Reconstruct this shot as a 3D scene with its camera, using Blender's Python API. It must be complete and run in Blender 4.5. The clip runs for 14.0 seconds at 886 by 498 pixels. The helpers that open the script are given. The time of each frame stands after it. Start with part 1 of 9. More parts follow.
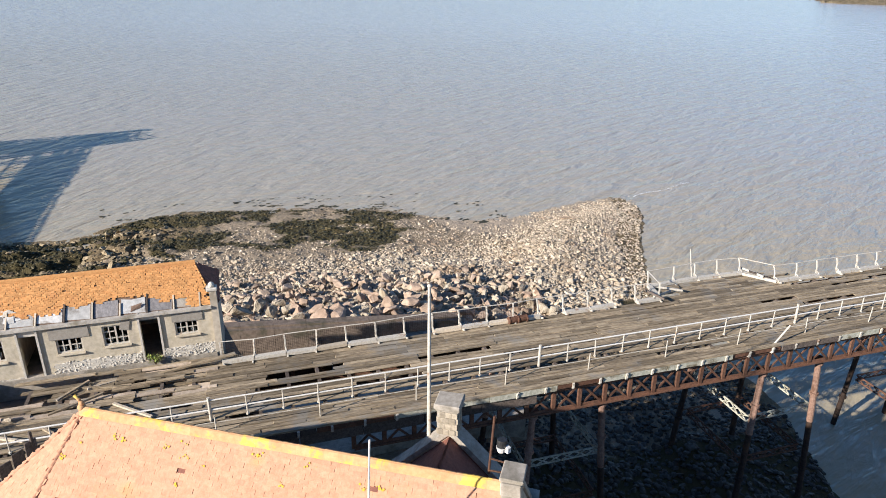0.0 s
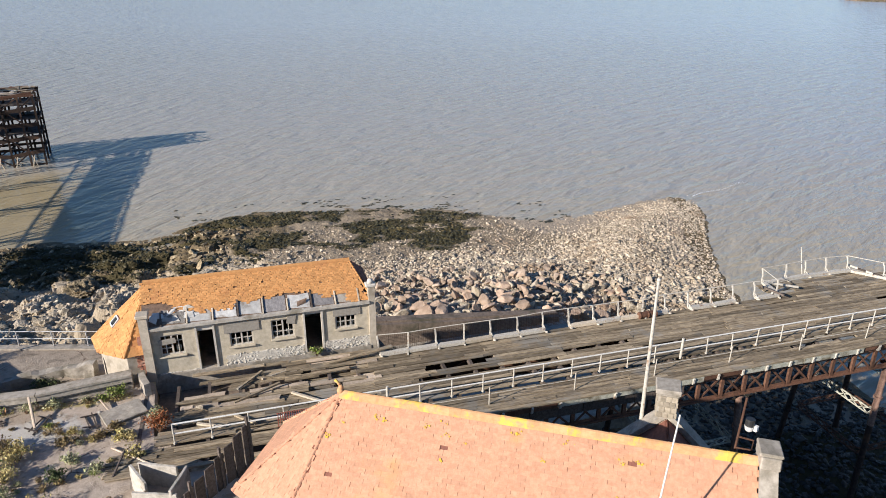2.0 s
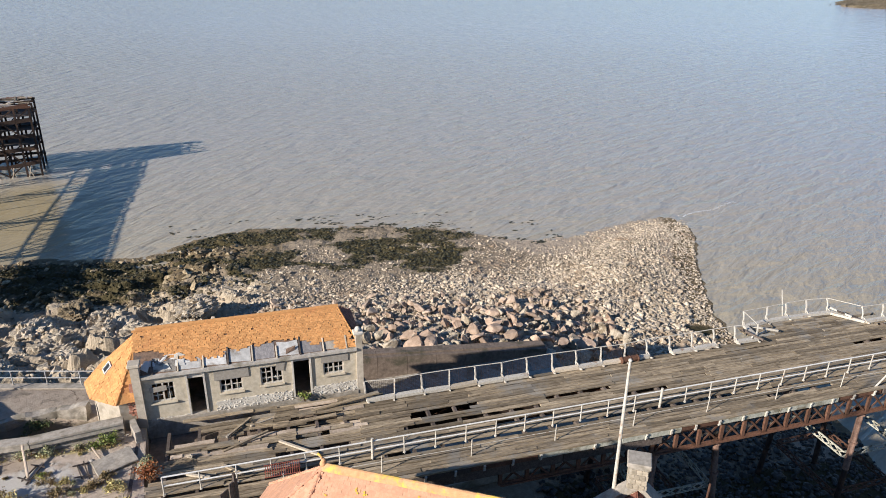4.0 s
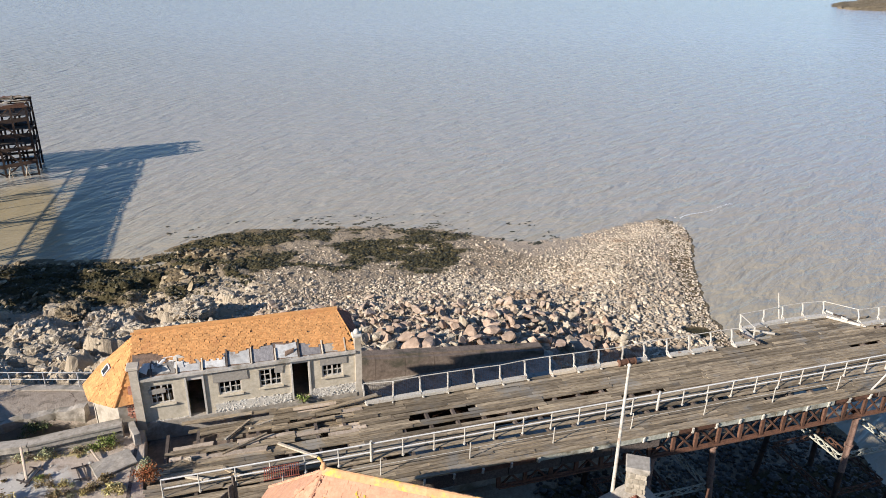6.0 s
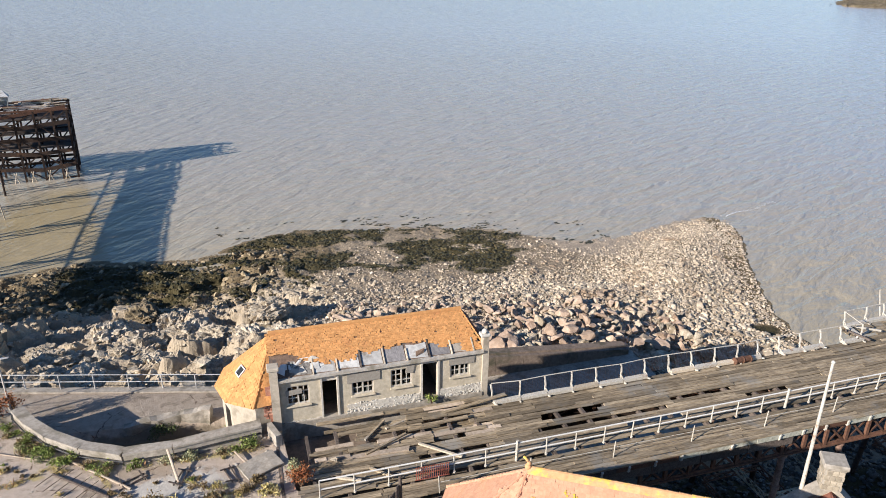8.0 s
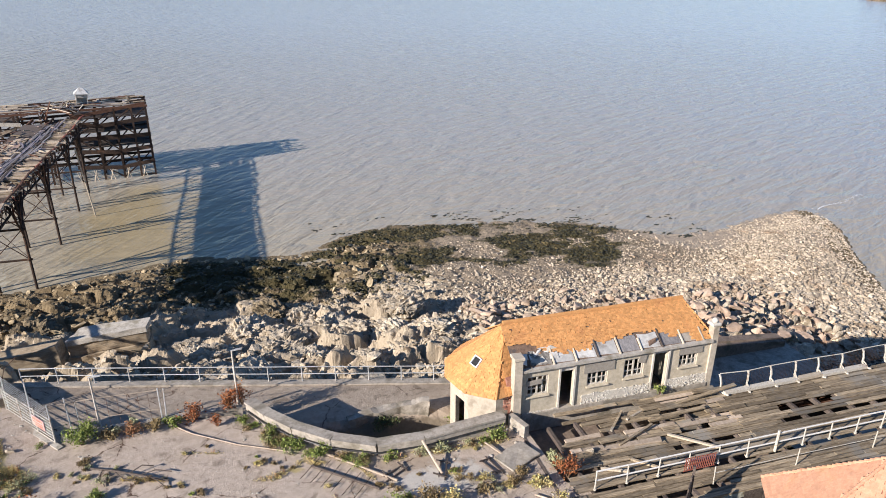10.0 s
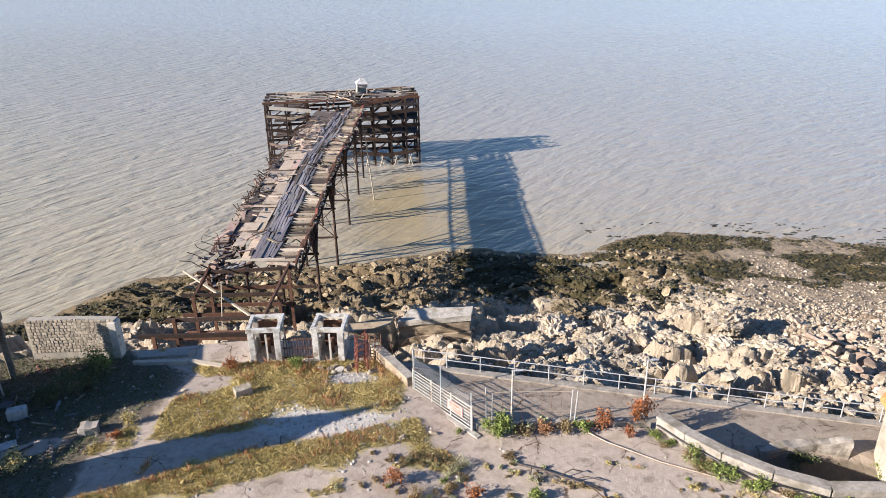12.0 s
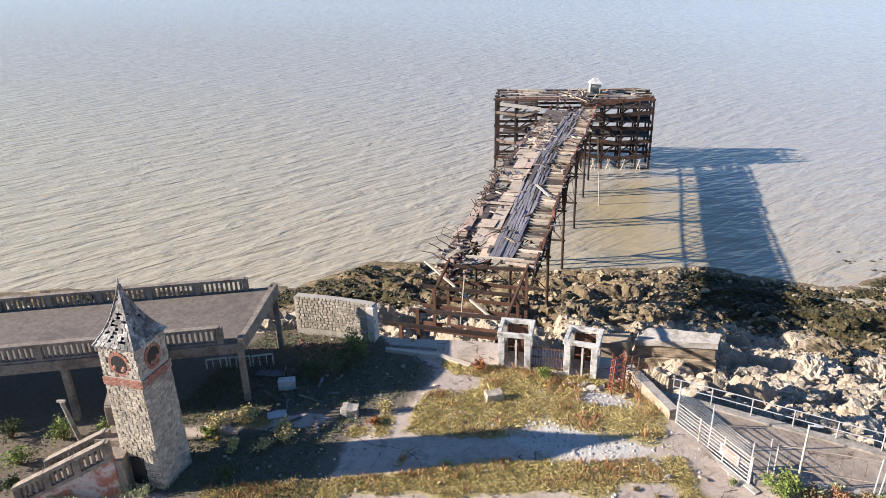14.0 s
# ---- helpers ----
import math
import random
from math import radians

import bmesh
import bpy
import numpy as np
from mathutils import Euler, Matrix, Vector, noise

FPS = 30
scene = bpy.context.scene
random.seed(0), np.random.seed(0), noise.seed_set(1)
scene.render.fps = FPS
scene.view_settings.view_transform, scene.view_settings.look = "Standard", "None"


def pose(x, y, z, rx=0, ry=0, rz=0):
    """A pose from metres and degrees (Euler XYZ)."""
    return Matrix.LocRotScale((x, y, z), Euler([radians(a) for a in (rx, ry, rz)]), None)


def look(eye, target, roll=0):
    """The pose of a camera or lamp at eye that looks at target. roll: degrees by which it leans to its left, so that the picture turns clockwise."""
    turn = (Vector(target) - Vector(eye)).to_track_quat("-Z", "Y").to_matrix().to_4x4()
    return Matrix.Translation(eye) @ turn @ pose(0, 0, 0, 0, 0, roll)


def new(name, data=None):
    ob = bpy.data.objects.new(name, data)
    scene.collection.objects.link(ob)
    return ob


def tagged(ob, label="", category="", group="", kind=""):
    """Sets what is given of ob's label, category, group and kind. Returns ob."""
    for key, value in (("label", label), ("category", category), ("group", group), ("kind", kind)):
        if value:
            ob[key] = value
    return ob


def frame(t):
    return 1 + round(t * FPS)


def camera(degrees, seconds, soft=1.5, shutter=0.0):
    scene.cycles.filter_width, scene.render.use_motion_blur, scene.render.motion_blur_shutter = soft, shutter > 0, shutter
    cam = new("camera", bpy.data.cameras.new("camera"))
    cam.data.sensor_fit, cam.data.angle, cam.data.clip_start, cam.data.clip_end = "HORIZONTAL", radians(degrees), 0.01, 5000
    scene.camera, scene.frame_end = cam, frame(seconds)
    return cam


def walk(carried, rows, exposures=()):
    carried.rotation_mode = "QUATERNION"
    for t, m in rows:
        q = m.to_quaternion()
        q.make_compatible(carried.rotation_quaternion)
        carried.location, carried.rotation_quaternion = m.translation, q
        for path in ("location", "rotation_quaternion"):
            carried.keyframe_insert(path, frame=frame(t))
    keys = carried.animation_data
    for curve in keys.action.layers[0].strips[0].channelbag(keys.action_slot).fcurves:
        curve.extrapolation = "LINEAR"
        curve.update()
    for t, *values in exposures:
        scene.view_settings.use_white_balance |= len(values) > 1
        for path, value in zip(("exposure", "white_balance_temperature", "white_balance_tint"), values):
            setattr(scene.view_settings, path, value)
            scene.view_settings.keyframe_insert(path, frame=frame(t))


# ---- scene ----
cam = camera(64.7, 14.0, 0.9)
METRES, EYE, TILT, LEAN, TURN = 48.0, 32.2, 0.0, 0.0, -17.3
ROWS = [
    (0.0, 0.0, 0.0, 0.0, 0.18, -22.72, -0.42),
    (0.5, -0.0602, -0.0157, -0.0009, 0.23, -22.72, -0.3),
    (1.0, -0.1169, -0.0311, 0.0024, 0.6, -22.78, -0.14),
    (1.5, -0.1461, -0.039, 0.0046, 0.99, -22.74, 0.01),
    (2.0, -0.1509, -0.0398, 0.0132, 1.1, -22.73, 0.04),
    (2.5, -0.1517, -0.039, 0.0303, 1.13, -22.78, -0.18),
    (3.0, -0.148, -0.0372, 0.0508, 1.2, -22.81, -0.23),
    (3.5, -0.1395, -0.0342, 0.0706, 1.2, -22.86, -0.42),
    (5.8, -0.1401, -0.0334, 0.0797, 0.8, -22.92, -1.01),
    (6.0, -0.1427, -0.0345, 0.0797, 0.86, -22.92, -0.89),
    (6.5, -0.1657, -0.0354, 0.0798, 0.78, -22.91, -0.82),
    (7.0, -0.1994, -0.036, 0.0798, 0.72, -22.93, -0.75),
    (7.5, -0.2421, -0.0362, 0.0795, 0.67, -22.94, -0.67),
    (7.7, -0.2619, -0.0367, 0.0789, 0.63, -22.89, -0.65),
    (9.8, -0.5166, -0.0331, 0.0606, 0.52, -23.05, -0.11),
    (10.0, -0.546, -0.0326, 0.0593, 1.0, -23.0, -0.11),
    (10.2, -0.5772, -0.0322, 0.0588, 3.71, -23.03, 0.06),
    (10.3, -0.5921, -0.0322, 0.058, 5.62, -23.01, 0.19),
    (10.5, -0.6203, -0.0308, 0.057, 8.99, -23.02, 0.5),
    (10.7, -0.6493, -0.0304, 0.0552, 11.55, -22.97, 0.63),
    (11.0, -0.6904, -0.0308, 0.0559, 13.05, -23.03, 0.91),
    (11.5, -0.7542, -0.0313, 0.0549, 13.13, -23.08, 0.9),
    (12.0, -0.8096, -0.0301, 0.0511, 16.35, -23.1, 0.9),
    (12.2, -0.8296, -0.0291, 0.0476, 22.35, -22.99, 1.24),
    (12.3, -0.8385, -0.0293, 0.0468, 25.51, -22.98, 1.41),
    (12.5, -0.8543, -0.0283, 0.0468, 30.48, -22.95, 1.38),
    (12.7, -0.8686, -0.0275, 0.0471, 32.38, -22.97, 1.3),
    (13.0, -0.8865, -0.0275, 0.048, 32.63, -22.93, 1.52),
    (13.5, -0.9009, -0.0269, 0.0489, 32.93, -22.91, 1.63),
    (14.0, -0.9042, -0.026, 0.0486, 33.01, -22.95, 1.45),
]
walk(cam, [(t, pose(0, 0, EYE, TILT, LEAN, TURN) @ pose(METRES * x, METRES * y, METRES * z, 90 + pitch, roll, yaw)) for t, x, y, z, yaw, pitch, roll in ROWS],
     [(0.0, 0.88, 5690, 11), (0.8, 0.73, 5690, 11), (1.5, 0.68, 5690, 11), (3.7, 0.69, 5690, 11), (7.0, 0.82, 5690, 11), (10.0, 0.82, 5700, 13), (12.5, 1.16, 5720, 14), (14.0, 1.24, 5720, 14)])

# ---- light ----
SUN_TO = Vector((-27.5, -10.3, 12.4)).normalized()
world = bpy.data.worlds.new("sky")
scene.world = world
world.use_nodes = True
wn, wl = world.node_tree.nodes, world.node_tree.links
wn.clear()
sky = wn.new("ShaderNodeTexSky")
sky.sky_type, sky.sun_disc = "NISHITA", False
sky.sun_elevation = math.asin(SUN_TO.z)
sky.sun_rotation = math.atan2(SUN_TO.x, SUN_TO.y)
sky.altitude, sky.air_density, sky.dust_density, sky.ozone_density = 0, 1.0, 0.15, 5.0
bg = wn.new("ShaderNodeBackground")
bg.inputs["Strength"].default_value = 0.06
wout = wn.new("ShaderNodeOutputWorld")
wl.new(sky.outputs[0], bg.inputs[0])
wl.new(bg.outputs[0], wout.inputs[0])
sun = new("sun", bpy.data.lights.new("sun", "SUN"))
sun.data.energy, sun.data.angle, sun.data.color = 5.0, radians(0.55), (1.0, 0.86, 0.68)
sun.matrix_world = look((-60, -30, 60), Vector((-60, -30, 60)) - SUN_TO)


# ---- materials ----
def rgb(c):
    return (*c, 1.0)


def shader(name):
    m = bpy.data.materials.new(name)
    m.use_nodes = True
    nt = m.node_tree
    bsdf = nt.nodes["Principled BSDF"]
    return m, nt, bsdf


def noise_node(nt, vec, scale, detail=6.0, rough=0.6, distort=0.0):
    n = nt.nodes.new("ShaderNodeTexNoise")
    n.inputs["Scale"].default_value, n.inputs["Detail"].default_value = scale, detail
    n.inputs["Roughness"].default_value, n.inputs["Distortion"].default_value = rough, distort
    nt.links.new(vec, n.inputs["Vector"])
    return n.outputs["Fac"]


def ramp(nt, fac, lo, hi):
    n = nt.nodes.new("ShaderNodeMapRange")
    n.inputs["From Min"].default_value, n.inputs["From Max"].default_value = lo, hi
    n.interpolation_type = "SMOOTHSTEP"
    nt.links.new(fac, n.inputs["Value"])
    return n.outputs["Result"]


def mix(nt, fac, a, b, mode="MIX"):
    n = nt.nodes.new("ShaderNodeMix")
    n.data_type, n.blend_type = "RGBA", mode
    for sock, v in ((n.inputs[0], fac), (n.inputs[6], a), (n.inputs[7], b)):
        if isinstance(v, (int, float)):
            sock.default_value = v
        elif isinstance(v, tuple):
            sock.default_value = rgb(v)
        else:
            nt.links.new(v, sock)
    return n.outputs[2]


def math_node(nt, op, a, b=0.0):
    n = nt.nodes.new("ShaderNodeMath")
    n.operation = op
    for sock, v in zip(n.inputs, (a, b)):
        if isinstance(v, (int, float)):
            sock.default_value = v
        else:
            nt.links.new(v, sock)
    return n.outputs[0]


def place_vec(nt, stretch=None):
    g = nt.nodes.new("ShaderNodeNewGeometry").outputs["Position"]
    if not stretch:
        return g
    mp = nt.nodes.new("ShaderNodeMapping")
    mp.inputs["Scale"].default_value = stretch
    nt.links.new(g, mp.inputs["Vector"])
    return mp.outputs[0]


def vary(nt, col, amount, island=False):
    """Brightness that differs from piece to piece."""
    if island:
        r = nt.nodes.new("ShaderNodeNewGeometry").outputs["Random Per Island"]
    else:
        r = nt.nodes.new("ShaderNodeObjectInfo").outputs["Random"]
    h = nt.nodes.new("ShaderNodeHueSaturation")
    v = math_node(nt, "ADD", math_node(nt, "MULTIPLY", r, 2 * amount), 1 - amount)
    nt.links.new(v, h.inputs["Value"])
    nt.links.new(col, h.inputs["Color"])
    return h.outputs[0]


def bump_to(nt, bsdf, height, strength, dist=0.02):
    b = nt.nodes.new("ShaderNodeBump")
    b.inputs["Strength"].default_value, b.inputs["Distance"].default_value = strength, dist
    nt.links.new(height, b.inputs["Height"])
    nt.links.new(b.outputs[0], bsdf.inputs["Normal"])


def surface(name, a, b, patch=None, scale=6.0, patch_scale=0.5, patch_at=(0.52, 0.68), rough=0.85, metal=0.0,
            bump=0.5, bump_scale=25.0, bump_dist=0.02, stretch=None, piece=0.0, island=False, grime=0.25, spec=0.3):
    """Colour between a and b by fine noise, a third colour in broad patches, grime at a middle scale, relief."""
    m, nt, bsdf = shader(name)
    vec = place_vec(nt, stretch)
    fine = noise_node(nt, vec, scale, 8, 0.65)
    col = mix(nt, ramp(nt, fine, 0.3, 0.7), a, b)
    mid = noise_node(nt, vec, scale * 0.23 + 0.3, 5, 0.6, 0.4)
    dark = tuple(0.45 * v for v in a)
    col = mix(nt, math_node(nt, "MULTIPLY", ramp(nt, mid, 0.5, 0.75), grime), col, dark)
    if patch:
        big = noise_node(nt, place_vec(nt), patch_scale, 7, 0.65, 0.3)
        col = mix(nt, ramp(nt, big, *patch_at), col, patch)
    if piece:
        col = vary(nt, col, piece, island)
    nt.links.new(col, bsdf.inputs["Base Color"])
    bsdf.inputs["Roughness"].default_value, bsdf.inputs["Metallic"].default_value = rough, metal
    bsdf.inputs["Specular IOR Level"].default_value = spec
    if bump:
        bump_to(nt, bsdf, noise_node(nt, vec, bump_scale, 8, 0.7), bump, bump_dist)
    return m


CONCRETE = surface("old_concrete", (0.31, 0.275, 0.225), (0.46, 0.41, 0.34), (0.2, 0.175, 0.13), 5, 0.6, (0.48, 0.66), grime=0.6)
PALE_CONCRETE = surface("pale_concrete", (0.42, 0.38, 0.32), (0.56, 0.52, 0.45), (0.27, 0.24, 0.18), 6, 0.9, (0.48, 0.66), grime=0.55)
TERRACE_CONCRETE = surface("brown_weathered_concrete", (0.2, 0.163, 0.123), (0.33, 0.278, 0.218), (0.14, 0.11, 0.083), 5, 0.8, (0.5, 0.68), grime=0.6)
BLOCK = surface("weathered_slipway_concrete", (0.3, 0.23, 0.15), (0.44, 0.36, 0.25), (0.17, 0.13, 0.09), 4, 0.5, stretch=(0.4, 1, 1.6), grime=0.5, bump=0.9)
DARK_CONCRETE = surface("stained_concrete", (0.17, 0.13, 0.1), (0.27, 0.21, 0.16), (0.1, 0.09, 0.06), 4, 0.5, grime=0.5)
RENDER_WALL = surface("weathered_render", (0.46, 0.4, 0.29), (0.6, 0.53, 0.41), (0.38, 0.33, 0.25), 3.5, 0.9, (0.55, 0.72), grime=0.4)
PALE_RENDER = surface("pale_render", (0.5, 0.46, 0.39), (0.64, 0.6, 0.52), (0.42, 0.38, 0.32), 4, 1.1, (0.58, 0.72), grime=0.3)
TILE = surface("orange_clay_tile", (0.53, 0.255, 0.085), (0.635, 0.335, 0.125), (0.47, 0.21, 0.085), 9, 0.7, (0.55, 0.75), bump_scale=30, piece=0.16, island=True, grime=0.2)
TILE_PIECE = surface("clay_tile_single", (0.5, 0.262, 0.155), (0.57, 0.325, 0.205), (0.56, 0.315, 0.14), 9, 0.55, (0.56, 0.78), bump_scale=30, piece=0.08, grime=0.2)
TILE_NEAR = surface("clay_tile_field", (0.5, 0.262, 0.155), (0.57, 0.325, 0.205), (0.56, 0.315, 0.14), 9, 0.55, (0.56, 0.78), bump_scale=30, piece=0.08, island=True, grime=0.2)
RIDGE_TILE = surface("lichened_ridge_tile", (0.56, 0.3, 0.14), (0.64, 0.38, 0.19), (0.68, 0.46, 0.09), 7, 1.2, (0.5, 0.6), piece=0.1)
# dark copy of the clay tile, with shade in its colour
SHADED_TILE = surface("brown_shaded_tile", (0.2, 0.085, 0.06), (0.28, 0.12, 0.08), None, 8, piece=0.2, island=True)
LICHEN = surface("yellow_lichen", (0.55, 0.33, 0.03), (0.7, 0.48, 0.06), None, 30, bump_scale=80)
STONE = surface("tower_stone", (0.31, 0.265, 0.195), (0.47, 0.405, 0.31), (0.24, 0.21, 0.16), 7, 1.4, piece=0.25, bump=0.8)
STONE_FIELD = surface("tower_stone_field", (0.34, 0.3, 0.23), (0.5, 0.44, 0.35), (0.24, 0.21, 0.16), 7, 1.4, piece=0.25, island=True, bump=0.8)
MORTAR = surface("lime_mortar", (0.36, 0.32, 0.26), (0.44, 0.4, 0.33), None, 12)
BRICK = surface("red_brick", (0.27, 0.12, 0.08), (0.4, 0.2, 0.14), (0.4, 0.33, 0.27), 12, 1.9, (0.5, 0.66), piece=0.25)
SLATE = surface("grey_slate", (0.12, 0.11, 0.095), (0.29, 0.265, 0.235), (0.42, 0.39, 0.34), 8, 1.6, (0.5, 0.64), rough=0.65, piece=0.45, island=True)
WOOD = surface("weathered_plank", (0.15, 0.115, 0.075), (0.405, 0.325, 0.215), (0.25, 0.225, 0.185), 14, 0.5, stretch=(0.12, 1, 1), piece=0.42, bump_scale=30, grime=0.5)
WOOD_FIELD = surface("weathered_plank_field", (0.15, 0.115, 0.075), (0.405, 0.325, 0.215), (0.25, 0.225, 0.185), 14, 0.5, stretch=(0.12, 1, 1), piece=0.42, island=True, bump_scale=30, grime=0.5)
DARK_WOOD = surface("dark_timber", (0.07, 0.055, 0.045), (0.15, 0.12, 0.1), None, 10, piece=0.3)
GREY_WOOD = surface("grey_timber", (0.17, 0.16, 0.16), (0.3, 0.28, 0.27), None, 9, stretch=(1, 0.15, 1), piece=0.3)
PURPLE_WOOD = surface("purple_grey_timber", (0.15, 0.135, 0.15), (0.29, 0.265, 0.29), None, 9, stretch=(1, 0.15, 1), piece=0.35)
PINK_BOARD = surface("pinkish_bleached_board", (0.38, 0.26, 0.2), (0.54, 0.4, 0.32), (0.3, 0.2, 0.15), 7, 0.9, piece=0.3)
PALE_WOOD = surface("bleached_timber", (0.48, 0.4, 0.29), (0.62, 0.54, 0.42), None, 9, piece=0.25)
BOARD = surface("bleached_boarding", (0.42, 0.33, 0.24), (0.56, 0.46, 0.35), (0.3, 0.23, 0.16), 6, 0.8, piece=0.25)
RUST = surface("rusted_iron", (0.105, 0.052, 0.033), (0.19, 0.1, 0.062), (0.08, 0.045, 0.03), 9, 1.5, rough=0.8, metal=0.15, piece=0.25)
GRIMY_WHITE = surface("grimy_white_paint", (0.5, 0.48, 0.43), (0.68, 0.66, 0.6), (0.24, 0.2, 0.15), 7, 1.6, (0.5, 0.66), rough=0.7, grime=0.6)
PALE_RUST = surface("salt_bleached_rust", (0.2, 0.12, 0.085), (0.34, 0.22, 0.165), (0.13, 0.07, 0.045), 8, 1.3, rough=0.8, piece=0.2)
FADED_RED = surface("faded_red_sheet", (0.5, 0.27, 0.25), (0.64, 0.42, 0.39), (0.68, 0.6, 0.56), 3, 1.2, bump=0)
MAST_RED = surface("red_lead_iron", (0.24, 0.07, 0.045), (0.36, 0.13, 0.08), (0.16, 0.06, 0.04), 9, 1.5, rough=0.75, piece=0.25)
DARK_IRON = surface("dark_rusted_iron", (0.03, 0.022, 0.018), (0.07, 0.045, 0.033), (0.1, 0.055, 0.032), 6, 0.6, rough=0.75, metal=0.2, piece=0.3)
PALE_PAINT = surface("flaked_pale_paint", (0.46, 0.42, 0.35), (0.62, 0.58, 0.5), (0.32, 0.2, 0.12), 10, 2.2, (0.56, 0.7), rough=0.6)
WHITE_PAINT = surface("white_paint", (0.66, 0.64, 0.59), (0.78, 0.76, 0.71), (0.55, 0.5, 0.42), 9, 1.8, (0.62, 0.75), rough=0.55)
GREEN_STAIN = surface("algae_paint", (0.36, 0.36, 0.28), (0.58, 0.56, 0.47), (0.16, 0.13, 0.08), 7, 1.3, (0.48, 0.66))
LIMESTONE = surface("pale_limestone", (0.38, 0.315, 0.225), (0.6, 0.52, 0.4), (0.21, 0.165, 0.105), 2.2, 0.5, bump=1.0, bump_scale=4, bump_dist=0.2, piece=0.22, grime=0.7)
WET_ROCK = surface("wet_brown_rock", (0.15, 0.115, 0.07), (0.36, 0.285, 0.175), (0.07, 0.055, 0.03), 2.2, 0.5, (0.46, 0.62), bump=1.0, bump_scale=4, bump_dist=0.2, rough=0.7, piece=0.25, grime=0.6)
PINK_STONE = surface("pinkish_boulder", (0.33, 0.235, 0.165), (0.47, 0.355, 0.265), (0.22, 0.15, 0.1), 2.5, 0.6, bump=0.8, bump_scale=7, bump_dist=0.06, piece=0.25, grime=0.4)
PEBBLE = surface("beach_stones", (0.37, 0.3, 0.21), (0.56, 0.475, 0.36), (0.3, 0.22, 0.145), 2, 0.25, piece=0.4, island=True, bump=0.3)
WEED = surface("bladder_wrack", (0.03, 0.028, 0.013), (0.075, 0.065, 0.028), (0.16, 0.12, 0.05), 3, 0.6, rough=0.5, piece=0.4, island=True)
# wet weedy stone, made darker still to deepen the shade under the pier
DARK_STONE = surface("weedy_wet_shaded_stones", (0.035, 0.03, 0.022), (0.075, 0.065, 0.05), None, 3, rough=0.5, piece=0.4, island=True)
DRY_WEED = surface("dead_weed", (0.17, 0.12, 0.055), (0.32, 0.24, 0.11), None, 2, bump=0, piece=0.4, island=True)
GRASS = surface("dry_grass", (0.46, 0.375, 0.145), (0.63, 0.525, 0.24), (0.34, 0.295, 0.09), 1.1, 0.6, bump=0, piece=0.35, island=True)
LEAF = surface("green_leaves", (0.14, 0.185, 0.038), (0.28, 0.315, 0.082), None, 2, bump=0, piece=0.4, island=True)
DARK_LEAF = surface("bramble_leaves", (0.055, 0.075, 0.025), (0.11, 0.13, 0.05), None, 2, bump=0, piece=0.4, island=True)
RED_LEAF = surface("red_brown_leaves", (0.24, 0.075, 0.03), (0.36, 0.15, 0.05), None, 2, bump=0, piece=0.4, island=True)
SILVER_LEAF = surface("pale_green_leaves", (0.3, 0.31, 0.15), (0.44, 0.43, 0.25), None, 2, bump=0, piece=0.3, island=True)
STEM = surface("woody_stem", (0.13, 0.08, 0.05), (0.22, 0.14, 0.08), None, 8, bump=0)
GALV = surface("galvanised_steel", (0.5, 0.5, 0.48), (0.62, 0.62, 0.6), (0.4, 0.34, 0.28), 6, 1.5, rough=0.5, metal=0.3)
CREAM = surface("stained_cream_render", (0.44, 0.38, 0.29), (0.56, 0.49, 0.39), (0.33, 0.28, 0.21), 4, 1.0, (0.5, 0.68), grime=0.5)
UNDERLAY = surface("brown_roof_underlay", (0.13, 0.085, 0.06), (0.24, 0.16, 0.11), (0.09, 0.08, 0.075), 8, 1.2, grime=0.5)
STALK = surface("rusty_seed_stalks", (0.3, 0.13, 0.06), (0.46, 0.27, 0.13), None, 2, bump=0, piece=0.4, island=True)
LEAD = surface("exposed_roof_felt", (0.42, 0.41, 0.385), (0.62, 0.605, 0.57), (0.24, 0.2, 0.16), 3, 0.8, (0.52, 0.66), piece=0.2)
BLACK = surface("black_plastic_and_hollow", (0.02, 0.02, 0.02), (0.04, 0.04, 0.04), None, 9, rough=0.45, bump=0)
FOAM = surface("sea_foam", (0.7, 0.7, 0.68), (0.8, 0.8, 0.79), None, 9, rough=0.7, bump=0)

m, nt, b = shader("window_glass")
GLASS = m
b.inputs["Base Color"].default_value = (0.7, 0.75, 0.76, 1)
b.inputs["Roughness"].default_value = 0.08
b.inputs["Transmission Weight"].default_value = 0.9

# muddy estuary water: silt scatters the sunlight, the face of each ripple mirrors the sky
m, nt, b = shader("estuary_water")
WATER = m
vec = place_vec(nt)
far = noise_node(nt, place_vec(nt, (0.012, 0.03, 1)), 1.0, 5, 0.6, 0.6)
sep = nt.nodes.new("ShaderNodeSeparateXYZ")
nt.links.new(vec, sep.inputs[0])
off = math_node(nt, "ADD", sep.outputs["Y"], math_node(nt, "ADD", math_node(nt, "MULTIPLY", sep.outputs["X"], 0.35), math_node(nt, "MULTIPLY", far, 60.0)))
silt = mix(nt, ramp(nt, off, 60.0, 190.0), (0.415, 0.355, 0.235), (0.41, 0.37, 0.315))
# distant water takes a pale blue-grey base: sky reflection and haze put into the colour
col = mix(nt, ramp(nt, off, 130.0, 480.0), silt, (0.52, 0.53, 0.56))
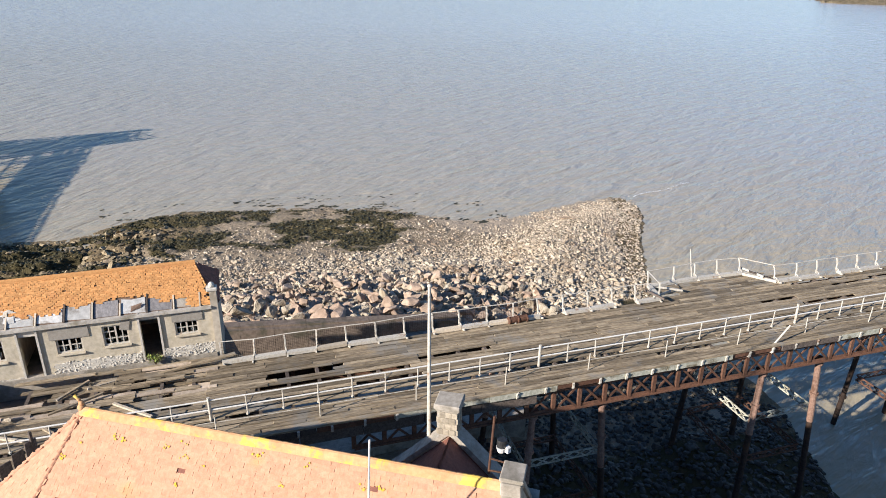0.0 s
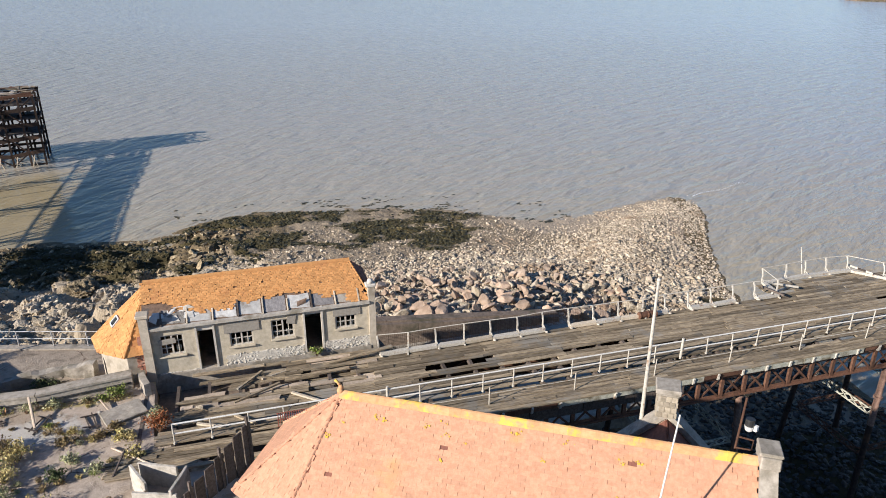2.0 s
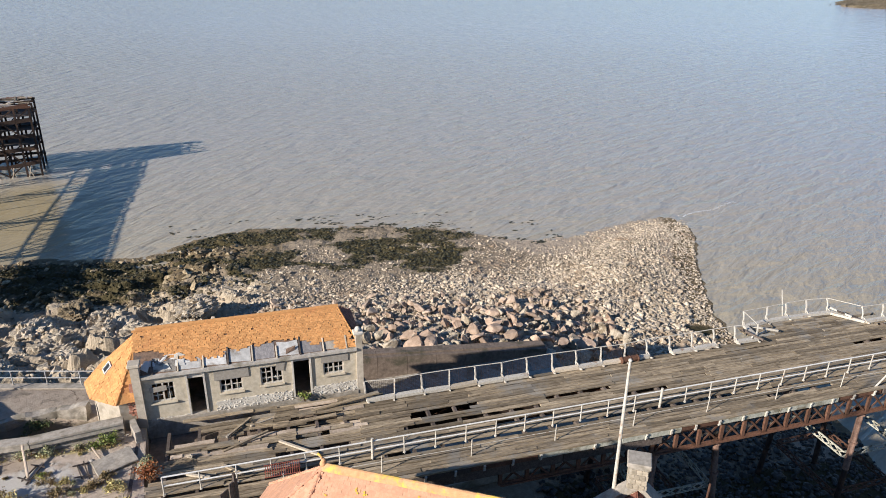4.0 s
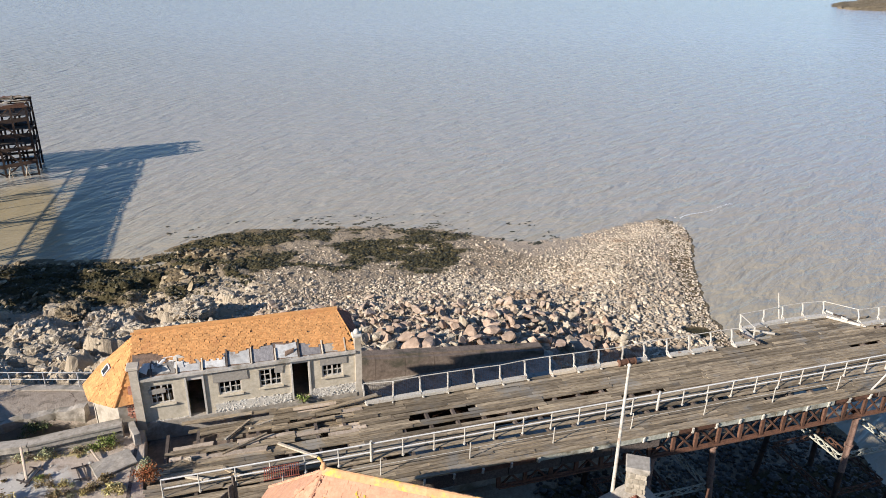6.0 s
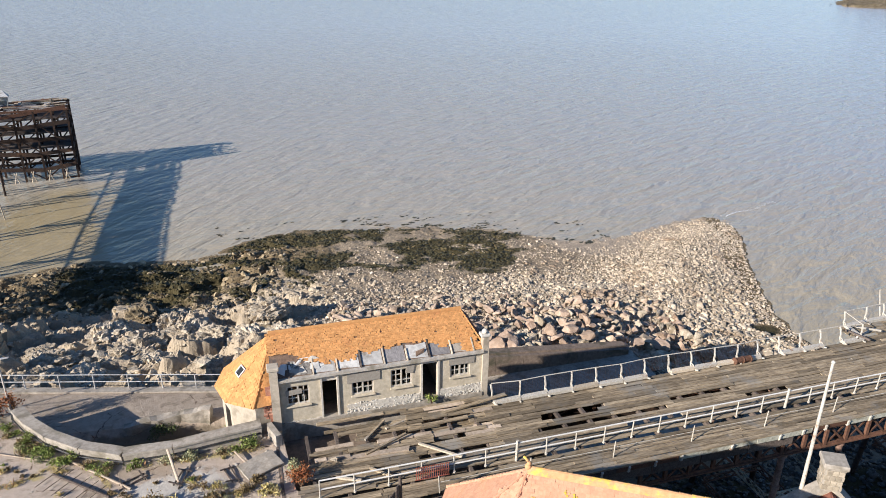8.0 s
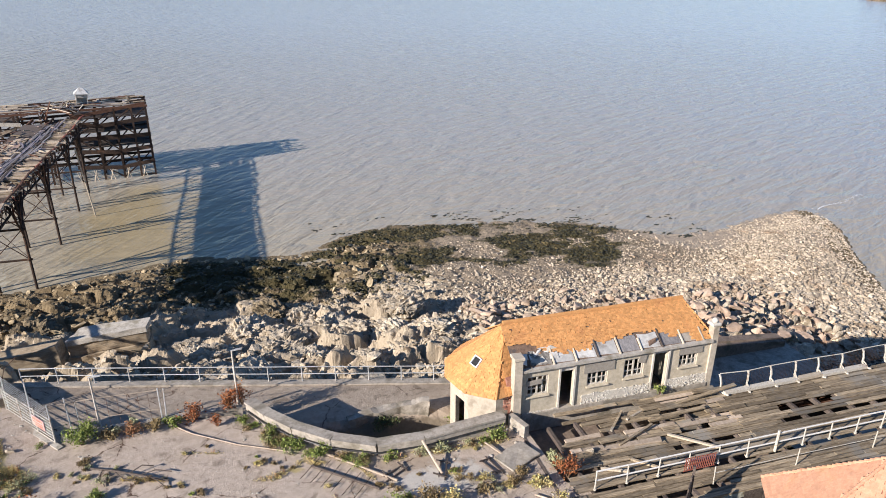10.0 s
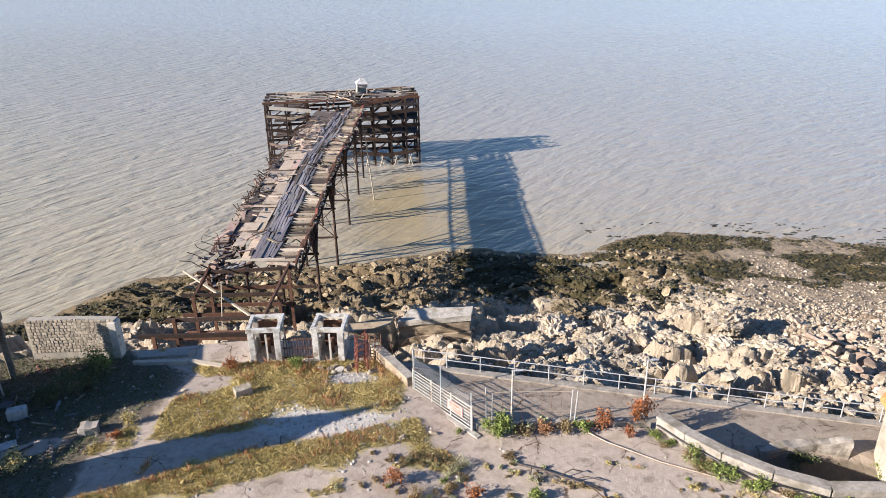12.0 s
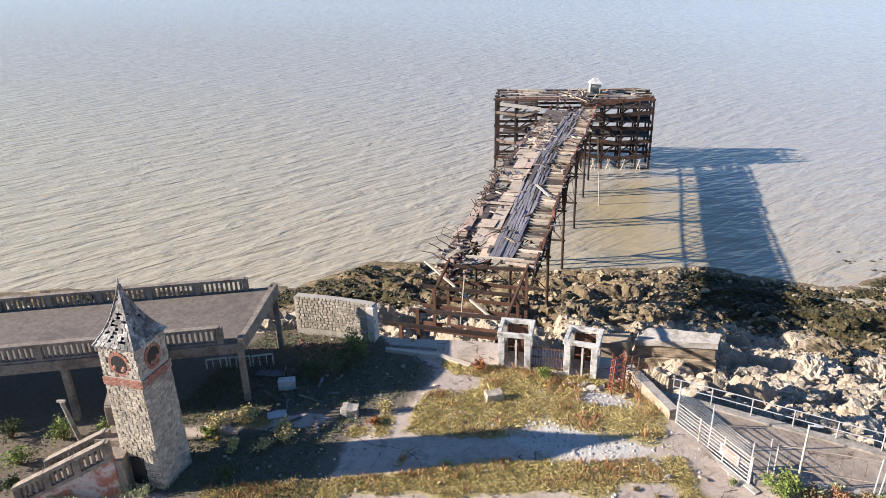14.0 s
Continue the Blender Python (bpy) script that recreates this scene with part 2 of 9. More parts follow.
# sandy shallows in the lee of the jetty
ex = math_node(nt, "MULTIPLY", math_node(nt, "ADD", sep.outputs["X"], 37.5), 0.085)
ey = math_node(nt, "MULTIPLY", math_node(nt, "ADD", sep.outputs["Y"], -106.0), 0.05)
lee = math_node(nt, "ADD", math_node(nt, "ADD", math_node(nt, "MULTIPLY", ex, ex), math_node(nt, "MULTIPLY", ey, ey)), math_node(nt, "MULTIPLY", noise_node(nt, place_vec(nt, (0.08, 0.15, 1)), 1.0, 4), 1.4))
col = mix(nt, math_node(nt, "SUBTRACT", 0.85, math_node(nt, "MULTIPLY", ramp(nt, lee, 0.9, 2.2), 0.85)), col, (0.38, 0.305, 0.165))
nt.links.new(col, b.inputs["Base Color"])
b.inputs["Roughness"].default_value = 0.1
b.inputs["IOR"].default_value = 1.4


def crests(angle, along, across, detail):
    mp = nt.nodes.new("ShaderNodeMapping")
    mp.vector_type = "TEXTURE"
    mp.inputs["Rotation"].default_value = (0, 0, radians(angle))
    mp.inputs["Scale"].default_value = (along, across, 1)
    nt.links.new(vec, mp.inputs["Vector"])
    return noise_node(nt, mp.outputs[0], 1.0, detail, 0.5, 0.5)


# the waves swing round from one side of the point to the other
west = math_node(nt, "ADD", crests(52, 8, 2.1, 3), math_node(nt, "MULTIPLY", crests(40, 3.0, 0.9, 4), 0.34))
east = math_node(nt, "ADD", crests(22, 8, 2.1, 3), math_node(nt, "MULTIPLY", crests(34, 3.0, 0.9, 4), 0.34))
turn_ = ramp(nt, math_node(nt, "ADD", sep.outputs["X"], math_node(nt, "MULTIPLY", far, 50.0)), -60.0, 70.0)
sway = nt.nodes.new("ShaderNodeMix")
nt.links.new(turn_, sway.inputs[0])
nt.links.new(math_node(nt, "MULTIPLY", west, 1.35), sway.inputs[2])
nt.links.new(east, sway.inputs[3])
calm = math_node(nt, "ADD", 0.45, math_node(nt, "MULTIPLY", ramp(nt, lee, 0.9, 2.2), 0.55))
chop = math_node(nt, "MULTIPLY", crests(30, 1.1, 0.38, 3), 0.1)
bump_to(nt, b, math_node(nt, "MULTIPLY", math_node(nt, "ADD", sway.outputs[0], chop), calm), 1.0, 0.62)


def masked_ground(name, base, layers, cracks=False):
    """Ground whose loose cover (weed, grass, gravel...) follows masks stored on the mesh, broken up by noise."""
    m, nt, b = shader(name)
    vec = place_vec(nt)
    fine = noise_node(nt, vec, 3.0, 9, 0.7)
    col = mix(nt, ramp(nt, fine, 0.3, 0.7), base[0], base[1])
    big = noise_node(nt, vec, 0.35, 7, 0.6, 0.5)
    col = mix(nt, math_node(nt, "MULTIPLY", ramp(nt, big, 0.48, 0.7), 0.55), col, base[2])
    if cracks:
        mid = noise_node(nt, vec, 1.1, 8, 0.7, 0.8)
        col = mix(nt, math_node(nt, "MULTIPLY", ramp(nt, mid, 0.52, 0.66), 0.6), col, tuple(0.55 * v for v in base[2]))
        pale = noise_node(nt, vec, 0.7, 8, 0.75, 0.3)
        col = mix(nt, math_node(nt, "MULTIPLY", ramp(nt, pale, 0.57, 0.68), 0.5), col, tuple(1.3 * v for v in base[1]))
        warp = nt.nodes.new("ShaderNodeVectorMath")
        warp.operation = "ADD"
        wob = nt.nodes.new("ShaderNodeTexNoise")
        wob.inputs["Scale"].default_value, wob.inputs["Detail"].default_value = 0.8, 5
        nt.links.new(vec, wob.inputs["Vector"])
        nt.links.new(vec, warp.inputs[0])
        nt.links.new(wob.outputs["Color"], warp.inputs[1])
        cell = nt.nodes.new("ShaderNodeTexVoronoi")
        cell.feature = "DISTANCE_TO_EDGE"
        cell.inputs["Scale"].default_value = 0.27
        nt.links.new(warp.outputs[0], cell.inputs["Vector"])
        line = math_node(nt, "SUBTRACT", 1.0, ramp(nt, cell.outputs["Distance"], 0.003, 0.011))
        col = mix(nt, math_node(nt, "MULTIPLY", line, ramp(nt, mid, 0.42, 0.6)), col, (0.1, 0.06, 0.04))
    for key, c1, c2, sc in layers:
        at = nt.nodes.new("ShaderNodeAttribute")
        at.attribute_name = key
        n = noise_node(nt, vec, sc, 8, 0.7)
        f = ramp(nt, math_node(nt, "ADD", at.outputs["Fac"], math_node(nt, "MULTIPLY", math_node(nt, "SUBTRACT", n, 0.5), 0.9)), 0.4, 0.6)
        lc = mix(nt, noise_node(nt, vec, sc * 5, 6, 0.7), c1, c2)
        col = mix(nt, f, col, lc)
    nt.links.new(col, b.inputs["Base Color"])
    b.inputs["Roughness"].default_value = 0.9
    b.inputs["Specular IOR Level"].default_value = 0.2
    bump_to(nt, b, noise_node(nt, vec, 5.0, 12, 0.8), 0.9, 0.06 if cracks else 0.16)
    return m


SHORE = masked_ground("shore_ground", ((0.25, 0.195, 0.13), (0.38, 0.31, 0.22), (0.17, 0.13, 0.08)), (
    ("rock", (0.3, 0.24, 0.16), (0.57, 0.48, 0.36), 0.6),
    ("sand", (0.36, 0.28, 0.2), (0.48, 0.4, 0.3), 0.8),
    ("mud", (0.075, 0.058, 0.034), (0.33, 0.25, 0.145), 0.55),
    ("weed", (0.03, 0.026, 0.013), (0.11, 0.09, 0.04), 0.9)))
PLAZA = masked_ground("plaza_concrete", ((0.43, 0.35, 0.275), (0.55, 0.46, 0.37), (0.3, 0.235, 0.165)), (
    ("gravel", (0.42, 0.385, 0.33), (0.66, 0.62, 0.55), 2.0),
    ("grass", (0.34, 0.275, 0.13), (0.52, 0.43, 0.21), 0.9),
    ("soil_shade", (0.1, 0.082, 0.057), (0.25, 0.205, 0.15), 0.7)), True)


SLIPWAY = masked_ground("slipway_concrete", ((0.33, 0.27, 0.205), (0.44, 0.365, 0.285), (0.22, 0.175, 0.125)), (
    ("grass", (0.3, 0.26, 0.12), (0.46, 0.38, 0.2), 0.9),
    ("soil_shade", (0.1, 0.082, 0.057), (0.25, 0.205, 0.15), 0.7)), True)


# ---- mesh kit ----
def thing(name, label, category, at=(0, 0, 0), group="", kind="", turn=0):
    ob = new(name)
    ob.empty_display_size = 0.2
    ob.matrix_world = pose(*at, 0, 0, turn)
    return tagged(ob, label, category, group, kind)


def mesh_of(name, bm, material, smooth=False):
    me = bpy.data.meshes.new(name)
    bm.normal_update()
    bm.to_mesh(me)
    bm.free()
    me.materials.append(material)
    if smooth:
        me.polygons.foreach_set("use_smooth", [True] * len(me.polygons))
    return me


def part(name, bm, material, parent, label="", smooth=False):
    """One mesh under a thing or a part; the geometry is given in the parent's space."""
    ob = new(name, mesh_of(name, bm, material, smooth))
    ob.parent = parent
    return tagged(ob, label)


def solo(name, bm, material, label, category, group="", kind="", smooth=False):
    return tagged(new(name, mesh_of(name, bm, material, smooth)), label, category, group, kind)


def piece(name, me, parent, m):
    ob = new(name, me)
    ob.parent = parent
    ob.matrix_basis = m
    return ob


def box(bm, c, s, rz=0.0, bevel=0.0, rx=0.0, ry=0.0):
    r = bmesh.ops.create_cube(bm, size=1, matrix=pose(*c, rx, ry, rz) @ Matrix.Diagonal((*s, 1)))
    if bevel:
        es = list({e for v in r["verts"] for e in v.link_edges})
        bmesh.ops.bevel(bm, geom=es, offset=bevel, segments=1, affect="EDGES")


def beam(bm, p, q, w, h=None, roll=0.0):
    """A square timber or bar from p to q."""
    p, q = Vector(p), Vector(q)
    d = q - p
    rot = d.to_track_quat("X", "Z").to_matrix().to_4x4() @ pose(0, 0, 0, roll)
    bmesh.ops.create_cube(bm, size=1, matrix=Matrix.Translation((p + q) / 2) @ rot @ Matrix.Diagonal((d.length, w, h or w, 1)))


def tube(bm, p, q, r, n=8, r2=None):
    p, q = Vector(p), Vector(q)
    d = q - p
    rot = d.to_track_quat("Z", "Y").to_matrix().to_4x4()
    bmesh.ops.create_cone(bm, segments=n, radius1=r, radius2=r if r2 is None else r2, depth=d.length, cap_ends=True, matrix=Matrix.Translation((p + q) / 2) @ rot)


def pipe(bm, pts, r, n=6, flat=None):
    """A bent bar through the points, in one closed skin; flat: (width, depth) of a square section."""
    pts = [Vector(p) for p in pts]
    rings = []
    for i, p in enumerate(pts):
        d = (pts[min(i + 1, len(pts) - 1)] - pts[max(i - 1, 0)]).normalized()
        u = Vector((1, 0, 0)) if abs(d.x) < 0.9 else Vector((0, 1, 0))
        v = d.cross(u).normalized()
        u = v.cross(d)
        if flat:
            ring = [u * (sx * flat[0] / 2) + v * (sy * flat[1] / 2) for sx, sy in ((-1, -1), (1, -1), (1, 1), (-1, 1))]
        else:
            ring = [u * (r * math.cos(k / n * 2 * math.pi)) + v * (r * math.sin(k / n * 2 * math.pi)) for k in range(n)]
        rings.append([bm.verts.new(p + o) for o in ring])
    m_ = len(rings[0])
    for a, b in zip(rings, rings[1:]):
        for k in range(m_):
            bm.faces.new((a[k], a[(k + 1) % m_], b[(k + 1) % m_], b[k]))
    bm.faces.new(rings[0][::-1])
    bm.faces.new(rings[-1])


def ring_frame(bm, x0, x1, z0, z1, y, w, d):
    """A window or door frame in one piece, facing y."""
    rings = []
    for yy in (y - d / 2, y + d / 2):
        for k in (0, w):
            rings.append([bm.verts.new((x, yy, z)) for x, z in ((x0 + k, z0 + k), (x1 - k, z0 + k), (x1 - k, z1 - k), (x0 + k, z1 - k))])
    a, b, c, e = rings
    for i in range(4):
        j = (i + 1) % 4
        bm.faces.new((a[i], a[j], b[j], b[i]))
        bm.faces.new((c[j], c[i], e[i], e[j]))
        bm.faces.new((b[i], b[j], e[j], e[i]))
        bm.faces.new((a[j], a[i], c[i], c[j]))


def prism(bm, pts, z0, z1):
    """An upright solid over a plan outline (counter-clockwise)."""
    lo = [bm.verts.new((x, y, z0)) for x, y in pts]
    hi = [bm.verts.new((x, y, z1)) for x, y in pts]
    bm.faces.new(lo[::-1])
    bm.faces.new(hi)
    for i in range(len(pts)):
        j = (i + 1) % len(pts)
        bm.faces.new((lo[i], lo[j], hi[j], hi[i]))


def slab(bm, pts, t):
    """A plate of thickness t under the given corners in space (counter-clockwise from outside)."""
    pts = [Vector(p) for p in pts]
    n = (pts[1] - pts[0]).cross(pts[2] - pts[0]).normalized()
    a = [bm.verts.new(p) for p in pts]
    b = [bm.verts.new(p - n * t) for p in pts]
    bm.faces.new(a)
    bm.faces.new(b[::-1])
    for i in range(len(pts)):
        j = (i + 1) % len(pts)
        bm.faces.new((a[j], a[i], b[i], b[j]))


def rough(bm, amount, scale=1.0, seed=0.0):
    for v in bm.verts:
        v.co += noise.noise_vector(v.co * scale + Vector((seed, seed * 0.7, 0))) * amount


def rock_mesh(name, seed, material, subdiv=2, bump=0.32, flat=0.7):
    """A boulder: a ball cut by random planes, then roughened."""
    rnd = random.Random(seed)
    bm = bmesh.new()
    bmesh.ops.create_icosphere(bm, subdivisions=subdiv, radius=1)
    cuts = []
    for _ in range(10):
        n = Vector((rnd.gauss(0, 1), rnd.gauss(0, 1), rnd.gauss(0, 1))).normalized()
        cuts.append((n, rnd.uniform(0.3, 0.64)))
    for v in bm.verts:
        for n, d in cuts:
            over = v.co.dot(n) - d
            if over > 0:
                v.co -= n * over
        v.co *= 1 + bump * 0.4 * noise.noise(v.co * 1.7 + Vector((seed * 3.1, 0, 0)))
        v.co.z *= flat
    if subdiv > 2:
        for v in bm.verts:
            v.co *= 1 + 0.05 * noise.noise(v.co * 5 + Vector((0, seed * 2.3, 0)))
    return mesh_of(name, bm, material)


def vnoise(x, y, seed=0):
    xi, yi = np.floor(x).astype(np.int64), np.floor(y).astype(np.int64)
    fx, fy = x - xi, y - yi
    fx, fy = fx * fx * (3 - 2 * fx), fy * fy * (3 - 2 * fy)

    def hsh(i, j):
        n = (i * 374761393 + j * 668265263 + seed * 974634777) & 0xFFFFFFFF
        n = ((n ^ (n >> 13)) * 1274126177) & 0xFFFFFFFF
        return ((n ^ (n >> 16)) & 0xFFFF) / 65535.0
    return (hsh(xi, yi) * (1 - fx) + hsh(xi + 1, yi) * fx) * (1 - fy) + (hsh(xi, yi + 1) * (1 - fx) + hsh(xi + 1, yi + 1) * fx) * fy


def fbm(x, y, octaves=5, seed=0, ridged=False):
    total, amp, norm = 0.0, 1.0, 0.0
    for o in range(octaves):
        n = vnoise(x * 2 ** o + 17.3 * o, y * 2 ** o - 9.1 * o, seed + o)
        total = total + amp * ((1 - abs(2 * n - 1)) if ridged else n)
        norm, amp = norm + amp, amp * 0.5
    return total / norm


def cells(x, y, seed=0):
    """Cell noise: the nearest cell's own value and the distance to the next cell's border."""
    xi, yi = np.floor(x), np.floor(y)
    d1, d2, own = np.full(x.shape, 9.0), np.full(x.shape, 9.0), np.zeros(x.shape)
    for dx in (-1, 0, 1):
        for dy in (-1, 0, 1):
            cx, cy = xi + dx, yi + dy
            px, py = cx + vnoise(cx * 1.0, cy * 1.0, seed), cy + vnoise(cx * 1.0, cy * 1.0, seed + 5)
            d = np.hypot(px - x, py - y)
            near = d < d1
            d2 = np.where(near, d1, np.minimum(d2, d))
            own = np.where(near, vnoise(cx * 1.0, cy * 1.0, seed + 11), own)
            d1 = np.where(near, d, d1)
    return own, d2 - d1


def smooth(a, b, x):
    t = np.clip((x - a) / (b - a), 0, 1)
    return t * t * (3 - 2 * t)


def data_mesh(name, verts, faces, material, shade=False, masks=None):
    me = bpy.data.meshes.new(name)
    me.from_pydata(verts, [], faces)
    me.materials.append(material)
    if shade:
        me.polygons.foreach_set("use_smooth", [True] * len(me.polygons))
    for key, vals in (masks or {}).items():
        at = me.attributes.new(key, "FLOAT", "POINT")
        at.data.foreach_set("value", np.asarray(vals, dtype=np.float32))
    return me


def scatter_mesh(name, shapes, rows, material, shade=False):
    """Many small solids joined in one mesh. shapes: (verts, faces); rows: shape number and 4x4 matrix."""
    vs, fs, base = [], [], 0
    for k, m in rows:
        v, f = shapes[k]
        m = np.asarray(m)
        vs.append(v @ m[:3, :3].T + m[:3, 3])
        fs.append(f + base)
        base += len(v)
    return data_mesh(name, np.concatenate(vs).tolist(), np.concatenate(fs).tolist(), material, shade)


def shape_of(me):
    me.calc_loop_triangles()
    return (np.array([v.co[:] for v in me.vertices]), np.array([t.vertices[:] for t in me.loop_triangles]))


def place(x, y, z, s=(1, 1, 1), rz=0.0, rx=0.0, ry=0.0):
    return pose(x, y, z, rx, ry, rz) @ Matrix.Diagonal((*s, 1))


def plate(name, outline, height, bottom, step, material, masks=None):
    """Paved ground over a plan outline: an even net of points on top, sheer sides down to bottom."""
    from mathutils.geometry import delaunay_2d_cdt
    pts = []
    for a, b in zip(outline, outline[1:] + outline[:1]):
        n = max(1, int(math.dist(a, b) / (2 * step)))
        pts += [(a[0] + (b[0] - a[0]) * i / n, a[1] + (b[1] - a[1]) * i / n) for i in range(n)]
    rim = len(pts)
    xs, ys = [p[0] for p in outline], [p[1] for p in outline]
    gx, gy = np.meshgrid(np.arange(min(xs), max(xs), step), np.arange(min(ys), max(ys), step))
    pts += list(zip(gx.ravel().tolist(), gy.ravel().tolist()))
    vs, _, fs, _, _, _ = delaunay_2d_cdt([Vector(p) for p in pts], [(i, (i + 1) % rim) for i in range(rim)], [], 1, 1e-5)
    px, py = np.array([v.x for v in vs]), np.array([v.y for v in vs])
    pz = height(px, py)
    verts = np.stack([px, py, pz], 1).tolist()
    faces = [list(f) for f in fs]
    count = {}
    for f in faces:
        for i in range(len(f)):
            e = (f[i], f[(i + 1) % len(f)])
            count[e] = 1
    low = {}
    for a, b in [e for e in count if (e[1], e[0]) not in count]:
        for v in (a, b):
            if v not in low:
                low[v] = len(verts)
                verts.append([px[v], py[v], bottom])
        faces.append([b, a, low[a], low[b]])
    extra = len(verts) - len(px)
    mk = {k: np.concatenate([f(px, py), np.zeros(extra)]) for k, f in (masks or {}).items()}
    return data_mesh(name, verts, faces, material, False, mk)


# ---- ground, shore and sea ----
def shore_y(x):
    return np.interp(x, [-150, -100, -78, -72, -50, -35, -20, -13, -5, 12, 20, 24, 28, 31, 36, 41, 48, 55, 62], [55, 70, 76, 84.7, 87, 91.5, 88.5, 94, 95.5, 92, 88.5, 85.6, 82.0, 81.0, 81.7, 82.8, 84.2, 85.4, 86])


def shore_x(y):
    return np.interp(y, [-60, 20, 27, 30, 36, 48, 56, 68, 77, 85], [34, 34, 35.6, 37, 39, 39.2, 40.2, 46.4, 52.2, 55.5])


def shore_height(x, y):
    """The foreshore: it climbs from the tide line to the foot of the island's walls."""
    wob = 2.2 * (fbm(x * 0.22, y * 0.22, 4, 3) - 0.5)
    sn = shore_y(x) - y + wob
    se = shore_x(y) - x + 0.8 * wob
    f = sn / (shore_y(x) - 45.0)
    k = np.interp(x, [-60, -30, -10, 14, 40], [1.25, 1.0, 0.8, 0.7, 0.55])
    hn = np.interp(f, [-0.6, 0, 0.3, 0.45, 0.63, 0.85, 1.0], [-4, 0, 1.0, 1.9, 4.2, 7.0, 8.6]) * k
    he = np.where(se > 0, np.interp(se, [0, 3, 16, 40], [0, 0.42, 2.3, 8.0]), 0.3 * se)
    kk = np.clip(0.5 + 0.5 * (he - hn) / 0.6, 0, 1)
    h = he * (1 - kk) + hn * kk - 0.6 * kk * (1 - kk)
    rocky = smooth(-3, -14, x) * (0.4 * smooth(-1, 5, sn) + 0.2 * smooth(4, 12, sn) * smooth(-34, -40, x) + 0.5 * smooth(15, 25, sn))
    own, edge = cells(x * 0.3 + 0.5 * fbm(x * 0.5, y * 0.5, 3, 8), y * 0.46 + 0.3 * fbm(x * 0.4, y * 0.4, 3, 18), 2)
    along, across = 0.9 * x - 0.44 * y, 0.44 * x + 0.9 * y
    own2, edge2 = cells(x * 1.15, y * 1.4, 6)
    strata = (across * 0.42 + 1.6 * fbm(along * 0.1, across * 0.16, 3, 24)) % 1.0
    h = h + rocky * (3.0 * (own - 0.5) * smooth(0, 0.42, edge) + 0.75 * (own2 - 0.5) * smooth(0, 0.45, edge2) - 0.75 * (1 - smooth(0, 0.2, edge))
                     + 0.45 * (strata - 0.5) * smooth(1.0, 0.78, strata) + 0.9 * (fbm(along * 0.18, across * 0.8, 4, 14, True) - 0.5) + 0.8 * (fbm(x * 0.3, y * 0.4, 4, 12) - 0.5)
                     + 0.5 * (fbm(x * 1.3, y * 1.6, 3, 19) - 0.5))
    weedy = smooth(-2, 3, sn) * (1 - smooth(18, 30, sn)) * (1 - smooth(15, 26, x))
    h = h + weedy * 0.45 * (fbm(x * 0.9, y * 0.9, 4, 30) - 0.4)
    stony = smooth(-6, 2, x)
    h = h + stony * 0.22 * (fbm(x * 1.1, y * 1.1, 4, 41) - 0.5)
    # shingle ridge out to the point
    t = np.clip(((x - 28) * 25 + (y - 64) * 17.5) / (25 ** 2 + 17.5 ** 2), 0, 1)
    off = np.hypot(x - 28 - 25 * t, y - 64 - 17.5 * t)
    h = h + 1.1 * np.exp(-(off / 7.0) ** 2) * smooth(0, 0.25, t) * smooth(-1.0, 13.0, np.minimum(sn, se))
    # the bed of the rock armour lies deeper than its boulders
    h = h - 0.8 * smooth(-7, -3, x) * (1 - smooth(25, 28, x)) * (1 - smooth(57, 63, y))
    # scoured hollow before the fallen slipway block
    h = h - 1.9 * np.exp(-(((x + 40.0) / 5.5) ** 2 + ((y - 60.0) / 2.4) ** 2))
    sunk = (x > -9) & (x < 17) & (y < 47.2)
    h = np.where(sunk, np.minimum(h, 4.3), h)
    return np.where(h > 0, h, np.maximum(h, -4))


def weed_shade_mask(x, y):
    sn = shore_y(x) - y
    band = smooth(-1, 2, sn) * (1 - smooth(16, 25, sn)) * (1 - smooth(18, 27, x + 0.8 * (80 - y)))
    band = band * smooth(-26, -13, x)
    m = band * (0.06 + 1.0 * fbm(x * 0.13, y * 0.24, 5, 50) + 0.9 * (fbm(x * 0.4, y * 0.7, 4, 51) - 0.5))
    for a, b, ra, rb, k in ((-11, 86.8, 3.2, 2.0, 0.7), (2, 82, 3.6, 2.4, 0.6), (22, 76, 4.0, 2.8, 0.45), (-13.5, 80, 4, 2.6, 0.4), (-3.5, 77.5, 3.5, 1.6, 0.4), (9, 78, 2.5, 1.3, 0.3)):
        m = m - k * np.exp(-(((x - a) / ra) ** 2 + ((y - b) / rb) ** 2))
    m = m + 0.8 * np.exp(-(((x - 36.6) / 2.2) ** 2 + ((y - 53.4) / 1.6) ** 2))
    # wrack on the lower ledges, thickened to stand in for the jetty's shadow
    low = (1 + 0.12 * smooth(-14, -20, x) * smooth(-38, -33, x)) * smooth(-12, -20, x) * (1 - 0.75 * smooth(-34, -38, x) * smooth(-60, -55, x)) * smooth(0, 3, sn) * (1 - smooth(12, 21, sn)) * (0.22 + 0.7 * fbm(x * 0.14, y * 0.3, 4, 77) + 0.7 * (fbm(x * 0.35, y * 1.1, 4, 78) - 0.5))
    return np.maximum(m, low)


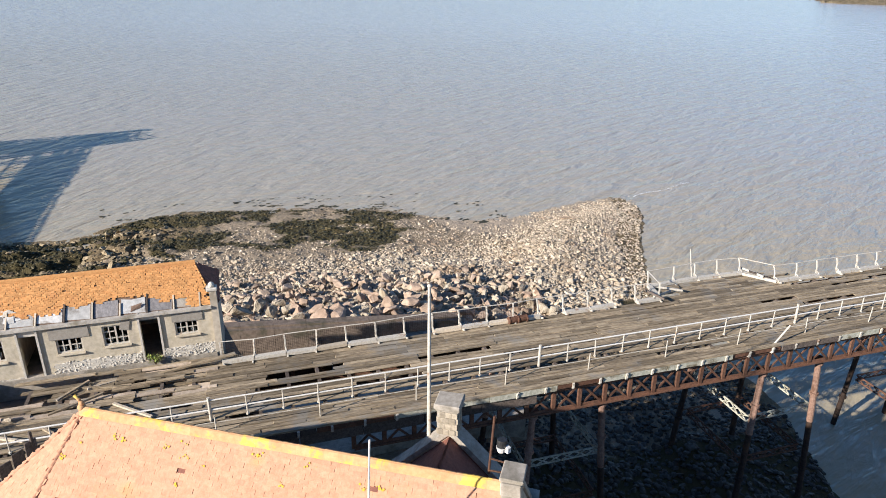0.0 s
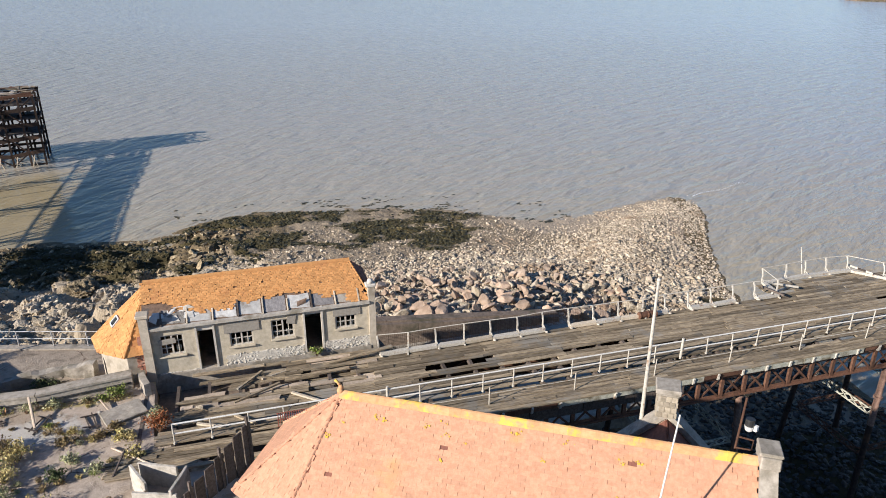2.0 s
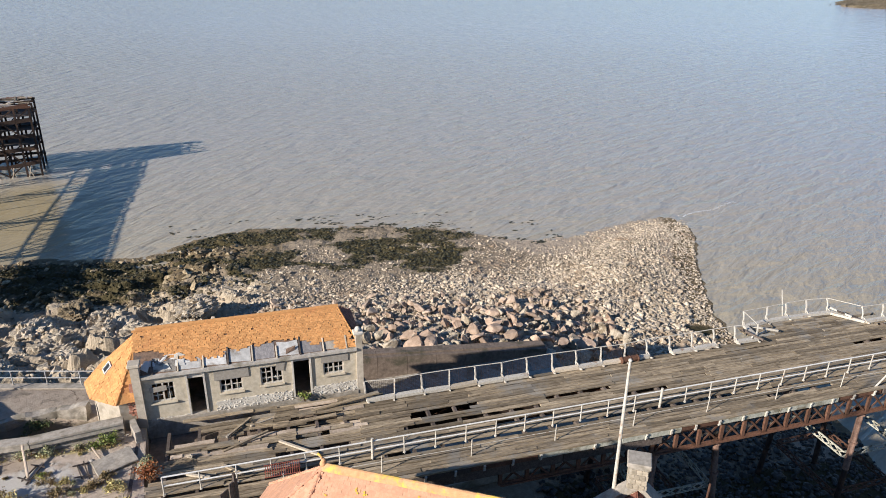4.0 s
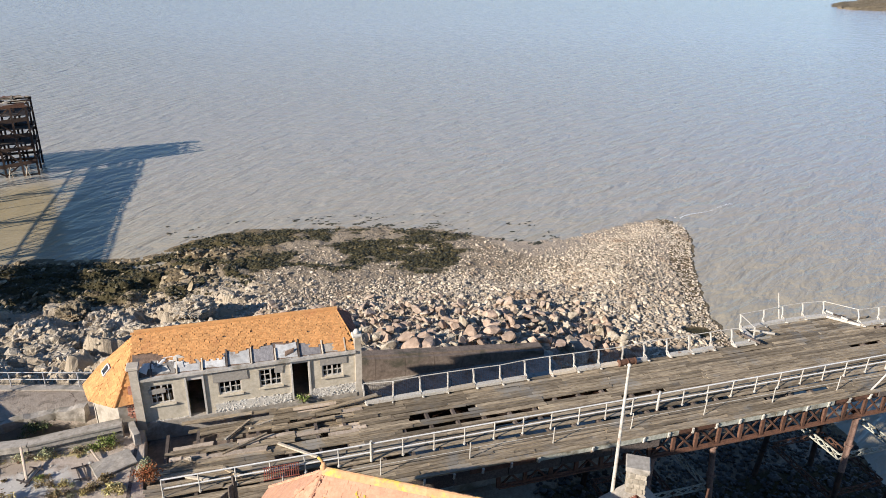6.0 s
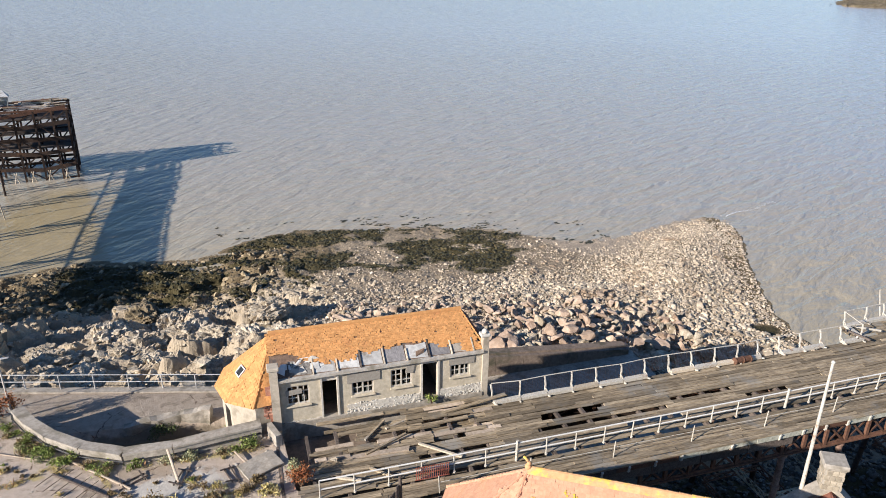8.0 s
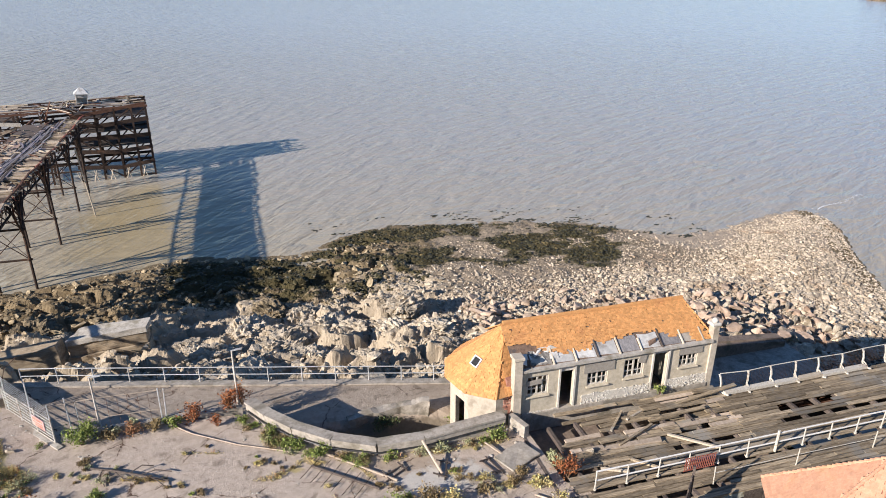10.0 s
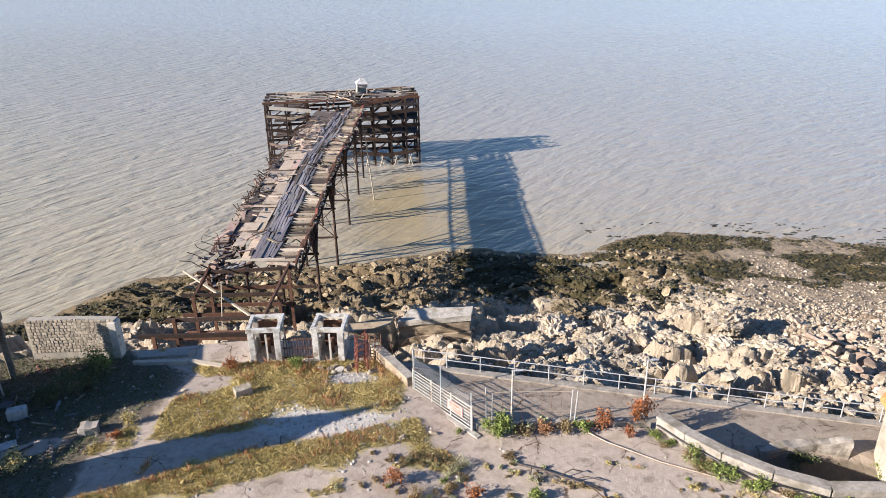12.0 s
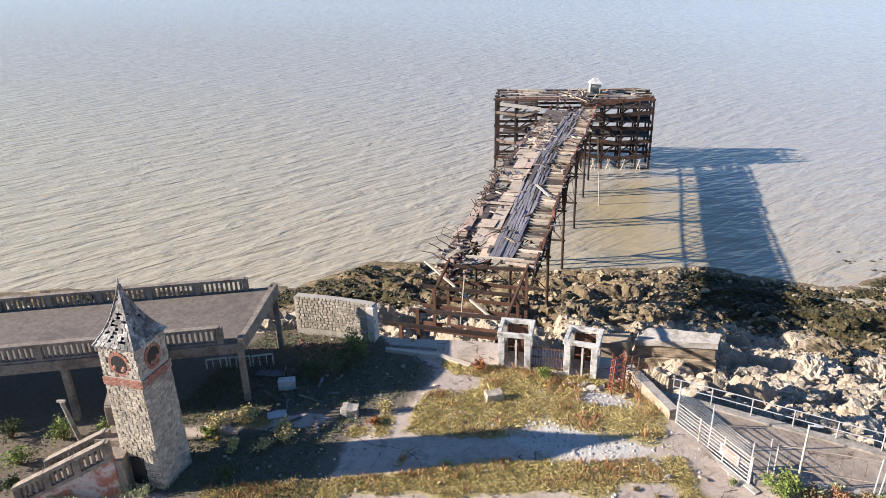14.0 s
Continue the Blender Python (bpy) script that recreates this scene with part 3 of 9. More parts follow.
def net(name, xs, ys, material):
    gx, gy = np.meshgrid(xs, ys)
    gx, gy = gx.ravel(), gy.ravel()
    gz = shore_height(gx, gy)
    nx, ny = len(xs), len(ys)
    i = (np.arange(ny - 1)[:, None] * nx + np.arange(nx - 1)[None, :]).ravel()
    faces = np.stack([i, i + 1, i + nx + 1, i + nx], 1)
    sn = shore_y(gx) - gy
    # the weed colour also fills the ground below the pier, as painted shade
    masks = {"weed": weed_shade_mask(gx, gy) + smooth(8, 10, gx) * (1 - smooth(30, 36, gy)), "rock": smooth(-2, -12, gx) * smooth(12, 21, sn) * 1.2,
             "mud": smooth(28, 33, gx) * smooth(5.5, 2.0, shore_x(gy) - gx) + smooth(2, -8, gx) * smooth(20, 11, sn) * (0.55 + 0.6 * fbm(gx * 0.2, gy * 0.4, 4, 55)) + 0.3 * smooth(-28, -34, gx) * smooth(30, 22, sn) * smooth(12, 16, sn), "sand": smooth(20, 30, gx) * (1 - smooth(3, 10, np.minimum(sn, shore_x(gy) - gx))) * 1.1}
    return data_mesh(name, np.stack([gx, gy, gz], 1).tolist(), faces.tolist(), material, False, masks)


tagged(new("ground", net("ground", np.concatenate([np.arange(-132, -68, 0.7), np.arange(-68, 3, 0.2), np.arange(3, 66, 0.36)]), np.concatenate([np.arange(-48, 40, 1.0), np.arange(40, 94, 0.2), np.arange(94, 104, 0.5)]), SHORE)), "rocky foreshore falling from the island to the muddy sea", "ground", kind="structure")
bm = bmesh.new()
bmesh.ops.create_grid(bm, x_segments=40, y_segments=40, size=4000)
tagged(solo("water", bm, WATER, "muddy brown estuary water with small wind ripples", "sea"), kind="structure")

# far islet
gx, gy = np.meshgrid(np.linspace(-1, 1, 90), np.linspace(-1, 1, 60))
gx, gy = gx.ravel(), gy.ravel()
tip = (gx + 1) / 2
gz = 12 * (np.clip(tip, 0, 1) ** 0.5 * (1 - gy ** 2) - 0.1) + 5 * (fbm(gx * 6, gy * 5, 5, 4) - 0.5)
px = 466 + 170 * tip + 0 * gy
py = 474 + 10 * tip + 105 * gy * (0.03 + 0.97 * np.sqrt(tip))
i = (np.arange(59)[:, None] * 90 + np.arange(89)[None, :]).ravel()
tagged(new("islet", data_mesh("islet", np.stack([px, py, np.maximum(gz, -2)], 1).tolist(), np.stack([i, i + 1, i + 91, i + 90], 1).tolist(), SHORE, True, {"weed": 0.52 + 0 * gx, "mud": 0.2 + 0 * gx})),
       "low weed-covered islet far out in the estuary", "islet", kind="structure")


def plaza_z(x, y):
    z = 12.6 + 0.28 * smooth(-36, -41, x) - 0.5 * smooth(41, 46, y) * smooth(-38, -41, x)
    return z + 0.05 * (fbm(x * 0.5, y * 0.5, 4, 60) - 0.5)


def ramp_z(x, y):
    return np.interp(x, [-40, -37, -26, -16, -8], [12.25, 12.15, 11.55, 11.0, 10.6]) + 0.03 * (fbm(x, y, 3, 61) - 0.5) - 1.7 * np.exp(-(((x + 19.6) / 4.0) ** 4 + ((y - 35.9) / 1.9) ** 4))


# joints in the paving where weeds have taken hold
CRACKS = [[(-35.4, 36.3), (-34.1, 36.3), (-33.3, 35.2), (-31.4, 34.6), (-30.1, 34.1)], [(-34.3, 36.9), (-34.4, 34.7), (-33.8, 32.8)], [(-43.5, 34.0), (-40.7, 34.7), (-37.6, 33.9), (-35.8, 33.1), (-32.5, 32.2)],
          [(-38.3, 36.4), (-36.5, 35.7), (-37.4, 34.5)], [(-40.5, 36.6), (-39.1, 36.1), (-38.3, 36.4)], [(-29.8, 36.1), (-27.5, 35.4), (-25.5, 33.9), (-23.6, 32.2), (-22.5, 29.5)], [(-30.1, 34.1), (-28.6, 32.4), (-28.8, 29.5)],
          [(-22, 33), (-20.7, 30.7), (-19.8, 27.5)], [(-19.8, 27.5), (-17, 26.5), (-14.2, 27.6)], [(-17.8, 31.2), (-16.0, 29.8), (-14.0, 29.6)]]


def grass_mask(x, y):
    n = fbm(x * 0.28, y * 0.32, 4, 70)
    # an upper lawn before the booths and a ragged band below the gravel
    lawn = smooth(-38.6, -40.2, x) * smooth(-52.6, -51.2, x) * smooth(38.0, 39.4, y - 0.1 * (x + 46)) * (1 - smooth(45.2, 46.6, y)) * (0.72 + 0.5 * n)
    low = np.interp(x, [-61, -58, -52, -47, -43, -38], [30.9, 31.6, 33.6, 35.0, 36.3, 38.2])
    top = np.interp(x, [-61, -58, -52, -48, -44, -41, -38], [31.6, 32.9, 34.9, 36.9, 37.9, 39.0, 40.3])
    strip = smooth(-0.6, 0.5, y - low) * smooth(0.5, -0.4, y - top) * smooth(-38.0, -38.8, x) * (0.55 + 0.75 * n) * smooth(-61, -58, x)
    lawn = np.maximum(lawn, strip)
    for a, b, ra, rb, k in ((-53.0, 38.6, 0.7, 1.2, 0.9), (-54.0, 37.6, 0.8, 0.7, 0.8), (-59.6, 37.2, 1.0, 0.7, 0.8), (-60.9, 35.6, 0.6, 0.6, 0.8), (-49.2, 36.4, 0.35, 1.0, 0.8), (-51.2, 36.2, 0.3, 1.0, 0.7)):
        lawn = np.maximum(lawn, k * np.exp(-(((x - a) / ra) ** 2 + ((y - b) / rb) ** 2)))
    bare = np.exp(-(((x + 43.8) / 3.9) ** 2 + ((y - 39.5) / 1.2) ** 2)) + np.exp(-(((x + 50.8) / 1.8) ** 2 + ((y - 43.2) / 1.6) ** 2)) + np.exp(-(((x + 42.5) / 1.4) ** 2 + ((y - 43.6) / 0.9) ** 2))
    crack = 1 - smooth(0.0, 0.055, abs(fbm(x * 0.16, y * 0.16, 3, 90) - 0.5)) + 0 * x
    sparse = 0.62 * crack * smooth(0.4, 0.6, fbm(x * 0.4, y * 0.4, 3, 95))
    rim = 0.6 * np.exp(-((y - 32.9) / 0.5) ** 2) * smooth(-22, -20, x) * (1 - smooth(-15, -13.5, x))
    for pts in CRACKS:
        for (ax, ay), (bx, by) in zip(pts, pts[1:]):
            t = np.clip(((x - ax) * (bx - ax) + (y - ay) * (by - ay)) / ((bx - ax) ** 2 + (by - ay) ** 2), 0, 1)
            rim = np.maximum(rim, 0.62 * np.exp(-(np.hypot(x - ax - t * (bx - ax), y - ay - t * (by - ay)) / 0.14) ** 2) * smooth(0.3, 0.6, fbm(x * 0.8, y * 0.8, 3, 97)))
    return np.clip(lawn - 0.9 * bare, 0, 1) + np.where(x > -58, sparse, 0) + rim


def gravel_mask(x, y):
    return 1.0 * np.exp(-(((x + 44.0) / 4.3) ** 2 + ((y - 39.5) / 1.5) ** 2)) + 0.9 * np.exp(-(((x + 42) / 2.2) ** 2 + ((y - 43.5) / 1.4) ** 2)) + 0.75 * np.exp(-(((x + 18.3) / 3.4) ** 2 + ((y - 30.9) / 1.6) ** 2))


def soil_shade_mask(x, y):
    # dark cover is left off the earth strip the sun reaches between tower and terrace
    d = -0.41 * (x + 60.75) + 0.912 * (y - 38.75)
    bare = np.exp(-((d + 2.3) / 0.85) ** 2) * smooth(-66, -64, x) * smooth(-54, -57, x)
    # dark earth, spread wider to deepen the shade round the terrace and stair
    return (1 - 0.95 * bare) * (0.8 * smooth(-53.5, -56.5, x + 0.15 * (y - 38)) * smooth(31.5, 33, y) * (0.3 + 0.9 * fbm(x * 0.35, y * 0.35, 4, 86)) + 0.85 * np.exp(-(((x + 54.8) / 3.2) ** 2 + ((y - 43.2) / 3.2) ** 2)) * (0.4 + 1.1 * fbm(x * 0.5, y * 0.5, 4, 84)) + 0.95 * smooth(-57.5, -59.5, x) * smooth(30, 33, y) + 0.95 * smooth(-64.5, -67, x) * smooth(25, 28, y) * smooth(33.5, 31, y) + 1.0 * np.exp(-(((x + 57.5) / 4.5) ** 2 + ((y - 41) / 5) ** 2)) + 0.6 * np.exp(-(((x + 57) / 3) ** 2 + ((y - 34) / 2.5) ** 2)) + 0.5 * np.exp(-(((x + 22) / 3) ** 2 + ((y - 31.5) / 1.2) ** 2)))


PLAZA_EDGE = [(-125, -45), (9, -45), (9, 8), (8.2, 18.6), (1, 24.6), (-9.3, 25.2), (-12.9, 29.2), (-13.2, 33.9), (-20.6, 33.35), (-24.4, 35.6), (-26.5, 38.5),
              (-31, 38.9), (-35.9, 38.65), (-38.9, 42.3), (-41.2, 46.3), (-42, 48.2), (-50, 48.4), (-55, 47.6), (-61.7, 47.3), (-75, 41.5), (-125, 18)]
tagged(new("floor_plaza", plate("floor_plaza", PLAZA_EDGE, plaza_z, 1.0, 0.7, PLAZA, {"grass": grass_mask, "gravel": gravel_mask, "soil_shade": soil_shade_mask})),
       "cracked grey concrete plaza with grass growing over it", "paving", kind="structure")
RAMP_EDGE = [(-13.2, 34.0), (-13.0, 41.0), (-16.5, 41.2), (-37.4, 45.25), (-40.9, 46.1), (-38.7, 42.3), (-35.8, 38.75), (-31, 39.0), (-26.4, 38.6), (-24.3, 35.7), (-20.5, 33.5)]
# dark earth in the hollow also paints in the curved wall's shadow
tagged(new("floor_slipway", plate("floor_slipway", RAMP_EDGE, ramp_z, 1.0, 0.7, SLIPWAY, {"grass": lambda x, y: 0.3 * np.exp(-((y - 42.6 + 0.17 * (x + 30)) / 0.4) ** 2), "soil_shade": lambda x, y: 1.3 * np.exp(-(((x + 19.6) / 4.3) ** 4 + ((y - 36.0) / 2.2) ** 4))})),
       "worn concrete slipway road below the plaza wall", "road", kind="structure")
bm = bmesh.new()
prism(bm, [(-13.15, 29.3), (-9.2, 25.3), (0.5, 24.9), (-0.4, 34.0), (-1.5, 39.3), (-13.1, 39.3)], 1.0, 11.6)
tagged(solo("floor_pit", bm, DARK_CONCRETE, "dark concrete footing under the broken end of the pier deck", "footing"), kind="structure")
bm = bmesh.new()
prism(bm, [(-8, 34.5), (1, 33.5), (16.5, 34.5), (16.5, 47.3), (-8, 47.3)], 1.0, 4.9)
tagged(solo("floor_yard", bm, CONCRETE, "shaded concrete yard below the pier", "paving"), kind="structure")

# wall between the yard and the boulders, in cast lengths
yard_wall = thing("wall_yard", "dark brown stained concrete retaining wall before the boulders", "wall", kind="structure")
for i in range(10):
    x0, x1 = -8 + 2.4 * i, -8 + 2.4 * (i + 1) - 0.02
    z0, z1 = 7.8 - 0.1 * (x0 + 8), 7.8 - 0.1 * (x1 + 8)
    bm = bmesh.new()
    slab(bm, [(x0, 47.25, 3), (x1, 47.25, 3), (x1, 47.25, z1), (x0, 47.25, z0)], -0.55)
    slab(bm, [(x0, 47.1, z0 + 0.12), (x1, 47.1, z1 + 0.12), (x1, 47.9, z1 + 0.12), (x0, 47.9, z0 + 0.12)], 0.13)
    part("wall_length", bm, DARK_CONCRETE, yard_wall)


def run_wall(name, pts, width, height, material, label, cope=0.0, cope_mat=None, base=None, kind="structure"):
    """A free-standing wall along a plan line; height is above the base level."""
    w = thing(name, label, "wall", kind=kind)
    for a, b in zip(pts, pts[1:]):
        za, zb = a[2], b[2]
        p, q = Vector((a[0], a[1], 0)), Vector((b[0], b[1], 0))
        d = (q - p).normalized()
        n = Vector((-d.y, d.x, 0)) * width / 2
        lo = base if base is not None else min(za, zb) - 0.3
        bm = bmesh.new()
        c = [p - n, q - n, q + n, p + n]
        zt = [za + height, zb + height, zb + height, za + height]
        vs = [bm.verts.new((v.x, v.y, lo)) for v in c] + [bm.verts.new((v.x, v.y, z)) for v, z in zip(c, zt)]
        for f in ((3, 2, 1, 0), (4, 5, 6, 7), (0, 1, 5, 4), (1, 2, 6, 5), (2, 3, 7, 6), (3, 0, 4, 7)):
            bm.faces.new([vs[i] for i in f])
        bmesh.ops.subdivide_edges(bm, edges=bm.edges[:], cuts=3, use_grid_fill=True)
        rough(bm, 0.035 if name != "wall_broken" else 0.16, 1.3)
        part("wall_length", bm, material, w)
        if cope:
            bm = bmesh.new()
            n2 = n * (1 + 0.12 / width)
            c = [p - n2, q - n2, q + n2, p + n2]
            slab(bm, [(v.x, v.y, z + cope) for v, z in zip(c, zt)], cope - 0.004)
            bmesh.ops.subdivide_edges(bm, edges=bm.edges[:], cuts=2, use_grid_fill=True)
            rough(bm, 0.02, 2.0)
            part("coping", bm, cope_mat or material, w)
    return w


curve = [(-26.6, 38.7, 12.5), (-25.7, 37.3, 12.5), (-24.5, 35.9, 12.5), (-22.8, 34.55, 12.45), (-20.8, 33.55, 12.4), (-18.5, 33.4, 12.45), (-14.2, 33.75, 12.6)]
run_wall("wall_curved", curve, 0.5, 0.72, CONCRETE, "curving weathered concrete parapet wall along the plaza", 0.12, CONCRETE, base=10.4)
run_wall("wall_pier_end", [(-13.8, 33.8, 12.6), (-13.4, 32.6, 12.6)], 0.3, 0.7, CONCRETE, "broken concrete end pier of the parapet wall", base=11.0)
run_wall("wall_broken", [(-21.6, 38.3, 10.9), (-20.2, 38.5, 11.0), (-18.6, 38.65, 11.0), (-17.6, 38.5, 11.1), (-16.9, 38.3, 11.25)], 0.5, 0.5, CONCRETE, "broken pale stub of concrete wall on the slipway", base=10.6)
run_wall("wall_gate", [(-41.4, 46.4, 12.35), (-39.1, 42.5, 12.5)], 0.4, 0.78, BLOCK, "tan weathered concrete wall beside the gate", 0.08, CONCRETE, base=8)
run_wall("wall_stone", [(-61.9, 47.0, 12.6), (-59.2, 47.1, 12.6), (-56.6, 46.9, 12.6)], 0.6, 2.35, MORTAR, "tall rubble-stone wall with a rendered end pier", base=9)
run_wall("wall_low", [(-55.6, 46.7, 12.2), (-52.6, 46.9, 12.2)], 0.5, 0.35, CONCRETE, "low dark concrete kerb wall at the plaza edge", base=9)
run_wall("kerb_fence", [(-35.7, 38.9, 12.3), (-31, 39.1, 12.3), (-27.0, 38.95, 12.3)], 0.35, 0.55, CONCRETE, "crumbling concrete kerb under the fence", base=10.5)


# ---- tiled roofs ----
def unit_box(name, material, bevel=0.06):
    bm = bmesh.new()
    bmesh.ops.create_cube(bm, size=1)
    if bevel:
        bmesh.ops.bevel(bm, geom=bm.edges[:], offset=bevel, segments=1, affect="EDGES")
    return mesh_of(name, bm, material)


def inside_poly(u, v, poly):
    hit = False
    for (x0, y0), (x1, y1) in zip(poly, poly[1:] + poly[:1]):
        if (y0 > v) != (y1 > v) and u < x0 + (v - y0) * (x1 - x0) / (y1 - y0):
            hit = not hit
    return hit


def tile_places(corners, width, gauge, seed, missing=None, thick=0.03, jit=1.0):
    """Poses of lapped roof tiles over a flat roof face; corners[0] to corners[1] runs along the eave."""
    rnd = random.Random(seed)
    c = [Vector(p) for p in corners]
    ux = (c[1] - c[0]).normalized()
    n = ux.cross(c[-1] - c[0]).normalized()
    uy = n.cross(ux)
    flat = [((p - c[0]).dot(ux), (p - c[0]).dot(uy)) for p in c]
    top = max(v for _, v in flat)
    lo, hi = min(u for u, _ in flat), max(u for u, _ in flat)
    turn = Matrix((ux, uy, n)).transposed().to_4x4()
    rows, k = [], 0
    while (k + 0.5) * gauge < top:
        v = (k + 0.5) * gauge
        u = lo + (width / 2 if k % 2 else 0)
        while u < hi:
            if inside_poly(u, v, flat) and not (missing and missing(u, v, rnd)):
                p = c[0] + ux * (u + rnd.gauss(0, 0.006 * jit)) + uy * (v + rnd.gauss(0, 0.008 * jit)) + n * (thick * 0.9 + rnd.gauss(0, 0.004 * jit))
                rows.append(Matrix.Translation(p) @ turn @ pose(0, 0, 0, -4.5 + rnd.gauss(0, 0.8 * jit), 0, rnd.gauss(0, 0.8 * jit)) @ Matrix.Diagonal((width * (0.965 if jit >= 1 else 0.993), gauge * 1.2, thick, 1)))
            u += width
        k += 1
    return rows


CUBE_SHAPE = shape_of(unit_box("block", TILE, 0))


def tile_field(name, parent, rows, material):
    ob = new(name, scatter_mesh(name, [CUBE_SHAPE], [(0, m) for m in rows], material))
    ob.parent = parent
    return tagged(ob, kind="stuff")


# ---- the roofed house beside the pier ----
RA, RE = Vector((-5.25, 20.45, 19.15)), Vector((6.15, 13.52, 19.25))
rd = (RE - RA).to_2d().normalized()
rp = Vector((rd.y, -rd.x))
SLOPE = 1.08


def roof_at(along, side, z=None):
    """A point of the house's plan: metres along the ridge and towards the plaza side."""
    p = RA.to_2d() + rd * along + rp * side
    return Vector((p.x, p.y, RA.z - SLOPE * abs(side) if z is None else z))


rp = Vector((-abs(rp.x), -abs(rp.y)))
house = thing("pier_house", "stone house with a large faded orange clay-tile roof", "house")
EAVE = 15.9
sd = (RA.z - EAVE) / SLOPE
LEN = 13.15
C2, C1, C1b, C0 = roof_at(-1.03, sd, EAVE), roof_at(-3.4, 1.95, EAVE), roof_at(-3.4, -1.95, EAVE), roof_at(-1.03, -sd, EAVE)
bm = bmesh.new()
body = [roof_at(-0.9, -sd + 0.35), roof_at(-3.1, -1.8), roof_at(-3.1, 1.8), roof_at(-0.9, sd - 0.35), roof_at(LEN - 0.1, sd - 0.35), roof_at(LEN - 0.1, -sd + 0.35)]
prism(bm, [(p.x, p.y) for p in body], 11.5, EAVE + 0.25)
part("wall", bm, CONCRETE, house)
roof = part("roof", bmesh.new(), TILE_NEAR, house)
bm = bmesh.new()
apex_n, apex_f = roof_at(0, 0), roof_at(LEN, 0)
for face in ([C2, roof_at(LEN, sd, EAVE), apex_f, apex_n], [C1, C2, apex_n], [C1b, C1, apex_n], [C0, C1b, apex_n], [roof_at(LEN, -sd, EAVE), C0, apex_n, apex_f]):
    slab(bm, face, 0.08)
    part("roof_boarding", bm, SHADED_TILE, house)
    bm = bmesh.new()
bm.free()
gap = lambda u, v, r: r.random() < 0.004
front = tile_places([C2, roof_at(LEN, sd, EAVE), apex_f, apex_n], 0.27, 0.16, 3, gap, 0.02, 0.7)
singles = sorted(front, key=lambda m: abs((m.translation.to_2d() - RA.to_2d()).dot(rd) - 9.5))[:300]
chosen = {id(m) for m in singles}
tile_me = unit_box("tile", TILE_PIECE, 0)
for m in singles:
    piece("tile", tile_me, house, m)
tile_field("tile_field", house, [m for m in front if id(m) not in chosen], TILE_NEAR)
for k, face in enumerate(([C1, C2, apex_n], [C1b, C1, apex_n], [C0, C1b, apex_n], [roof_at(LEN, -sd, EAVE), C0, apex_n, apex_f])):
    tile_field("tile_field", house, tile_places(face, 0.27, 0.16, 20 + k, gap, 0.02, 0.7), TILE_NEAR)
bpy.data.objects.remove(roof)


def tile_line(parent, p, q, step, w, h, material, name="ridge_tile", lift=0.04, nose=0.0):
    """Half-round ridge or hip tiles laid end to end."""
    p, q = Vector(p), Vector(q)
    n = max(1, int((q - p).length / step))
    bm = bmesh.new()
    ring = [(-w, -h * 0.9), (-w * 0.8, h * 0.05), (-w * 0.35, h * 0.6), (0, h * 0.75), (w * 0.35, h * 0.6), (w * 0.8, h * 0.05), (w, -h * 0.9)]
    a = [bm.verts.new((-0.5, x, z)) for x, z in ring]
    b = [bm.verts.new((0.5, x * 0.93, z - 0.01)) for x, z in ring]
    for i in range(len(ring) - 1):
        bm.faces.new((a[i], b[i], b[i + 1], a[i + 1]))
    bm.faces.new(a)
    bm.faces.new(b[::-1])
    me = mesh_of(name, bm, material)
    rnd = random.Random(int(p.x * 10))
    rot = (q - p).to_track_quat("X", "Z").to_matrix().to_4x4()
    for i in range(n):
        c = p.lerp(q, (i + 0.5) / n) + Vector((0, 0, lift))
        piece(name, me, parent, Matrix.Translation(c) @ rot @ pose(0, 0, 0, rnd.gauss(0, 2), nose, rnd.gauss(0, 1)) @ Matrix.Diagonal(((q - p).length / n * 1.03, 1, 1, 1)))


tile_line(house, apex_n, apex_f, 0.42, 0.16, 0.15, RIDGE_TILE, lift=0.08)
for c in (C1, C2, C1b):
    tile_line(house, c, apex_n, 0.19, 0.075, 0.06, TILE_PIECE, "hip_tile", nose=11.0)
bm = bmesh.new()
for a, z, r in ((0.0, 0.15, 0.13), (0.02, 0.3, 0.09), (-0.04, 0.42, 0.06), (-0.13, 0.52, 0.035)):
    bmesh.ops.create_icosphere(bm, subdivisions=2, radius=r, matrix=Matrix.Translation(apex_n + Vector((a, -a * 0.6, z))))
pipe(bm, [apex_n + Vector(v) for v in ((0, 0, 0.05), (0.02, 0, 0.3), (-0.05, 0.03, 0.44), (-0.16, 0.08, 0.56))], 0.05, 8)
part("finial", bm, RIDGE_TILE, house, "yellow-lichened curled clay finial", True)
# lichen growing on the tiles
rnd = random.Random(5)
bm = bmesh.new()
nrm = Vector((rp.x, rp.y, 0)) * SLOPE + Vector((0, 0, 1))
nrm.normalize()
for _ in range(17):
    a, s = rnd.uniform(-0.4, 10), abs(rnd.gauss(0, 0.9)) + 0.15
    if s > 2.6:
        continue
    c = roof_at(a, s) + nrm * 0.055
    for _ in range(rnd.randint(3, 9)):
        o = Vector((rnd.gauss(0, 0.07), rnd.gauss(0, 0.07), 0))
        o -= nrm * o.dot(nrm)
        bmesh.ops.create_circle(bm, cap_ends=True, segments=7, radius=rnd.uniform(0.012, 0.038), matrix=Matrix.Translation(c + o + nrm * rnd.uniform(0, 0.006)) @ nrm.to_track_quat("Z", "Y").to_matrix().to_4x4())
tagged(part("lichen", bm, LICHEN, house, "yellow lichen spots"), kind="stuff")
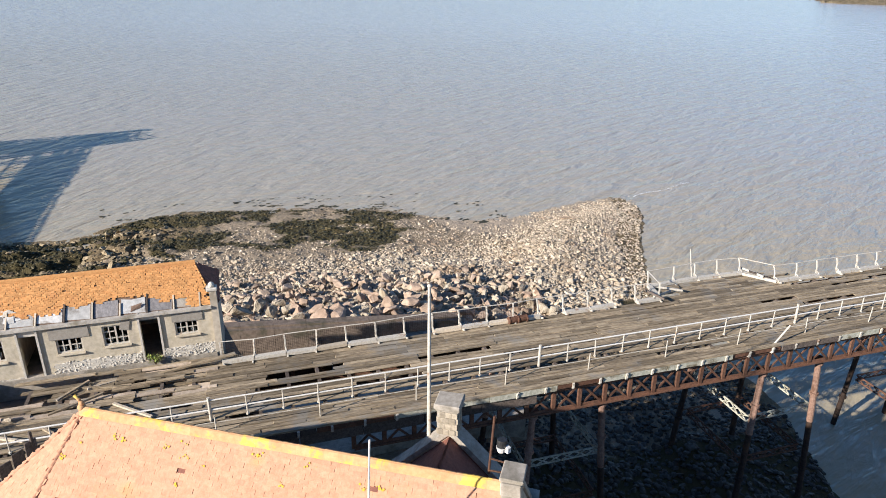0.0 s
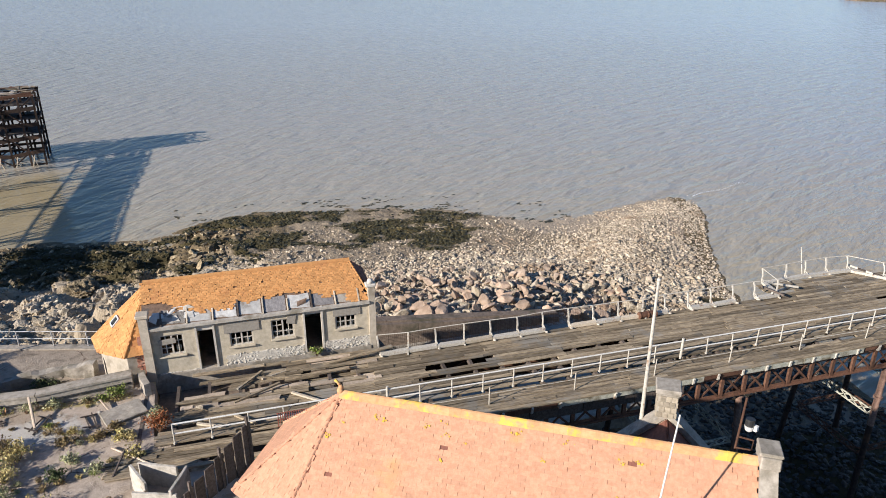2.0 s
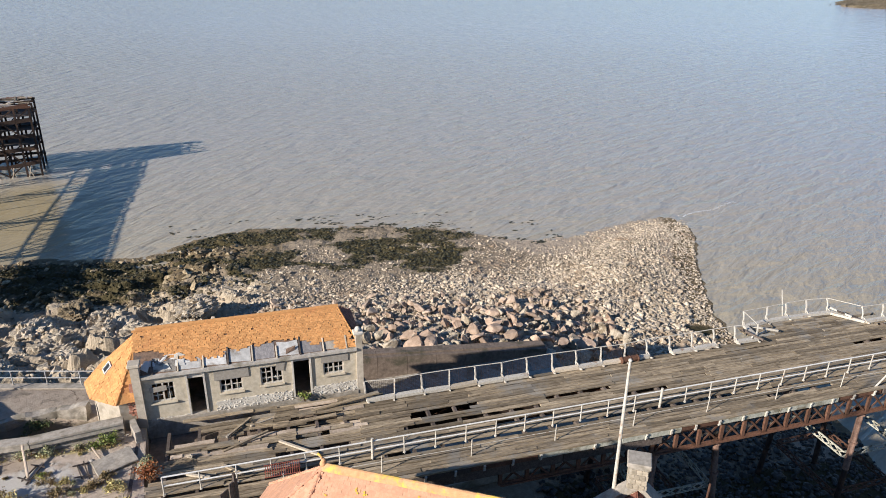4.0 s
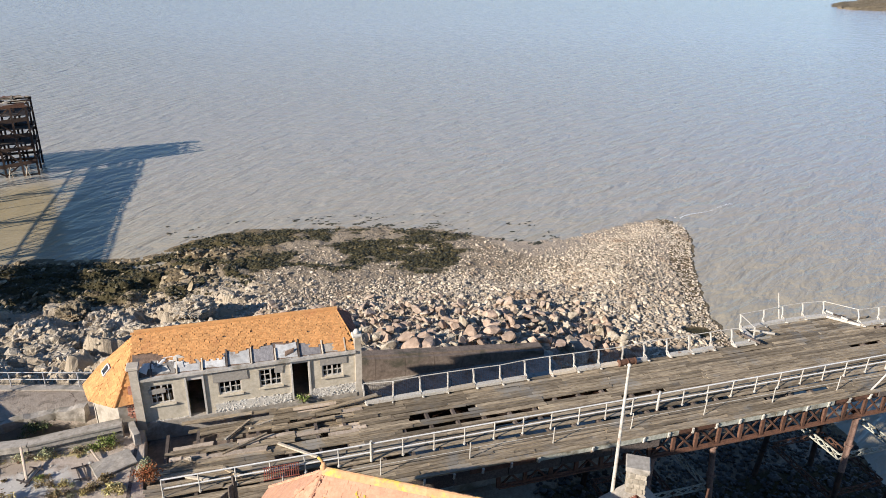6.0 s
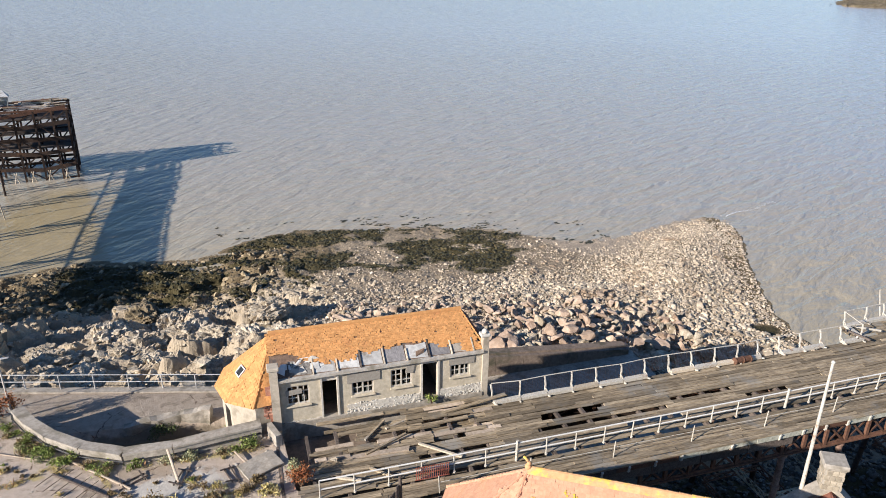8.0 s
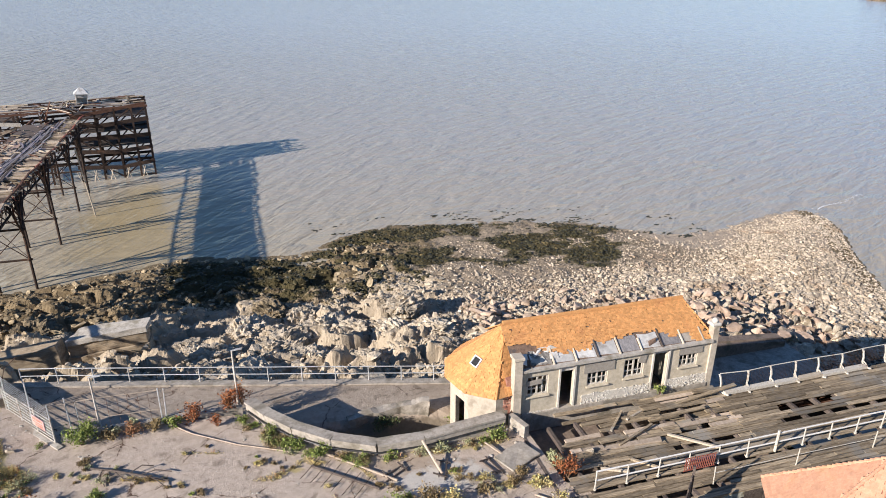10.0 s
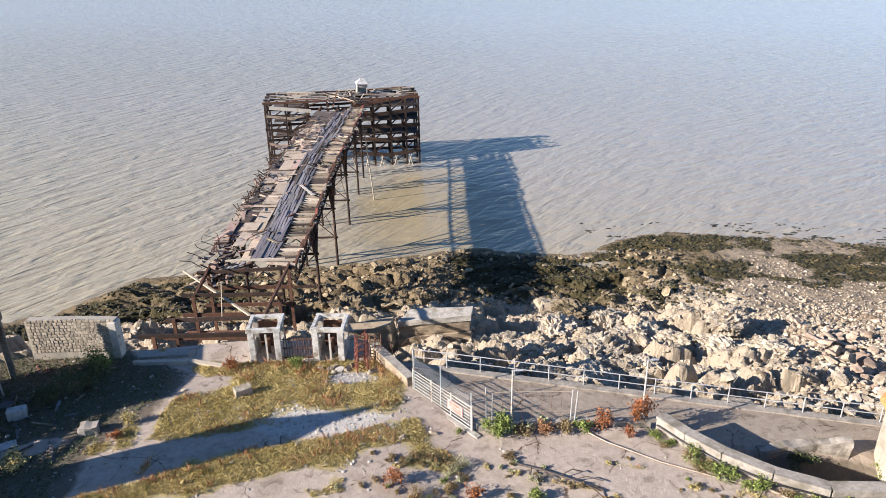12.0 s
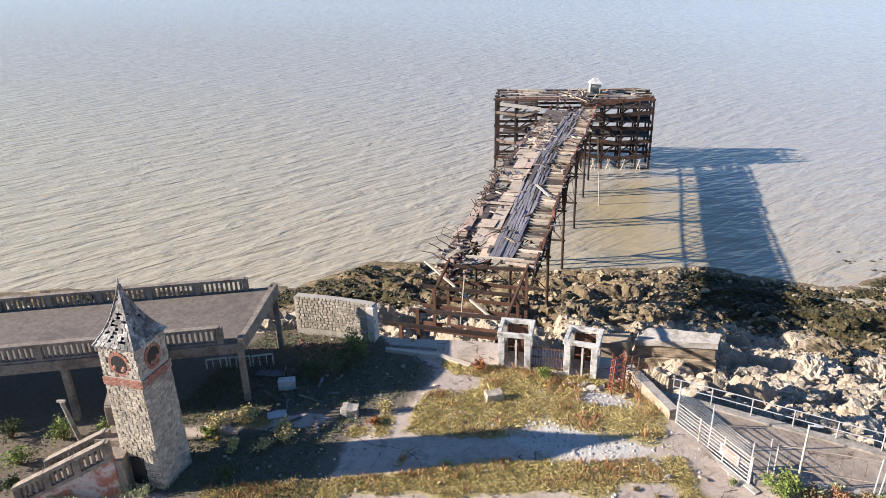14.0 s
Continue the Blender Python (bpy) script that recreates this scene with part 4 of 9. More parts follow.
# end parapet with coping
bm = bmesh.new()
for s0, s1 in ((0.0, sd + 0.3), (0.0, -sd - 0.3)):
    a, b = roof_at(LEN + 0.25, s0), roof_at(LEN + 0.25, s1)
    z0, z1 = a.z + 0.25, b.z + 0.25
    q = [roof_at(LEN, s0, z0), roof_at(LEN + 0.5, s0, z0), roof_at(LEN + 0.5, s1, z1), roof_at(LEN, s1, z1)]
    slab(bm, q if s1 > 0 else q[::-1], 0.14)
part("coping", bm, CONCRETE, house, "grey stone coping")
bm = bmesh.new()
tri = [roof_at(LEN + 0.05, -sd - 0.1), roof_at(LEN + 0.05, sd + 0.1), roof_at(LEN + 0.45, sd + 0.1), roof_at(LEN + 0.45, -sd - 0.1)]
lo = [bm.verts.new((p.x, p.y, 1.5)) for p in tri]
hi = [bm.verts.new((p.x, p.y, EAVE + 0.05)) for p in tri]
t0, t1 = [bm.verts.new(roof_at(LEN + k, 0, RA.z + 0.14)) for k in (0.05, 0.45)]
for f in ((lo[0], lo[3], lo[2], lo[1]), (lo[0], lo[1], hi[1], t0, hi[0]), (lo[2], lo[3], hi[3], t1, hi[2]), (lo[1], lo[2], hi[2], hi[1]), (lo[3], lo[0], hi[0], hi[3]), (hi[1], hi[2], t1, t0), (hi[3], hi[0], t0, t1)):
    bm.faces.new(f)
part("gable_wall", bm, RENDER_WALL, house)
bm = bmesh.new()
c = roof_at(LEN + 0.25, 0, 0)
ang = math.degrees(math.atan2(rd.y, rd.x))
box(bm, (c.x, c.y, RA.z + 0.28), (0.56, 0.95, 0.42), ang, 0.03)
box(bm, (c.x, c.y, RA.z + 0.52), (0.64, 0.8, 0.12), ang, 0.03)
rough(bm, 0.02, 3)
part("apex_block", bm, CONCRETE, house, "weathered grey stone apex block")
# skylight
bm = bmesh.new()
c = roof_at(5.75, 2.05) + nrm * 0.09
fr = Matrix.Translation(c) @ Matrix(((rd.x, rd.y, 0), nrm.cross(Vector((rd.x, rd.y, 0))), nrm)).transposed().to_4x4()
for x, y, w, h in ((0, 0.38, 0.62, 0.07), (0, -0.38, 0.62, 0.07), (0.3, 0, 0.07, 0.8), (-0.3, 0, 0.07, 0.8), (0.1, 0, 0.035, 0.75), (-0.1, 0, 0.035, 0.75)):
    bmesh.ops.create_cube(bm, size=1, matrix=fr @ Matrix.Translation((x, y, 0)) @ Matrix.Diagonal((w, h, 0.09, 1)))
skylight = part("skylight", bm, WHITE_PAINT, house, "white-framed roof window")
bm = bmesh.new()
bmesh.ops.create_cube(bm, size=1, matrix=fr @ Matrix.Translation((0, 0, -0.01)) @ Matrix.Diagonal((0.58, 0.74, 0.02, 1)))
part("pane", bm, GLASS, skylight)
# gabled wing towards the pier
GA = 10.85
gz = 17.75
GW = 2.3


def wing(along, out, z):
    p = RA.to_2d() + rd * (GA + along) - rp * out
    return Vector((p.x, p.y, z))


bm = bmesh.new()
for s in (-1, 1):
    q = [wing(0, 0.5, gz), wing(0, 3.45, gz), wing(s * GW, 3.45, gz - GW), wing(s * GW, 0.5, gz - GW)]
    slab(bm, q if s < 0 else q[::-1], 0.08)
part("wing_roof", bm, SHADED_TILE, house, "tiled roof of the small wing, its shade put into the brown colour")
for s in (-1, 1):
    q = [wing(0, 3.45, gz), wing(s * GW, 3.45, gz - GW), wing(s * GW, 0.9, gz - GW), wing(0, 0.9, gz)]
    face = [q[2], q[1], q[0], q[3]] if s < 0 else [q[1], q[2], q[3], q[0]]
    tile_field("tile_field", house, tile_places(face, 0.27, 0.19, 31 + s, gap), SHADED_TILE)
bm = bmesh.new()
g = [wing(-GW, 3.45, 0), wing(GW, 3.45, 0), wing(GW, 3.95, 0), wing(-GW, 3.95, 0)]
lo = [bm.verts.new((p.x, p.y, 1.5)) for p in g]
hi = [bm.verts.new((p.x, p.y, gz - GW + 0.2)) for p in g]
t0, t1 = bm.verts.new(wing(0, 3.45, gz + 0.2)), bm.verts.new(wing(0, 3.95, gz + 0.2))
for f in ((lo[3], lo[2], lo[1], lo[0]), (lo[0], lo[1], hi[1], t0, hi[0]), (lo[2], lo[3], hi[3], t1, hi[2]), (lo[1], lo[2], hi[2], hi[1]), (lo[3], lo[0], hi[0], hi[3]), (hi[1], hi[2], t1, t0), (hi[3], hi[0], t0, t1)):
    bm.faces.new(f)
bmesh.ops.recalc_face_normals(bm, faces=bm.faces[:])
part("wing_gable", bm, RENDER_WALL, house)
for s in (-1, 1):
    bm = bmesh.new()
    q = [wing(0, 3.38, gz + 0.34), wing(0, 4.02, gz + 0.34), wing(s * GW, 4.02, gz - GW + 0.34), wing(s * GW, 3.38, gz - GW + 0.34)]
    slab(bm, q if s < 0 else q[::-1], 0.16)
    q = [wing(s * GW, 3.38, gz - GW + 0.3), wing(s * GW, 4.02, gz - GW + 0.3), wing(s * (GW + 0.7), 4.02, gz - GW + 0.26), wing(s * (GW + 0.7), 3.38, gz - GW + 0.26)]
    slab(bm, q if s < 0 else q[::-1], 0.3)
    bmesh.ops.subdivide_edges(bm, edges=bm.edges[:], cuts=2, use_grid_fill=True)
    rough(bm, 0.018, 2.5)
    part("coping", bm, CONCRETE, house, "grey stone coping")
chimney = part("chimney", bmesh.new(), MORTAR, house, "square stone chimney with a slab cap")
bpy.data.objects.remove(chimney)
bm = bmesh.new()
c = wing(-0.08, 3.7, 0)
box(bm, (c.x, c.y, 18.3), (0.66, 0.62, 1.0), ang)
chimney = part("chimney", bm, MORTAR, house, "square stone chimney with a slab cap")
block = unit_box("stone", STONE, 0.08)
rnd = random.Random(8)
for k in range(4):
    for j in range(3):
        for side, (ox, oy, w) in enumerate(((0, -0.31, 0.0), (0, 0.31, 0.0), (-0.33, 0, 90.0), (0.33, 0, 90.0))):
            off = (j - 1) * 0.2 + (0.04 if k % 2 else -0.03)
            lx, ly = (off, oy) if w == 0 else (ox, off)
            piece("stone", block, chimney, Matrix.Translation((c.x, c.y, 17.95 + 0.22 * k)) @ pose(0, 0, 0, 0, 0, ang) @ place(lx, ly, 0, (0.19, 0.06, 0.2), w + rnd.gauss(0, 2)))
bm = bmesh.new()
box(bm, (c.x, c.y, 18.92), (0.86, 0.82, 0.2), ang, 0.03)
box(bm, (c.x, c.y, 18.78), (0.76, 0.72, 0.1), ang, 0.02)
rough(bm, 0.015, 4)
part("cap", bm, CONCRETE, chimney, "mossy grey slab cap")

# poles and lamp on the house
pole = thing("flagpole", "tall bare cream-painted flagpole fixed to the gable", "flagpole")
bm = bmesh.new()
tube(bm, (5.35, 18.62, 16.4), (5.4, 18.72, 22.75), 0.075, 10, 0.05)
part("pole", bm, PALE_PAINT, pole)
bm = bmesh.new()
bmesh.ops.create_icosphere(bm, subdivisions=2, radius=0.075, matrix=Matrix.Translation((5.4, 18.72, 22.8)))
part("cap", bm, PALE_PAINT, pole, smooth=True)
mast = thing("aerial_mast", "thin white mast standing on the tiled roof", "mast")
bm = bmesh.new()
tube(bm, (2.05, 12.95, 16.2), (2.25, 12.62, 22.25), 0.035, 8, 0.022)
part("pole", bm, WHITE_PAINT, mast)
bm = bmesh.new()
tube(bm, (2.05, 12.95, 15.9), (2.07, 12.92, 16.45), 0.07, 8)
part("socket", bm, GALV, mast)
lamp = thing("roof_floodlight", "rusty bracket with a black and white floodlight on the gable end", "floodlight")
bm = bmesh.new()
q = roof_at(LEN + 0.2, -0.75, 0)
q = Vector((5.95, 14.25, 0))
tube(bm, (q.x - 0.05, q.y + 0.25, 18.9), (q.x + 0.08, q.y + 0.3, 20.75), 0.035, 8)
pipe(bm, [(q.x - 0.05, q.y + 0.25, 19.0), (q.x + 0.35, q.y + 0.0, 19.0), (q.x + 0.36, q.y, 19.35), (q.x - 0.03, q.y + 0.26, 19.4)], 0.03)
part("bracket", bm, RUST, lamp)
bm = bmesh.new()
tube(bm, (q.x + 0.28, q.y + 0.2, 19.78), (q.x + 0.3, q.y + 0.22, 20.0), 0.14, 14)
part("hood", bm, BLACK, lamp)
bm = bmesh.new()
tube(bm, (q.x + 0.28, q.y + 0.2, 19.62), (q.x + 0.28, q.y + 0.2, 19.78), 0.11, 14, 0.15)
box(bm, (q.x + 0.42, q.y + 0.1, 19.72), (0.14, 0.16, 0.2), 20, 0.02)
part("lamp_body", bm, WHITE_PAINT, lamp)

# ---- the low derelict building ----
hall = thing("derelict_building", "derelict rendered building with a half-stripped orange tile roof", "building")
X0, X1, YF, YB, ZE, ZB, ZR, YR = -13.45, -1.85, 34.3, 38.7, 15.45, 12.75, 17.0, 36.5
OPEN = [(-12.75, -11.55, 13.78, 14.95, "w"), (-10.88, -10.1, 12.75, 15.3, "d"), (-9.3, -8.1, 13.8, 14.62, "w"), (-7.15, -5.95, 13.9, 15.02, "w"), (-5.37, -4.5, 12.85, 15.42, "d"), (-3.75, -2.6, 13.98, 14.75, "w")]


def wall_with_openings(bm, x0, x1, y0, y1, z0, z1, opens):
    xs = sorted({x0, x1, *(o[0] for o in opens), *(o[1] for o in opens)})
    for a, b in zip(xs, xs[1:]):
        mid = (a + b) / 2
        spans, z = [], z0
        for o in sorted(o for o in opens if o[0] < mid < o[1]):
            spans.append((z, o[2]))
            z = o[3]
        spans.append((z, z1))
        for lo_, hi_ in spans:
            if hi_ - lo_ > 0.02:
                box(bm, (mid, (y0 + y1) / 2, (lo_ + hi_) / 2), (b - a, y1 - y0, hi_ - lo_))
    bmesh.ops.remove_doubles(bm, verts=bm.verts[:], dist=0.001)


bm = bmesh.new()
wall_with_openings(bm, X0, X1, YF, YF + 0.25, ZB, ZE, OPEN)
part("front_wall", bm, RENDER_WALL, hall, "stained buff rendered front wall")
bm = bmesh.new()
box(bm, ((X0 + X1) / 2, YB - 0.12, (11 + ZE) / 2), (X1 - X0, 0.25, ZE - 11))
part("back_wall", bm, RENDER_WALL, hall)
bm = bmesh.new()
box(bm, ((X0 + X1) / 2, (YF + YB) / 2, 12.68), (X1 - X0 - 0.3, YB - YF - 0.4, 0.15))
part("floor_slab", bm, DARK_CONCRETE, hall)
for x in (-7.7, -11.2, -4.1):
    bm = bmesh.new()
    box(bm, (x, (YF + YB) / 2, 14.1), (0.15, YB - YF - 0.5, 2.7))
    part("partition", bm, RENDER_WALL, hall)
# east end: a wall to the eave, a front corner pier and a steep hip above
XR = -2.55
bm = bmesh.new()
box(bm, (X1 + 0.15, (YF + YB) / 2 + 0.02, (11.2 + ZE) / 2), (0.34, YB - YF + 0.1, ZE - 11.2))
box(bm, (X1 + 0.15, YF + 0.1, (11.2 + ZE + 0.85) / 2), (0.36, 0.42, ZE + 0.85 - 11.2))
bmesh.ops.subdivide_edges(bm, edges=bm.edges[:], cuts=2, use_grid_fill=True)
rough(bm, 0.02, 2)
part("east_wall", bm, CREAM, hall, "pale rendered end wall with a corner pier")
hip_c = [Vector((X1 + 0.4, YF + 0.2, ZE + 0.04)), Vector((X1 + 0.4, YB + 0.2, ZE - 0.02)), Vector((XR, YR, ZR + 0.03))]
bm = bmesh.new()
slab(bm, hip_c, 0.06)
part("hip_boarding", bm, UNDERLAY, hall)
# the hip turned from the sun gets the tile colour with shade in it
tile_field("tile_field", hall, tile_places(hip_c, 0.21, 0.135, 57, None, 0.024, 1.5), SHADED_TILE)
bm = bmesh.new()
box(bm, (X1 + 0.12, YF + 0.1, ZE + 0.93), (0.55, 0.5, 0.16), 0, 0.03)
bmesh.ops.create_icosphere(bm, subdivisions=2, radius=0.17, matrix=Matrix.Translation((X1 + 0.12, YF + 0.1, ZE + 1.12)))
part("pier_cap", bm, PALE_RENDER, hall)
bm = bmesh.new()
box(bm, (X0 + 0.12, YF + 0.02, (ZB - 0.4 + ZE + 0.75) / 2), (0.42, 0.5, ZE + 1.15 - ZB))
box(bm, (X0 + 0.12, YF + 0.02, ZE + 0.8), (0.6, 0.64, 0.18), 0, 0.03)
rough(bm, 0.02, 2)
part("west_pier", bm, CREAM, hall, "pale rendered pier with a broken cap")
# eave beam and moulding, door surrounds
bm = bmesh.new()
box(bm, ((X0 + X1) / 2, YF - 0.06, ZE - 0.02), (X1 - X0, 0.3, 0.14))
box(bm, ((X0 + X1) / 2, YF - 0.02, ZE - 0.13), (X1 - X0, 0.2, 0.07))
part("eave_moulding", bm, PALE_CONCRETE, hall)
for o in OPEN:
    if o[4] == "d":
        bm = bmesh.new()
        for x in (o[0] - 0.05, o[1] + 0.05):
            box(bm, (x, YF - 0.03, (o[2] + o[3] + 0.1) / 2), (0.1, 0.1, o[3] - o[2] + 0.1))
        part("door_surround", bm, PALE_RENDER, hall)
        bm = bmesh.new()
        box(bm, ((o[0] + o[1]) / 2, YF + 0.05, o[3] - 0.18), (o[1] - o[0], 0.06, 0.3))
        part("transom", bm, PALE_RENDER, hall)
    else:
        w, h = o[1] - o[0], o[3] - o[2]
        bm = bmesh.new()
        ring_frame(bm, o[0], o[1], o[2], o[3], YF + 0.1, 0.08, 0.08)
        win = part("window", bm, PALE_PAINT, hall)
        cx, cz = (o[0] + o[1]) / 2, (o[2] + o[3]) / 2
        rows_ = 2 if h < 1 else 3
        bm = bmesh.new()
        box(bm, (cx, YF + 0.1, cz), (0.085, 0.07, h - 0.16))
        part("mullion", bm, PALE_PAINT, win)
        skip = random.Random(int(-o[0] * 7))
        for s in (-1, 1):
            x = cx + s * w / 4
            if skip.random() < 0.85:
                bm = bmesh.new()
                box(bm, (x, YF + 0.1, cz), (0.045, 0.05, h - 0.16))
                part("glazing_bar", bm, PALE_PAINT, win)
            for i in range(1, rows_):
                if skip.random() < 0.85:
                    bm = bmesh.new()
                    box(bm, (x, YF + 0.1, o[2] + h * i / rows_), (w / 2 - 0.12, 0.044, 0.045))
                    part("glazing_bar", bm, PALE_PAINT, win)
        bm = bmesh.new()
        box(bm, (cx, YF - 0.06, o[2] - 0.05), (w + 0.12, 0.14, 0.07), 0, 0.01)
        part("sill", bm, RENDER_WALL, win)
        if skip.random() < 0.7:
            for i in range(2):
                bm = bmesh.new()
                box(bm, (cx + (i - 0.5) * w * 0.5, YF + 0.1, o[2] + h * 0.3), (w * 0.2, 0.008, h * 0.26))
                part("pane", bm, GLASS, win)
# boards over window heads
for x0, x1, z0, z1, tilt in ((-9.55, -7.75, 14.62, 15.22, 0), (-3.85, -2.35, 14.76, 15.4, 1), (-6.3, -5.85, 14.7, 15.25, 12), (-12.8, -11.95, 14.45, 14.75, -4)):
    bm = bmesh.new()
    box(bm, ((x0 + x1) / 2, YF - 0.03, (z0 + z1) / 2), (x1 - x0, 0.03, z1 - z0), 0, 0, 0, tilt)
    part("board", bm, surface("grey_board", (0.28, 0.25, 0.21), (0.36, 0.33, 0.28), None, 8) if "grey_board" not in bpy.data.materials else bpy.data.materials["grey_board"], hall, "grey weathered board")
# rubble plinth where the render has fallen off
rnd = random.Random(12)
blocks = [shape_of(rock_mesh("rubble", s, PALE_RENDER, 1, 0.3, 0.8)) for s in range(4)]
rows_ = []
for x0, x1, z0, z1 in ((-9.6, -5.5, 12.7, 13.32), (-4.4, -1.8, 12.75, 13.35), (-12.9, -11.0, 12.4, 12.8)):
    bm = bmesh.new()
    box(bm, ((x0 + x1) / 2, YF - 0.02, (z0 + z1) / 2 - 0.03), (x1 - x0 - 0.1, 0.07, z1 - z0 - 0.04))
    bmesh.ops.subdivide_edges(bm, edges=bm.edges[:], cuts=3, use_grid_fill=True)
    rough(bm, 0.04, 3)
    part("limewash_base", bm, PALE_RENDER, hall)
    for _ in range(int((x1 - x0) * 75)):
        z = rnd.uniform(z0, z1)
        rows_.append((rnd.randrange(4), place(rnd.uniform(x0, x1), YF - 0.04 - 0.25 * max(0, (z0 + 0.25 - z)), z, (rnd.uniform(0.06, 0.13), 0.07, rnd.uniform(0.045, 0.09)), rnd.gauss(0, 20))))
ob = new("rubble_plinth", scatter_mesh("rubble_plinth", blocks, rows_, PALE_RENDER))
ob.parent = hall
tagged(ob, "exposed whitish rubble stone at the wall foot", kind="stuff")
bm = bmesh.new()
box(bm, ((X0 + X1) / 2, YF + 0.05, 12.2), (X1 - X0, 0.4, 1.1))
part("plinth", bm, CONCRETE, hall)
# roof: tiles remain on the upper part; battens, felt and rafters lie open along the eave
slope_len = math.hypot(YR - YF, ZR - ZE)


def up(x, s, lift=0.0):
    f = s / slope_len
    return Vector((x, YF + (YR - YF) * f, ZE + 0.06 + (ZR - ZE) * f + lift))


def bare_edge(x):
    return 0.75 + 0.22 * math.sin(x * 0.9 + 1) + 0.2 * noise.noise(Vector((x * 1.1, 3, 0))) + (0.35 if x < -12 else 0) - (0.55 if x > -3.0 else 0)


def stripped(u, v, r):
    x = X0 + u
    return v < bare_edge(x) + r.gauss(0, 0.08) or r.random() < 0.004 or (noise.noise(Vector((x * 0.8, v * 1.3, 9))) > 0.62 and r.random() < 0.8)


tile_field("tile_field", hall, tile_places([up(X0, 0), up(X1, 0), up(XR, slope_len), up(X0, slope_len)], 0.17, 0.115, 41, stripped, 0.024, 1.5), TILE)
bm = bmesh.new()
slab(bm, [up(X0, 0.02, -0.03), up(X1, 0.02, -0.03), up(XR, slope_len, -0.03), up(X0, slope_len, -0.03)], 0.05)
part("felt", bm, UNDERLAY, hall, "bare brown roof boarding")
bm = bmesh.new()
slab(bm, [(X1 + 0.38, YB + 0.2, ZE), (X0, YB + 0.2, ZE), (X0, YR, ZR + 0.04), (XR, YR, ZR + 0.04)], 0.06)
part("back_roof", bm, TILE, hall)
for i in range(9):
    x = X0 + 0.9 + i * 1.27
    bm = bmesh.new()
    beam(bm, up(x, -0.06, 0.03), up(x, 0.85 + 0.2 * math.sin(i * 2.3), 0.03), 0.07, 0.09)
    part("rafter", bm, PALE_WOOD if i % 3 else DARK_WOOD, hall)
# sheets between the rafters: some still pale, some gone down to dark boards
rnd = random.Random(76)
for i in range(8):
    x = X0 + 0.96 + i * 1.27
    mt_ = (SLATE, LEAD, LEAD, LEAD, GREY_WOOD, LEAD, GREY_WOOD, CONCRETE)[i]
    bm = bmesh.new()
    top_ = 0.86 + 0.1 * rnd.random()
    slab(bm, [up(x, 0.04 + 0.08 * rnd.random(), 0.0), up(x + 1.13, 0.03, 0.0), up(x + 1.12, top_, 0.0), up(x + 0.5, top_ - 0.1 * rnd.random(), 0.015), up(x, top_, 0.0)], 0.02)
    part("roof_sheet", bm, mt_, hall)
rnd = random.Random(77)
for i in range(11):
    x, s = (rnd.uniform(X0 + 0.2, X1 - 0.5) if i > 8 else rnd.uniform(X0 + 0.1, X0 + 2.6)), rnd.uniform(0.05, 0.7)
    bm = bmesh.new()
    slab(bm, [up(x, s, 0.02), up(x + rnd.uniform(0.3, 0.9), s + rnd.gauss(0, 0.1), 0.03), up(x + rnd.uniform(0.2, 0.6), s + 0.3, rnd.uniform(0.03, 0.2)), up(x + 0.05, s + 0.25, rnd.uniform(0.03, 0.1))], 0.012)
    part("felt_scrap", bm, (LEAD, WHITE_PAINT, UNDERLAY, PALE_RENDER)[i % 4], hall)
tile_line(hall, up(X0 + 0.1, slope_len, 0.02), up(XR + 0.05, slope_len, 0.02), 0.4, 0.13, 0.11, TILE)
tile_line(hall, up(X1 + 0.1, 0.35, 0.0), up(XR, slope_len, 0.0), 0.2, 0.06, 0.05, TILE, "hip_tile", 0.03, 9.0)
# many-sided west end
OC = [(-13.2, 34.35), (-14.5, 34.1), (-15.85, 35.1), (-16.4, 36.8), (-15.9, 38.5), (-14.6, 39.7), (-13.2, 39.7)]
OZ = 14.05
rl = Vector((-13.2, YR, ZR))
bm = bmesh.new()
wl_ = [(-13.2, 34.6), (-14.4, 34.35), (-15.6, 35.25), (-16.1, 36.8), (-15.65, 38.3), (-14.4, 39.4), (-13.2, 39.4)]
for i, (p, q) in enumerate(zip(wl_, wl_[1:])):
    a_, b_ = Vector((*p, 0)), Vector((*q, 0))
    d_ = (b_ - a_).normalized()
    n_ = Vector((-d_.y, d_.x, 0))
    L = (b_ - a_).length
    for s0, s1, z0, z1 in (((0, L, 10.4, OZ),) if i != 2 else ((0, 0.35, 10.4, OZ), (0.35, 1.15, 13.2, OZ), (1.15, L, 10.4, OZ))):
        c_ = [a_ + d_ * s0, a_ + d_ * s1, a_ + d_ * s1 - n_ * 0.25, a_ + d_ * s0 - n_ * 0.25]
        prism(bm, [(v.x, v.y) for v in c_], z0, z1)
    bmesh.ops.recalc_face_normals(bm, faces=bm.faces[:])
    part("west_wall", bm, CREAM, hall, "pale rendered wall with a doorway" if i == 2 else "pale rendered end wall")
    bm = bmesh.new()
bm.free()
bm = bmesh.new()
ov = [Vector((*p, OZ)) for p in OC]
for p, q in zip(ov, ov[1:]):
    slab(bm, [q, p, rl], 0.06)
    bmesh.ops.recalc_face_normals(bm, faces=bm.faces[:])
    part("west_boarding", bm, TILE, hall)
    bm = bmesh.new()
bm.free()
